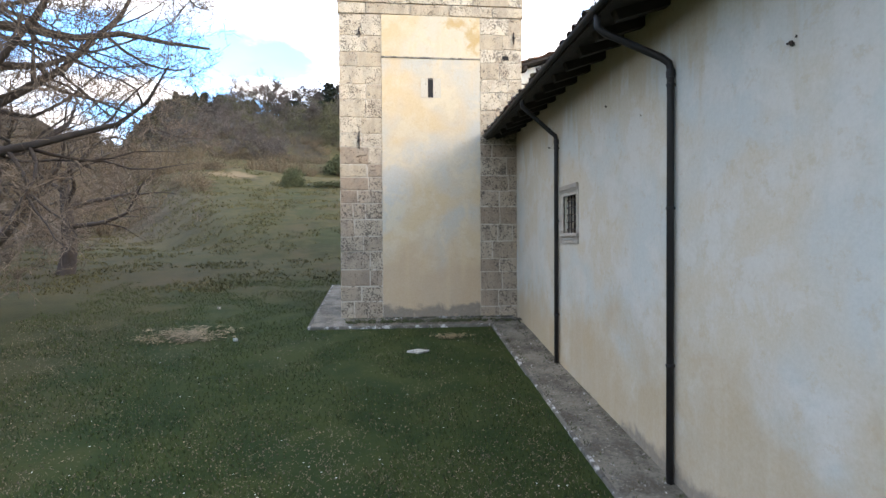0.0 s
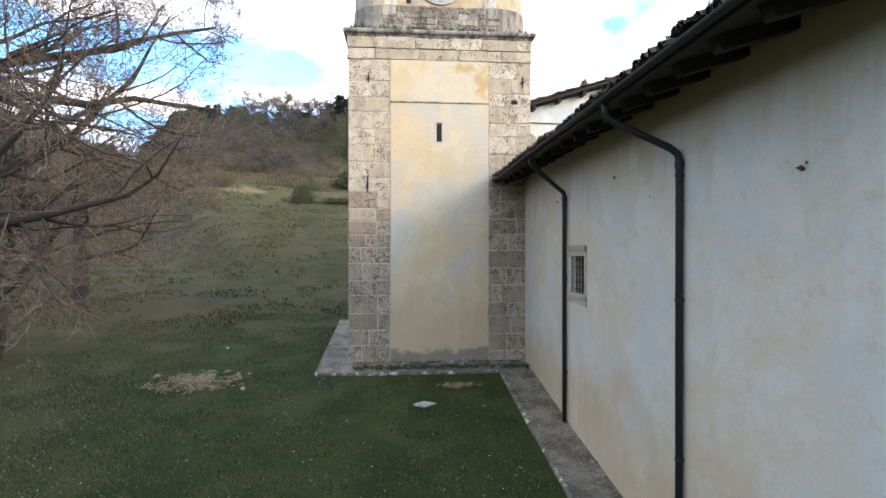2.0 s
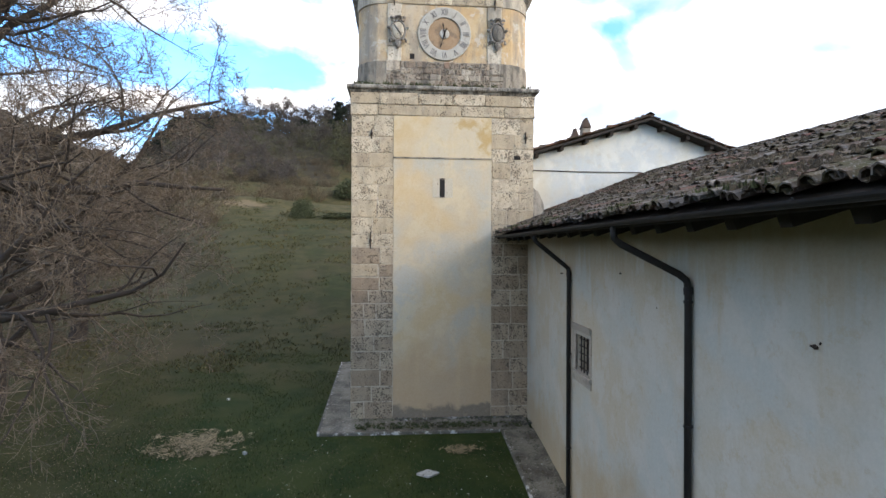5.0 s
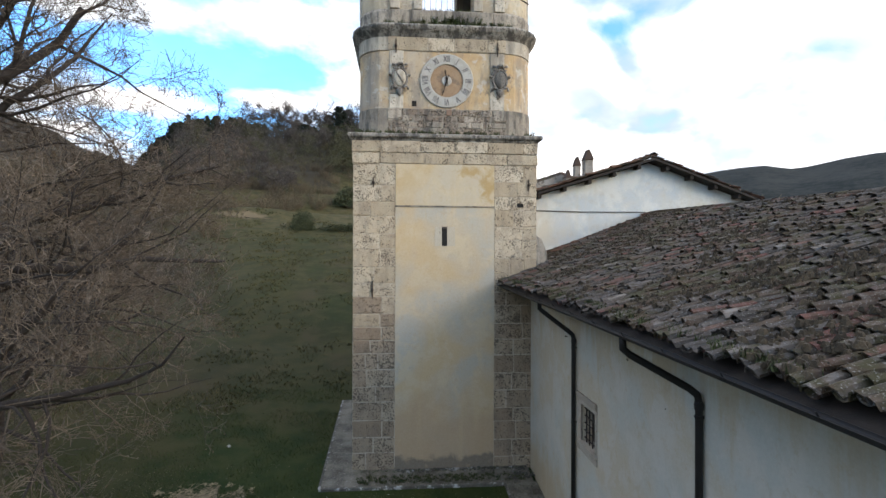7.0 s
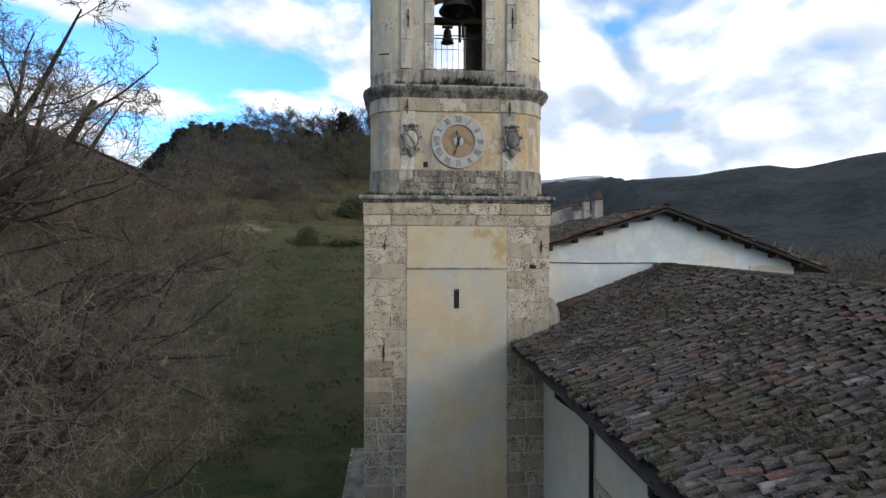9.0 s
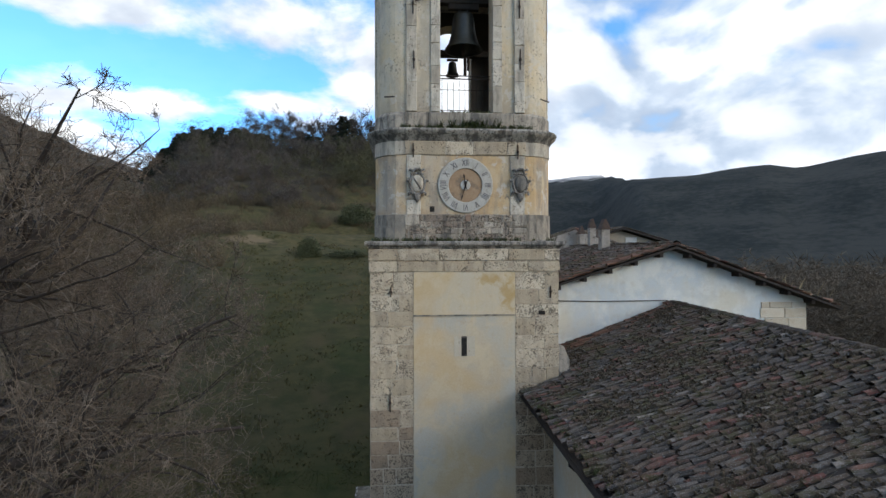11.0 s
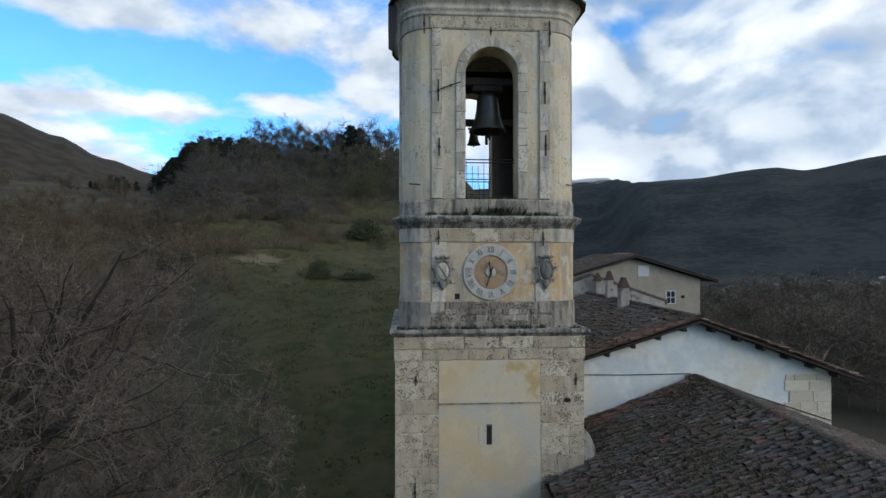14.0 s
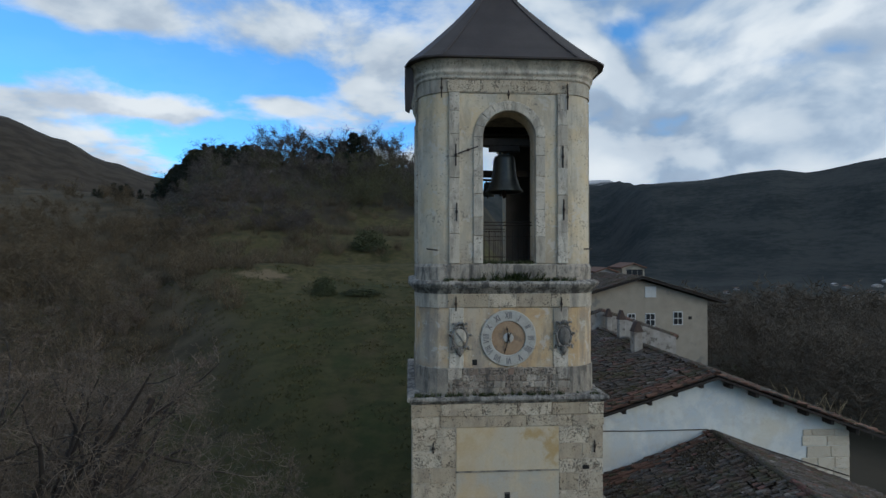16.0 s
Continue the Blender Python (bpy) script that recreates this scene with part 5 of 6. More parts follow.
spots = [(random.uniform(-2.3, 2.3), CF - 0.04 - random.uniform(0, 0.12), 8.64) for _ in range(75)]
spots += [(random.uniform(-1.6, 1.7), BF - 0.08 - random.uniform(0, 0.1), 11.46) for _ in range(80)]
spots += [(random.uniform(-0.6, 0.7), BF + random.uniform(0.0, 0.4), 11.88) for _ in range(55)]
tufts("ledge_weeds", spots, "moss and dry weeds growing on the tower ledges")
spots = [(random.gauss(0.1, 0.35), BF - 0.05 - random.uniform(0, 0.1), 11.47) for _ in range(25)]
tufts("ledge_grass", spots, "green grass tufts under the belfry arch", GRASS, 0.26, 0.012, 14)
spots = [(EX + random.uniform(0.0, 0.25), random.uniform(-10.5, 0.0), EZ + 0.09) for _ in range(420)]
tufts("eave_weeds", spots, "grass and moss growing along the old eaves", MOSS, 0.10)
spots = [(random.uniform(-2.3, 2.0), -0.06 - random.uniform(0, 0.1), 0.02) for _ in range(160)]
spots += [(random.uniform(-2.2, 2.0), random.uniform(-0.80, -0.35), 0.03) for _ in range(230)]
tufts("foot_weeds", spots, "weeds and rubble at the foot of the tower", MOSS, 0.07)

# ---- trees ----


def limb(s, p, d, length, r0, level, rng, bend, twigs, buds, depth, hub, reach, tall):
    """A branch that tapers, bends and bears smaller ones inside the crown's dome round its hub; the thinnest go to the solid twigs."""
    seg = (9, 7, 5, 3, 2)[level]
    pts, rad = [Vector(p)], [r0]
    d = Vector(d).normalized()
    curl = Vector((rng.gauss(0, 0.06), rng.gauss(0, 0.06), rng.gauss(0.02, 0.06)))
    for k in range(seg):
        d = (d + curl + Vector((rng.gauss(0, bend), rng.gauss(0, bend), rng.gauss(0.03, bend)))).normalized()
        q = pts[-1] + d * (length / seg)
        out = ((math.hypot(q.x - hub[0], q.y - hub[1]) / reach) ** 3 + abs((q.z - hub[2]) / tall) ** 3) ** (1 / 3)
        if out > rng.uniform(0.86, 1.08) and k > 0:
            break
        pts.append(q)
        rad.append(max(r0 * (1 - 0.90 * (k + 1) / seg), 0.0034))
    if len(pts) < 2:
        return
    seg = len(pts) - 1
    (twigs if level >= 2 else s).tube(pts, rad, (8, 6, 4, 3, 3)[level], False)
    if level >= 3:
        if rng.random() < 0.55:
            c = pts[-1].lerp(pts[0], rng.uniform(0.0, 0.7)) + Vector((rng.gauss(0, 0.02), rng.gauss(0, 0.02), rng.gauss(0, 0.02)))
            a = Vector((rng.gauss(0, 1), rng.gauss(0, 1), rng.gauss(0, 1))).normalized() * rng.uniform(0.008, 0.022)
            e = a.orthogonal() * 0.5
            buds.add([c - a, c + e, c + a], [(0, 1, 2)])
    if level + 1 >= depth:
        return
    for k in range((8, 7, 6, 4)[level]):
        u = rng.uniform(0.20, 1.0) * seg
        i = min(int(u), seg - 1)
        q = pts[i].lerp(pts[i + 1], u - i)
        e = (pts[i + 1] - pts[i]).normalized()
        side = e.cross(Vector((rng.gauss(0, 1), rng.gauss(0, 1), rng.gauss(0, 1)))).normalized()
        nd = e * rng.uniform(0.35, 0.9) + side * rng.uniform(0.6, 1.0)
        rr = rad[i] * rng.uniform(0.32, 0.52)
        limb(s, q, nd, length * rng.uniform(0.34, 0.56) * (1.15 - 0.4 * u / seg), max(rr, 0.0036), level + 1, rng, bend * 1.1, twigs, buds, depth, hub, reach, tall)


def big_tree(x, y, height, limbs, label, seed, reach, mid, tall, depth=5):
    """A bare tree: tapered trunk, limbs given as bearing, rise, length and height on the trunk, and a domed crown of twigs."""
    rng = random.Random(seed)
    th = empty("bare_tree", label, "tree", "bare trees beside the meadow")
    gz = ground_z(x, y) - 0.2
    trunk, pts = Solid(), []
    for k in range(7):
        pts.append((x + 0.12 * math.sin(k * 1.3 + seed), y + 0.12 * math.cos(k * 1.7 + seed), gz + height * 0.62 * k / 6))
    trunk.tube(pts, [0.36, 0.30, 0.27, 0.24, 0.21, 0.17, 0.13], 10, False)
    part("trunk", trunk, BARK, th, smooth=True)
    twigs, buds = Solid(), Solid()
    for i, (az, el, ln, h) in enumerate(limbs):
        s = Solid()
        a, e = radians(az), radians(el)
        i0 = min(int(h / 0.62 * 6), 5)
        p = Vector(pts[i0]).lerp(Vector(pts[i0 + 1]), h / 0.62 * 6 - i0) if h < 0.62 else Vector(pts[6])
        limb(s, p, (math.sin(a) * math.cos(e), math.cos(a) * math.cos(e), math.sin(e)), ln, 0.060 + 0.010 * ln, 0, rng, 0.17, twigs, buds, depth, (x, y, mid), reach, tall)
        part("limb", s, BARK, th, smooth=True)
    c = part("crown", twigs, TWIG, th, "fine bare twigs")
    c["kind"] = "stuff"
    c = part("bud_haze", buds, BUD, th, "reddish-brown swelling buds")
    c["kind"] = "stuff"


big_tree(-9.3, -5.2, 12.0, [(97, -3, 6.0, 0.52), (94, 2, 5.8, 0.27), (84, 10, 5.8, 0.36), (80, 16, 5.6, 0.40), (104, 22, 5.0, 0.46), (84, 28, 6.2, 0.50), (66, 34, 5.8, 0.52), (98, 36, 6.2, 0.52), (80, 44, 6.0, 0.55), (92, 55, 5.4, 0.58), (110, 48, 5.4, 0.57), (50, 50, 5.0, 0.58), (86, 62, 5.2, 0.60), (90, 40, 6.8, 0.61), (135, 48, 4.4, 0.56), (30, 14, 4.4, 0.34), (60, 6, 5.4, 0.30), (120, 4, 5.2, 0.33), (270, 40, 4.0, 0.5), (340, 45, 4.2, 0.56)], "large bare tree with spreading dark limbs beside the meadow", 3, 5.8, 4.9, 6.3)
big_tree(-11.6, 0.8, 7.6, [(90, 12, 4.6, 0.25), (70, 25, 4.4, 0.38), (110, 30, 4.2, 0.44), (90, 48, 3.4, 0.58), (40, 50, 3.4, 0.6), (150, 50, 3.2, 0.6), (20, 20, 4.0, 0.35), (320, 40, 3.4, 0.5)], "bare tree with tangled grey twigs at the thicket's edge", 11, 5.0, 3.4, 4.4)
big_tree(-13.5, 8.0, 6.6, [(90, 20, 4.2, 0.3), (60, 30, 4.2, 0.42), (120, 30, 4.2, 0.42), (90, 55, 3.6, 0.6), (10, 50, 3.6, 0.6), (170, 45, 3.6, 0.55), (330, 40, 3.6, 0.5)], "bare tree with thin upright twigs at the thicket's edge", 17, 4.6, 4.0, 4.0, 4)


# ---- thicket and woods ----
def bare_template(seed, height, n_twigs, width, spread=1.0):
    """A bare tree of thin ribbons: vertices and quads, its foot at the origin."""
    rng = random.Random(seed)
    v, f = [], []

    def ribbon(p, q, w, crossed=False):
        d = (q - p)
        ways = (Vector((0.3, 0.2, 1.0)), Vector((1, 0.4, 0.1))) if crossed else (Vector((rng.gauss(0, 1), rng.gauss(0, 1), rng.gauss(0, 1))),)
        for way in ways:
            side = d.cross(way)
            if side.length < 1e-6:
                continue
            side = side.normalized() * w
            k = len(v)
            v.extend([p - side, p + side, q + side * 0.35, q - side * 0.35])
            f.append((k, k + 1, k + 2, k + 3))

    top = Vector((rng.uniform(-0.3, 0.3), rng.uniform(-0.3, 0.3), height * 0.8))
    ribbon(Vector((0, 0, -0.5)), top * 0.5, 0.045 * height / 6, True)
    ribbon(top * 0.5, top, 0.026 * height / 6, True)
    tips = []
    for k in range(13):
        h = rng.uniform(0.12, 0.75)
        p = top * h
        a, e = rng.uniform(0, 6.283), rng.uniform(0.2, 1.2)
        q = p + Vector((math.cos(a) * math.cos(e) * spread, math.sin(a) * math.cos(e) * spread, math.sin(e))) * height * rng.uniform(0.25, 0.48)
        ribbon(p, q, 0.014 * height / 6, True)
        tips.append((p, q))
    for k in range(n_twigs):
        p0, q0 = rng.choice(tips)
        p = p0.lerp(q0, rng.uniform(0.2, 1.0))
        d = Vector((rng.gauss(0, 1), rng.gauss(0, 1), rng.gauss(0.5, 0.8))).normalized()
        q = p + d * height * rng.uniform(0.06, 0.18)
        ribbon(p, q, width)
        if k % 3 == 0:
            tips.append((p, q))
    return np.array(v, float), np.array(f)


def leafy_template(seed, n, size, shape):
    """Leaves or needle clumps as small turned quads inside a body given by shape(rng) -> point."""
    rng = random.Random(seed)
    v, f = [], []
    for k in range(n):
        p = shape(rng)
        a = Vector((rng.gauss(0, 1), rng.gauss(0, 1), rng.gauss(0, 1))).normalized()
        b = a.cross(Vector((rng.gauss(0, 1), rng.gauss(0, 1), rng.gauss(0, 1)))).normalized()
        s = size * rng.uniform(0.5, 1.2)
        i = len(v)
        v.extend([p - a * s, p + b * s * 0.45, p + a * s, p - b * s * 0.45])
        f.append((i, i + 1, i + 2, i + 3))
    return np.array(v, float), np.array(f)


def brush_template(seed, n, size, wide=1.4, high=2.2):
    """Brushwood: upright twigs that fan out from the foot, and small bud clumps over them, uneven on top."""
    rng = random.Random(seed)
    v, f = [], []
    tops = []
    for k in range(26):
        a, r = rng.uniform(0, 6.283), wide * math.sqrt(rng.random())
        q = Vector((r * math.cos(a), r * math.sin(a), high * rng.uniform(0.45, 1.0) * (1 - 0.35 * (r / wide) ** 2)))
        p = Vector((q.x * 0.35, q.y * 0.35, -0.2))
        side = Vector((math.sin(a * 3), math.cos(a * 3), 0)) * 0.022
        i = len(v)
        v.extend([p - side, p + side, q + side * 0.3, q - side * 0.3])
        f.append((i, i + 1, i + 2, i + 3))
        tops.append((p, q))
    for k in range(n):
        p, q = rng.choice(tops)
        c = p.lerp(q, rng.uniform(0.25, 1.05)) + Vector((rng.gauss(0, 0.16), rng.gauss(0, 0.16), rng.gauss(0, 0.12)))
        d = Vector((rng.gauss(0, 0.7), rng.gauss(0, 0.7), rng.gauss(0.6, 0.7))).normalized() * size * rng.uniform(0.6, 1.6)
        e = d.cross(Vector((rng.gauss(0, 1), rng.gauss(0, 1), rng.gauss(0, 1)))).normalized() * size * 0.28
        i = len(v)
        v.extend([c - e, c + e, c + d])
        f.append((i, i + 1, i + 2, i + 2))
    return np.array(v, float), [tuple(q) if q[2] != q[3] else tuple(q[:3]) for q in f]


def scatter(name, templates, places, mat, label, category):
    """Many copies of templates in one mesh: places are x, y, turn, scale."""
    vs, fs, k = [], [], 0
    for n, (x, y, turn, sc) in enumerate(places):
        v, f = templates[n % len(templates)]
        c, s = math.cos(turn) * sc, math.sin(turn) * sc
        w = np.stack([v[:, 0] * c - v[:, 1] * s + x, v[:, 0] * s + v[:, 1] * c + y, v[:, 2] * sc + ground_z(x, y) - 0.1], 1)
        vs.append(w)
        fs += [tuple(int(i) + k for i in q) for q in f]
        k += len(w)
    me = bpy.data.meshes.new(name)
    me.from_pydata(np.concatenate(vs).tolist(), [], fs)
    me.materials.append(mat)
    tagged(new(name, me), label, category, kind="stuff")


def hill(az, r):
    return r * math.sin(radians(az)), r * math.cos(radians(az))


rng = random.Random(5)
bushes = [bare_template(20 + k, 3.6, 560, 0.010) for k in range(5)]
trees_mid = [bare_template(40 + k, 7.0, 620, 0.020) for k in range(5)]
trees_far = [bare_template(60 + k, 9.5, 340, 0.052) for k in range(5)]

thicket, mid, far, pines, east, east_near, west = [], [], [], [], [], [], []
while len(thicket) < 170:
    x, y = rng.uniform(-42, -8), rng.uniform(-7, 52)
    az = math.degrees(math.atan2(x + 1.5, y + 13.5))
    if az > -30.5 + 0.11 * y or (y < 4 and x > -11):
        continue
    thicket.append((x, y, rng.uniform(0, 6.28), rng.uniform(0.5, 1.25)))
while len(mid) < 110:
    x, y = rng.uniform(-75, -16), rng.uniform(2, 95)
    az = math.degrees(math.atan2(x + 1.5, y + 13.5))
    if az > -28 or az < -52:
        continue
    mid.append((x, y, rng.uniform(0, 6.28), rng.uniform(0.5, 0.9)))
while len(far) < 400:
    az, r = rng.uniform(-27.5, 5), rng.uniform(82, 165)
    x, y = hill(az, r)
    if r < (108 if az > -13 else 94) + 24 * noise.noise((x * 0.03, y * 0.03, 2)) or (az < -16 and r > 145):
        continue
    far.append((x, y, rng.uniform(0, 6.28), rng.uniform(0.30, 0.62)))
# woods falling away to the east, beyond the farmhouse
while len(east) < 340:
    az, r = rng.uniform(12, 62), 34 + 120 * rng.random() ** 1.2
    x, y = r * math.sin(radians(az)), r * math.cos(radians(az))
    if (8 < x < 26 and y < 44) or x < 14:
        continue
    (east_near if r < 80 else east).append((x, y, rng.uniform(0, 6.28), rng.uniform(0.45, 1.1)))
while len(west) < 230:
    az, r = rng.uniform(-50, -26), rng.uniform(60, 170)
    if az > -30 and r > 120:
        continue
    west.append((*hill(az, r), rng.uniform(0, 6.28), rng.uniform(0.3, 0.62)))
scatter("east_woods", trees_far, east, TWIG_EAST, "leafless brown woods falling away to the valley", "woods")
east_t = [bare_template(200 + k, 7.5, 720, 0.018) for k in range(4)]
scatter("east_thicket", east_t, east_near, TWIG_EAST, "leafless brown trees beside the farmhouse", "woods")
scatter("west_woods", [bare_template(210 + k, 9.0, 520, 0.034, 1.3) for k in range(4)], west, BRUSH, "soft brown leafless woods on the western slope", "woods")
scatter("thicket", bushes, thicket, TWIG, "dense leafless brown thicket beside the meadow", "bushes")
scatter("bare_woods", trees_mid, mid, BRUSH, "leafless brown trees on the slope", "woods")
scatter("far_woods", trees_far, far, TWIG_FAR, "distant leafless woods on the hills", "woods")

pine_shape = lambda g: Vector((g.gauss(0, 1.5), g.gauss(0, 1.5), 0)) * (1.12 - 0.85 * (u := g.random())) + Vector((0, 0, 0.2 + 7.0 * u))
pine_t = [leafy_template(80 + k, 520, 0.54, pine_shape) for k in range(4)]
for k in range(250):
    az, r = (rng.uniform(-27.3, -15.5) if k < 215 else rng.uniform(-14, -5)), rng.uniform(156, 182) if k < 215 and k % 4 else rng.uniform(136, 160)
    pines.append((*hill(az, r), rng.uniform(0, 6.28), rng.choice((0.30, 0.38, 0.45, 0.52, 0.62)) if k < 215 else rng.uniform(0.5, 0.8)))
for k in range(14):
    pines.append((*hill(rng.uniform(-33.0, -28.5), rng.uniform(150, 175)), 0.0, rng.uniform(0.25, 0.5)))
scatter("conifer_wood", pine_t, pines, LEAF_DARK, "dark evergreen conifers along the hill crest", "woods")


def budding_template(seed, n, size):
    """A tree coming into leaf: leaves in loose clumps over a round-topped crown."""
    g0 = random.Random(seed)
    knots = [Vector((g0.gauss(0, 1.3), g0.gauss(0, 1.3), g0.uniform(1.2, 6.2))) for _ in range(16)]
    return leafy_template(seed, n, size, lambda g: g.choice(knots) + Vector((g.gauss(0, 0.55), g.gauss(0, 0.55), g.gauss(0, 0.5))))


bud_t = [budding_template(150 + k, 800, 0.15) for k in range(4)]
buds = []
for k in range(120):
    az, r = (rng.uniform(-9, 2) if k < 70 else rng.uniform(-28, -2)), rng.uniform(98, 160)
    buds.append((*hill(az, r), rng.uniform(0, 6.28), rng.uniform(0.5, 1.15)))
scatter("budding_woods", bud_t, buds, LEAF_BUD, "olive trees and saplings coming into leaf on the hillside", "woods")
crest_t = [bare_template(170 + k, 9.5, 1100, 0.042) for k in range(4)]
for k, (az, r, sc) in enumerate(((-18.0, 156, 0.9), (-16.6, 157, 1.1), (-15.3, 150, 1.0), (-14.2, 155, 1.2), (-13.1, 152, 1.3), (-12.0, 157, 1.1), (-10.6, 150, 1.1), (-9.3, 148, 1.2), (-8.2, 150, 1.1), (-5.6, 150, 1.2), (-4.2, 146, 1.2), (-2.6, 150, 1.15), (-17.6, 126, 0.8), (-13.4, 122, 0.9), (-9.8, 118, 0.9), (-6.2, 122, 0.9))):
    x, y = hill(az, r)
    v, f = crest_t[k % 4]
    c, s_ = math.cos(k * 1.9) * sc, math.sin(k * 1.9) * sc
    gz = ground_z(x, y) - 0.2
    th = empty("bare_tree", "tall leafless grey tree standing on the hill crest", "tree", "bare trees on the hill")
    part("trunk", Solid().tube([(x, y, gz - 0.5), (x, y, gz + 4.5 * sc)], [0.22 * sc, 0.10 * sc], 6), BARK, th)
    ob = part("crown", Solid().add([(px * c - py * s_ + x, px * s_ + py * c + y, pz * sc + gz) for px, py, pz in v], [tuple(q) for q in f]), TWIG_FAR, th, "fine bare twigs")
    ob["kind"] = "stuff"
for x, y, sc in ((-19.5, 150, 1.45), (-16.5, 152, 1.35), (-22.5, 150, 1.1), (-18.2, 146, 1.2), (16.5, 52, 0.75), (19.0, 55, 0.6)):
    th = empty("conifer", "tall dark evergreen tree standing above bare woods", "tree", "evergreen trees")
    v, f = pine_t[int(abs(x)) % 4]
    s = Solid().add([(px * sc + x, py * sc + y, pz * sc + ground_z(x, y)) for px, py, pz in v], [tuple(q) for q in f])
    part("trunk", Solid().tube([(x, y, ground_z(x, y) - 0.5), (x, y, ground_z(x, y) + 5 * sc)], [0.3 * sc, 0.12 * sc], 7), BARK, th)
    c = part("crown", s, LEAF_DARK, th, "dense dark needles")

def shrub_template(seed, n, size):
    def shape(g):
        p = Vector((g.gauss(0, 1), g.gauss(0, 1), g.gauss(0, 1))).normalized() * g.uniform(0.5, 1.0)
        p *= 1 + 0.25 * noise.noise(p * 2.2 + Vector((seed, 0, 0)))
        return Vector((p.x, p.y, abs(p.z) * 1.1))
    return leafy_template(seed, n, size, shape)


for x, y, sx, sz, n, mat, lab in ((-11.5, 44.8, 1.45, 2.0, 1500, LEAF_OLIVE, "rounded olive-green shrub standing in the meadow"), (-7.6, 45.2, 2.6, 0.75, 1300, LEAF_OLIVE, "low spreading green bramble patch in the meadow"), (-16.8, 61, 2.6, 1.7, 500, LEAF_BUD, "olive-brown scrubby bush on the slope"), (-21.5, 64, 3.0, 2.0, 500, LEAF_BUD, "olive-brown scrubby bush on the slope"), (-9.0, 76, 3.2, 3.0, 1100, LEAF_OLIVE, "pale green leafy tree below the woods")):
    v, f = shrub_template(int(90 + abs(x)), n * 3, 0.055 if y < 50 else 0.07)
    if mat is LEAF_BUD:
        v, f = budding_template(int(90 + abs(x)), n * 3, 0.10)
        v = v * (0.40, 0.40, 0.20)
    s = Solid().add([(px * sx + x, py * sx * 0.7 + y, pz * sz + ground_z(x, y) - 0.15) for px, py, pz in v], [tuple(q) for q in f])
    th = empty("shrub", lab, "shrub")
    part("foliage", s, mat, th)
# scrub in hedgerows along the terraces, and strewn between them
sc_t = [shrub_template(120 + k, 420, 0.085) for k in range(4)]
brush_t = [brush_template(130 + k, 430, 0.12) for k in range(5)]
brush, green = [], []
for r0, a0, a1, n in ((62, -33, -16, 26), (76, -32, -3, 44), (88, -31, 3, 52), (99, -30, 4, 60), (107, -28, 6, 50)):
    for k in range(n):
        az = rng.uniform(a0, a1)
        r = r0 + 5 * noise.noise((az * 0.16, r0, 1)) + rng.gauss(0, 1.6)
        if noise.noise((az * 0.45, r0, 7)) < -0.22:
            continue
        (green if rng.random() < 0.22 else brush).append((*hill(az, r), rng.uniform(0, 6.28), rng.uniform(0.6, 1.5)))
while len(brush) < 600:
    az, r = rng.uniform(-46, -4), 40 + 75 * rng.random() ** 0.8
    x, y = hill(az, r)
    if az > -25.5 and noise.noise((x * 0.07, y * 0.07, 3)) < (0.22 if az > -15 else -0.10) + 0.25 * (r < 56):
        continue
    brush.append((x, y, rng.uniform(0, 6.28), rng.uniform(0.5, 1.5)))
for k in range(90):
    brush.append((*hill(rng.uniform(-17, 4), rng.uniform(140, 168)), rng.uniform(0, 6.28), rng.uniform(0.7, 1.5)))
scatter("scrub", brush_t, brush, BRUSH, "low brown scrub and hedges on the upper meadow", "bushes")
scatter("green_scrub", sc_t, [(x, y, t, c * 0.9) for x, y, t, c in green] + [(rng.uniform(16, 30), rng.uniform(34, 70), 1.0, rng.uniform(1.0, 2.2)) for _ in range(40)], LEAF_OLIVE, "green scrub scattered over the slopes", "bushes")
# rough grass of the meadow, in tussocks
s = Solid()
rng = random.Random(21)
for k in range(26000):
    y = 4.0 + 50.0 * rng.random() ** 1.15
    x = rng.uniform(-6 - 0.62 * (y + 13), 2.0)
    if (-3.2 < x and y < 5.2) or noise.noise((x * 0.35, y * 0.35, 6)) + 0.5 * noise.noise((x * 1.3, y * 1.3, 2)) < -0.12 + 0.3 * rng.random():
        continue
    z, h = ground_z(x, y) - 0.02, rng.uniform(0.04, 0.13) * (1 + 0.02 * y)
    for j in range(3):
        a, w = rng.uniform(0, 6.283), rng.uniform(0.012, 0.03) * (1 + 0.02 * y)
        bx, by = x + rng.gauss(0, 0.06), y + rng.gauss(0, 0.06)
        s.add([(bx - w * math.cos(a), by - w * math.sin(a), z), (bx + w * math.cos(a), by + w * math.sin(a), z), (bx + rng.gauss(0, h * 0.5), by + rng.gauss(0, h * 0.5), z + h)], [(0, 1, 2)])
thing("meadow_grass", s, MEADOW, "rough olive-green grass tussocks on the rising meadow", "grass", kind="stuff")
# dry canes by the gable's eastern eave
canes = [(rng.uniform(10.9, 11.8), rng.uniform(2.6, 6.0)) for _ in range(13)]
tufts("dry_canes", [(x, y, GA - GR * (x - RX) + 0.08) for x, y in canes], "pale dry weeds growing on the eastern eave", STRAW, 0.75, 0.008, 3)

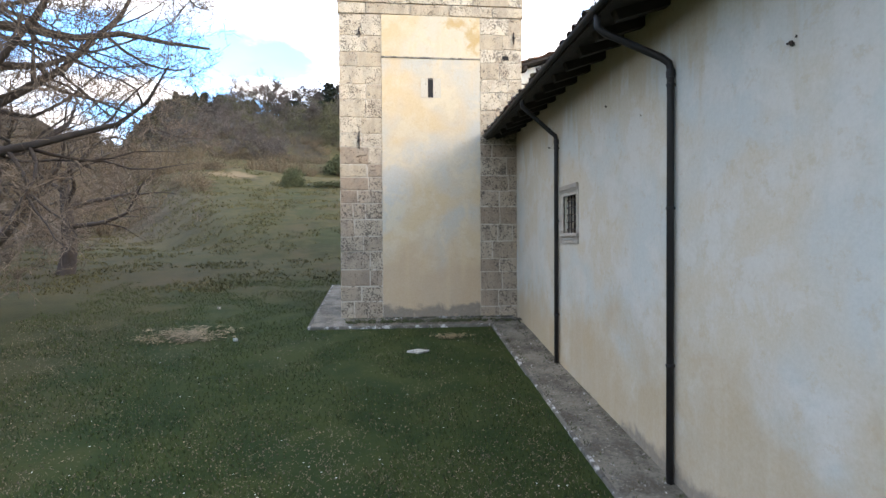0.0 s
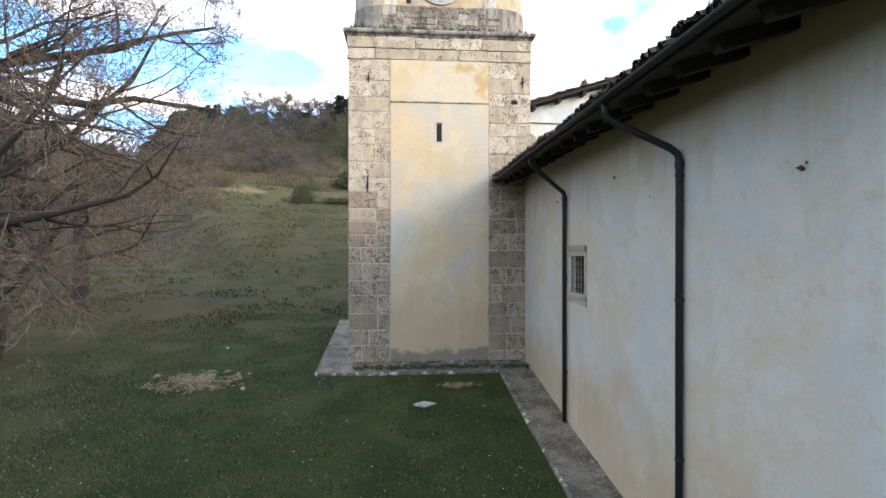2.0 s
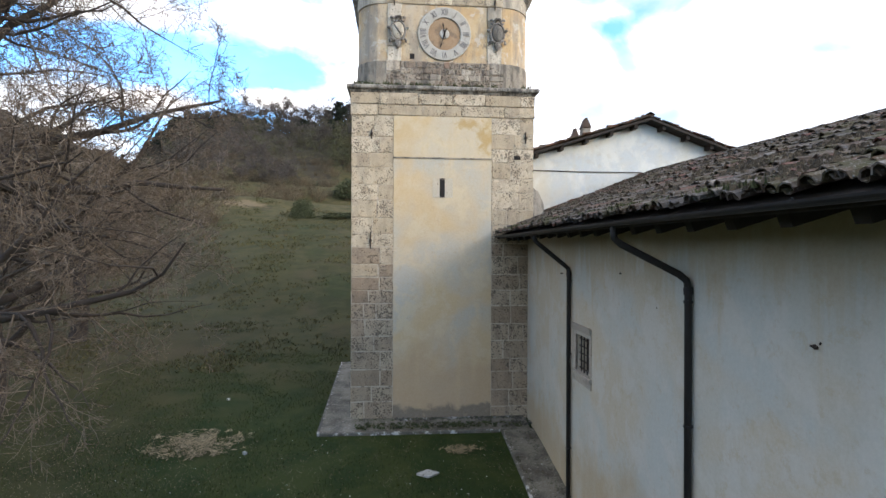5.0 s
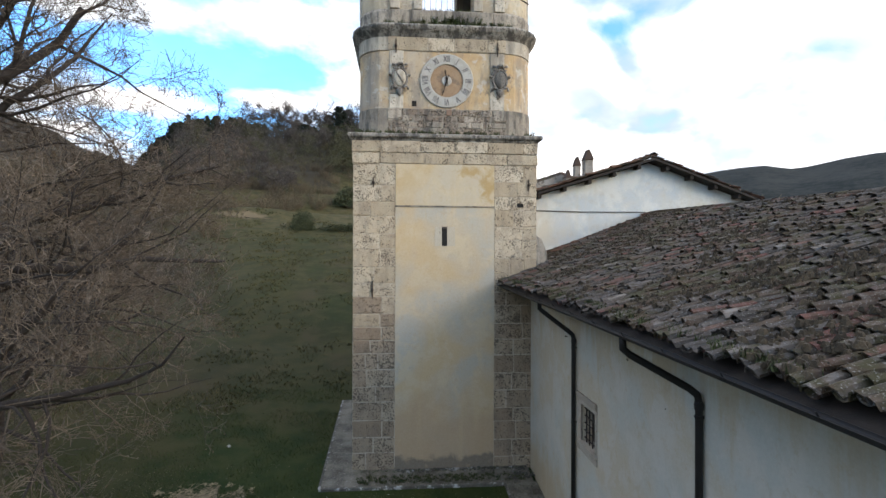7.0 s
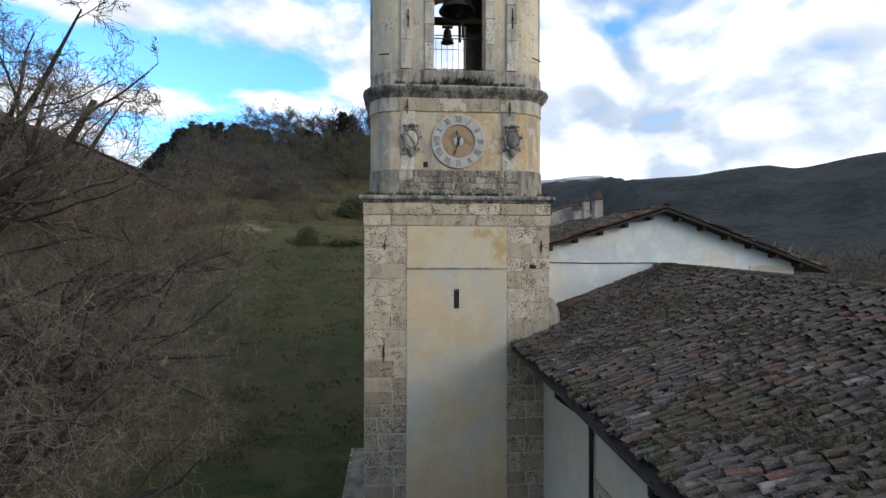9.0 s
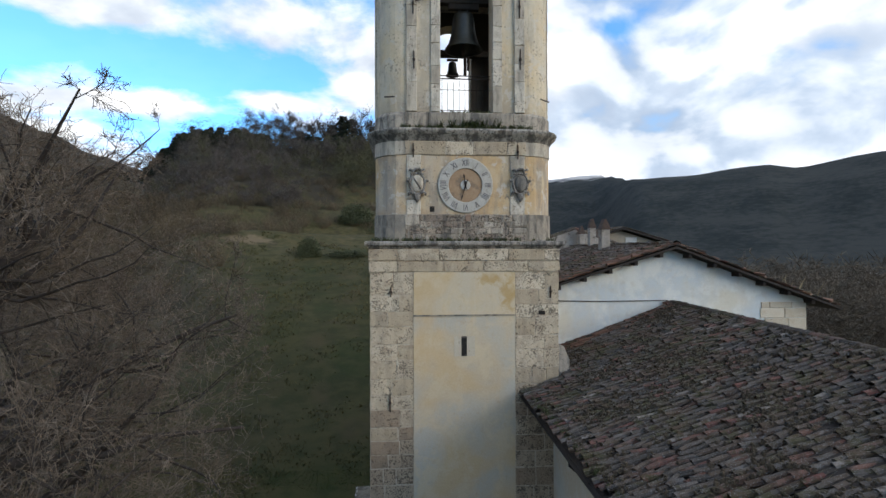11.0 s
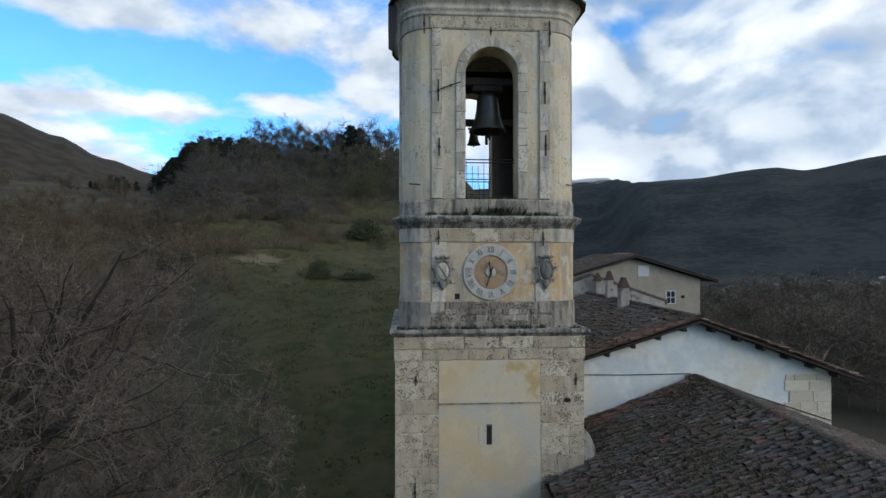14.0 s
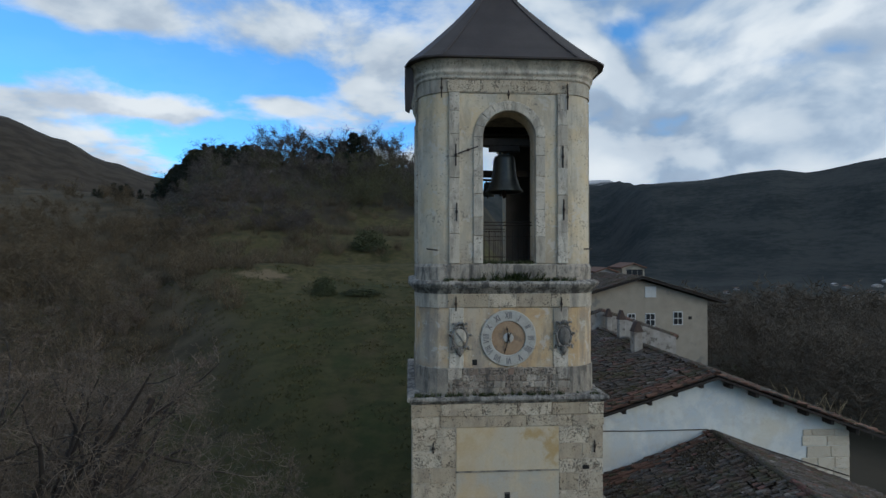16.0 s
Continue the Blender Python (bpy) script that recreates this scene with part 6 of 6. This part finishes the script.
# ---- lawn ----
s = Solid()
rng = random.Random(9)
vv, ff = [], []
for k in range(90000):
    x, y = rng.uniform(-10.5, 1.34), -9.5 + 15.5 * rng.random() ** 1.35
    if -3.12 < x and -0.9 < y < 4.9:
        continue
    if noise.noise((x * 0.8, y * 0.8, 4)) < -0.28 + 0.25 * rng.random():
        continue
    z = ground_z(x, y) - 0.004
    a, h = rng.uniform(0, 6.283), rng.uniform(0.025, 0.075)
    wx, wy = 0.007 * math.cos(a), 0.007 * math.sin(a)
    i = len(vv)
    vv += [(x - wx, y - wy, z), (x + wx, y + wy, z), (x + rng.uniform(-0.03, 0.03), y + rng.uniform(-0.03, 0.03), z + h)]
    ff.append((i, i + 1, i + 2))
s.v, s.f = vv, ff
thing("lawn_grass", s, GRASS, "short green grass blades covering the lawn", "grass", kind="stuff")
s = Solid()
for k in range(30000):
    x, y = rng.uniform(-10.5, 1.2), -9.5 + 10 * rng.random() ** 1.6
    if -3.2 < x and -1.0 < y:
        continue
    dens = 0.18 + 0.9 * smooth01(x, -4.5, -8.5) + 0.7 * smooth01(y, -4.5, -8) + 0.6 * noise.noise((x * 0.55, y * 0.55, 1))
    if rng.random() > dens:
        continue
    z = ground_z(x, y) + rng.uniform(0.01, 0.05)
    a, l = rng.uniform(0, 6.283), rng.uniform(0.006, 0.018)
    c, d = math.cos(a) * l, math.sin(a) * l
    s.add([(x - c, y - d, z), (x + d * 0.6, y - c * 0.6, z + rng.uniform(-0.01, 0.015)), (x + c, y + d, z + rng.uniform(0, 0.02)), (x - d * 0.6, y + c * 0.6, z + rng.uniform(-0.01, 0.015))], [(0, 1, 2), (0, 2, 3)])
for k in range(14000):
    x, y = rng.uniform(-9.5, 1.3), -9.5 + 8.5 * rng.random() ** 1.3
    if (-3.2 < x and -1.0 < y) or noise.noise((x * 1.3, y * 1.3, 9)) < -0.1 + 0.3 * rng.random():
        continue
    z, a, l = ground_z(x, y) + 0.01, rng.uniform(0, 6.283), rng.uniform(0.03, 0.075)
    c, d = math.cos(a), math.sin(a)
    s.add([(x - d * 0.004, y + c * 0.004, z), (x + d * 0.004, y - c * 0.004, z), (x + c * l, y + d * l, z + rng.uniform(0.01, 0.06))], [(0, 1, 2)])
thing("fallen_leaves", s, DRY_LEAF, "dry brown fallen leaves strewn over the lawn", "leaves", kind="stuff")
s = Solid()
for k in range(150):
    x, y = rng.uniform(-7, 1.2), -8.8 + 7.8 * rng.random()
    z = ground_z(x, y) + rng.uniform(0.04, 0.07)
    r = rng.uniform(0.006, 0.013)
    s.add([(x + r * math.cos(a), y + r * math.sin(a), z) for a in (0, 1.26, 2.51, 3.77, 5.03)], [(0, 1, 2, 3, 4)])
thing("daisies", s, PETAL, "tiny white daisies dotted over the lawn", "flowers", kind="stuff")


def straw_patch(cx, cy, rx, ry, n):
    s = Solid()
    for k in range(n):
        a, u = rng.uniform(0, 6.283), rng.random() ** 0.6
        x, y = cx + rx * u * math.cos(a) * (1 + 0.4 * noise.noise((math.cos(a) * 2, math.sin(a) * 2, cx))), cy + ry * u * math.sin(a)
        if 0.7 * noise.noise((x * 2.2, y * 2.2, 6)) + 0.6 * noise.noise((x * 7, y * 7, 2)) < 0.9 * u - 0.62 + rng.uniform(-0.3, 0.3):
            continue
        z = ground_z(x, y) + rng.uniform(0.015, 0.06)
        b, l = rng.uniform(0, 6.283), rng.uniform(0.03, 0.10)
        c, d = math.cos(b), math.sin(b)
        s.add([(x - c * l - d * 0.012, y - d * l + c * 0.012, z), (x - c * l + d * 0.012, y - d * l - c * 0.012, z), (x + c * l, y + d * l, z + rng.uniform(-0.01, 0.03))], [(0, 1, 2)])
    thing("straw_patch", s, STRAW, "patch of dry cut straw lying on the grass", "straw", kind="stuff")


straw_patch(-5.75, -1.1, 1.35, 0.75, 3000)
straw_patch(0.28, -1.75, 0.45, 0.22, 330)


def field_stone(x, y, sx, sy, sz, label):
    s = Solid()
    n = 4
    rings = []
    for k, (u, h) in enumerate(((1.0, -0.05), (1.02, 0.6), (0.96, 0.9), (0.8, 1.0))):
        rings.append([(x + sx * u * math.cos(2 * math.pi * i / n) * (1 + 0.18 * noise.noise((i * 1.7, x, k))), y + sy * u * math.sin(2 * math.pi * i / n) * (1 + 0.18 * noise.noise((i * 1.3, y, k))), ground_z(x, y) + sz * h) for i in range(n)])
    thing("field_stone", s.loft(rings), ROCK, label, "stone", "stones on the lawn")


field_stone(-0.53, -2.72, 0.24, 0.20, 0.035, "flat pale stone slab lying on the grass")
field_stone(-4.55, -1.65, 0.05, 0.05, 0.06, "small white stone on the grass")
field_stone(-5.9, 1.6, 0.05, 0.05, 0.05, "small white stone on the grass")


def rubble(spots, label):
    """Small broken stones, each an uneven lump."""
    s = Solid()
    for x, y, z, r in spots:
        a0 = rng.uniform(0, 6.283)
        ring = lambda k, zz: [(x + k * r * rng.uniform(0.7, 1.2) * math.cos(a0 + i * 1.257), y + k * r * rng.uniform(0.7, 1.2) * math.sin(a0 + i * 1.257), z + zz * r) for i in range(5)]
        s.loft([ring(1.0, -0.3), ring(1.05, 0.3), ring(0.5, 0.75)])
    thing("rubble", s, KERB, label, "rubble", kind="stuff")


rubble([(rng.uniform(-1.3, 2.1), -0.03 - abs(rng.gauss(0, 0.10)), 0.05, rng.uniform(0.012, 0.045)) for _ in range(170)] + [(rng.gauss(1.9, 0.2), rng.uniform(-0.7, -0.05), 0.03, rng.uniform(0.012, 0.04)) for _ in range(60)], "broken stones and mortar along the tower's foot")
spots = []
for k in range(520):
    y = -9.5 + 8.6 * rng.random()
    x = (1.44 + abs(rng.gauss(0, 0.10))) if k % 2 else (2.10 - abs(rng.gauss(0, 0.16)))
    spots.append((x, y, ground_z(1.7, y) + 0.047 + 0.033 * (x - 1.42), rng.uniform(0.005, 0.018)))
rubble(spots, "grit and small stones strewn over the paving strip")
spots = [(x, y, z) for x, y, z, r in spots[:150]]
tufts("paving_weeds", spots, "small weeds in the cracks of the paving", MOSS, 0.05, 0.006, 5)
s = Solid()
for k in range(700):
    y = -9.5 + 8.7 * rng.random()
    x = rng.uniform(1.44, 2.12)
    z = ground_z(1.7, y) + 0.055 + 0.033 * (x - 1.42)
    a, l = rng.uniform(0, 6.283), rng.uniform(0.006, 0.018)
    c, d = math.cos(a) * l, math.sin(a) * l
    s.add([(x - c, y - d, z), (x + d * 0.6, y - c * 0.6, z + 0.006), (x + c, y + d, z), (x - d * 0.6, y + c * 0.6, z + 0.008)], [(0, 1, 2), (0, 2, 3)])
thing("paving_leaves", s, DRY_LEAF, "dry leaves strewn over the paving strip", "leaves", kind="stuff")

# ---- roof tiles ----


def tile_shape(cover, rng):
    """A tapered half-round clay tile, 0.42 m long down +u, its upper end at the origin: u down the slope, v across, w out of it."""
    n, pts, f = 5, [], []
    r0, r1 = (0.072, 0.090) if cover else (0.090, 0.075)
    for u, r in ((0.0, r0), (0.44, r1)):
        for k in range(n):
            a = math.pi * k / (n - 1)
            w = r * 0.95 * math.sin(a) + 0.02 if cover else 0.07 - r * 0.75 * math.sin(a)
            pts.append((u, r * math.cos(a) + 0, w + (0.028 if u > 0.1 else 0.0)))
    for k in range(n):
        a = math.pi * k / (n - 1)
        r = r1 - 0.016
        w = r * 0.95 * math.sin(a) + 0.02 if cover else 0.07 - r * 0.75 * math.sin(a) - 0.012
        pts.append((0.438, r * math.cos(a), w + 0.026))
    f += [(k, k + 1, n + k + 1, n + k) for k in range(n - 1)]
    f += [(n + k, n + k + 1, 2 * n + k + 1, 2 * n + k) for k in range(n - 1)]
    return np.array(pts), f


COVER, COVER_F = tile_shape(True, random)
PAN, PAN_F = tile_shape(False, random)
COVER, PAN = COVER * 0.77, PAN * 0.77


def slope_tiles(x_top, z_top, x_eave, z_eave, y0, y1, keep, single, parent, seed, red=lambda y, u: False, skip_single=False):
    """Rows of pan and cover tiles on a slope. keep(x, y): whether a tile lies there; single(x, y): whether it is an object of its own."""
    rng = random.Random(seed)
    down = Vector((x_eave - x_top, 0, z_eave - z_top))
    length = down.length
    du = down.normalized()
    dv = Vector((0, 1, 0))
    dw = du.cross(dv)
    if dw.z < 0:
        dw = -dw
    rest = {False: ([], []), True: ([], [])}
    mesh = None
    made = 0
    step, gauge = 0.156, 0.262
    rows = int(length / gauge) + 1
    cols = int((y1 - y0) / step)
    for c in range(cols):
        yc = y0 + (c + 0.5) * step
        wander = 0.02 * noise.noise((yc * 0.6, x_top, 1))
        for r in range(rows):
            u = length - 0.31 - r * gauge + rng.uniform(-0.075, 0.075)
            if u < -0.2:
                continue
            for cover in (False, True):
                y = yc + (step / 2 if cover else 0) + rng.gauss(0, 0.013) + wander
                o = Vector((x_top, y, z_top)) + du * u + dw * (0.010 + (0.012 if cover else 0) + rng.uniform(0, 0.008) + 0.025 * noise.noise((y * 0.35, u * 0.5, seed)))
                if not keep((o + du * 0.15).x, y):
                    continue
                yaw, pitch = rng.gauss(0, 0.12) + (rng.uniform(-0.6, 0.6) if rng.random() < 0.05 else 0.0), rng.gauss(0, 0.045)
                m = Matrix((du, dv, dw)).transposed().to_4x4()
                m = Matrix.Translation(o) @ m @ Matrix.Rotation(yaw, 4, "Z") @ Matrix.Rotation(pitch, 4, "Y")
                if cover and single(o.x, y) and made < 300:
                    if mesh is None:
                        sol = Solid()
                        sol.add(COVER, COVER_F)
                        mesh = mesh_of("roof_tile", sol, TILE_PART)
                    ob = new("roof_tile", mesh)
                    ob.parent = parent
                    ob.matrix_basis = m
                    made += 1
                    continue
                src, faces = (COVER, COVER_F) if cover else (PAN, PAN_F)
                a = np.array(m)
                w = src @ a[:3, :3].T + a[:3, 3]
                vs, fs = rest[bool(red(y, u) and rng.random() < 0.6)]
                k = len(vs)
                vs.extend(w.tolist())
                fs.extend([tuple(i + k for i in q) for q in faces])
    for key, (vs, fs) in rest.items():
        if vs:
            s = Solid()
            s.v, s.f = vs, fs
            ob = part("tile_covering", s, TILE_RED if key else TILE, parent, "reddish newer tiles" if key else "lichen-grey clay tiles")
            ob["kind"] = "stuff"


slope_tiles(RX, RZ, EX, EZ, NY0 - 0.3, NY1 - 0.08, lambda x, y: not (y > -0.12 and x < 2.45), lambda x, y: -8.6 < y < -3.2 and x < 3.9, part_roof, 1, lambda y, u: y > 1.75)
slope_tiles(RX, RZ, 2 * RX - EX, EZ, NY0 - 0.3, NY1 - 0.08, lambda x, y: True, lambda x, y: False, part_roof, 2, lambda y, u: False)
slope_tiles(RX, GA + 0.11, 2.0, GA + 0.11 - GL * 4.6, GY0 - 0.42, 12.0, lambda x, y: not (y < 4.9 and x < 2.45), lambda x, y: False, barn, 3, lambda y, u: y < 2.7)
slope_tiles(RX, GA + 0.11, 11.85, GA + 0.11 - GR * 5.25, GY0 - 0.42, 12.0, lambda x, y: True, lambda x, y: False, barn, 4, lambda y, u: y < 3.3)
slope_tiles(16.65, 10.32, 10.2, 8.43, HY - 0.6, HY + 9.4, lambda x, y: True, lambda x, y: False, house, 5)
slope_tiles(16.65, 10.32, 23.7, 8.25, HY - 0.6, HY + 9.4, lambda x, y: True, lambda x, y: False, house, 6)


def ridge_row(parent, x, z, y0, y1, mat):
    y, rng = y0, random.Random(int(z * 100))
    while y < y1:
        s = Solid()
        rings = []
        for yy, r in ((y, 0.125), (y + 0.42, 0.105)):
            rings.append([(x + rng.uniform(-0.008, 0.008) + r * math.cos(a), yy, z + 0.045 + rng.uniform(-0.005, 0.01) + r * 0.75 * math.sin(a)) for a in [math.pi * k / 6 for k in range(7)]])
        s.loft(rings, False, False)
        part("ridge_tile", s, mat, parent)
        y += 0.37


ridge_row(part_roof, RX, RZ, -16.9, NY1 - 0.4, TILE_PART)
ridge_row(barn, RX, GA + 0.13, GY0 - 0.40, 11.8, TILE_PART)

# moss that has gathered between the tiles of the nave
rng = random.Random(77)
s = Solid()
for k in range(17000):
    x, y = EX + 5.1 * rng.random(), rng.uniform(-10.5, 2.2)
    if (x < 2.5 and y > -0.1) or noise.noise((x * 0.8, y * 0.8, 3)) + 0.6 * noise.noise((x * 3, y * 3, 8)) < -0.05 + 0.25 * rng.random():
        continue
    z = EZ + SLOPE * (x - EX) + rng.uniform(0.085, 0.125)
    r = rng.uniform(0.010, 0.050)
    a0 = rng.uniform(0, 6.283)
    ring = lambda q, zz: [(x + q * r * rng.uniform(0.7, 1.3) * math.cos(a0 + i * 1.257), y + q * r * rng.uniform(0.7, 1.3) * math.sin(a0 + i * 1.257), z + zz * r) for i in range(5)]
    s.loft([ring(1.0, -0.6), ring(0.5, 0.6)])
thing("roof_moss", s, MOSS_BROWN, "brown and green moss cushions between the roof tiles", "moss", kind="stuff")

# the old roof has settled towards its southern end, and the wall leans out where it meets the tower


def settle(x, y):
    u = min(max(1 - abs(x - RX) / (RX - EX), 0.0), 1.0)
    return (1 - u) * 0.009 * max(0.0, -4.0 - y) + u * 0.026 * max(0.0, 2.0 - y), (1 - u) * (0.020 if x < RX else 0.0) * max(0.0, -4.0 - y)


settled = [ob for ob in list(part_roof.children) + list(gutter.children) + [gutter] if ob.type == "MESH" and ob.data.users == 1]
settled += [ob for ob in bpy.data.objects if ob.name.split(".")[0] in ("roof_moss", "eave_weeds")]
for ob in settled:
    for v in ob.data.vertices:
        dz, dx = settle(v.co.x, v.co.y)
        v.co.z -= dz
        v.co.x -= dx
for ob in part_roof.children:
    if ob.data.users > 1:
        dz, dx = settle(ob.location.x, ob.location.y)
        ob.location.z -= dz
        ob.location.x -= dx
for ob in bpy.data.objects:
    if ob.name in ("wall_west", "wall_south"):
        for v in ob.data.vertices:
            if v.co.z > 4.5:
                v.co.z -= settle(v.co.x, v.co.y)[0] + (0.05 if ob.name == "wall_south" else 0.0)
            if v.co.y > -0.5 and ob.name == "wall_west":
                v.co.x += 0.09

# the plan above is drawn in units of UNIT metres: bring it to metres
for me in bpy.data.meshes:
    me.transform(Matrix.Scale(UNIT, 4))
for ob in bpy.data.objects:
    if ob.type in {"MESH", "EMPTY"}:
        ob.location = ob.location * UNIT
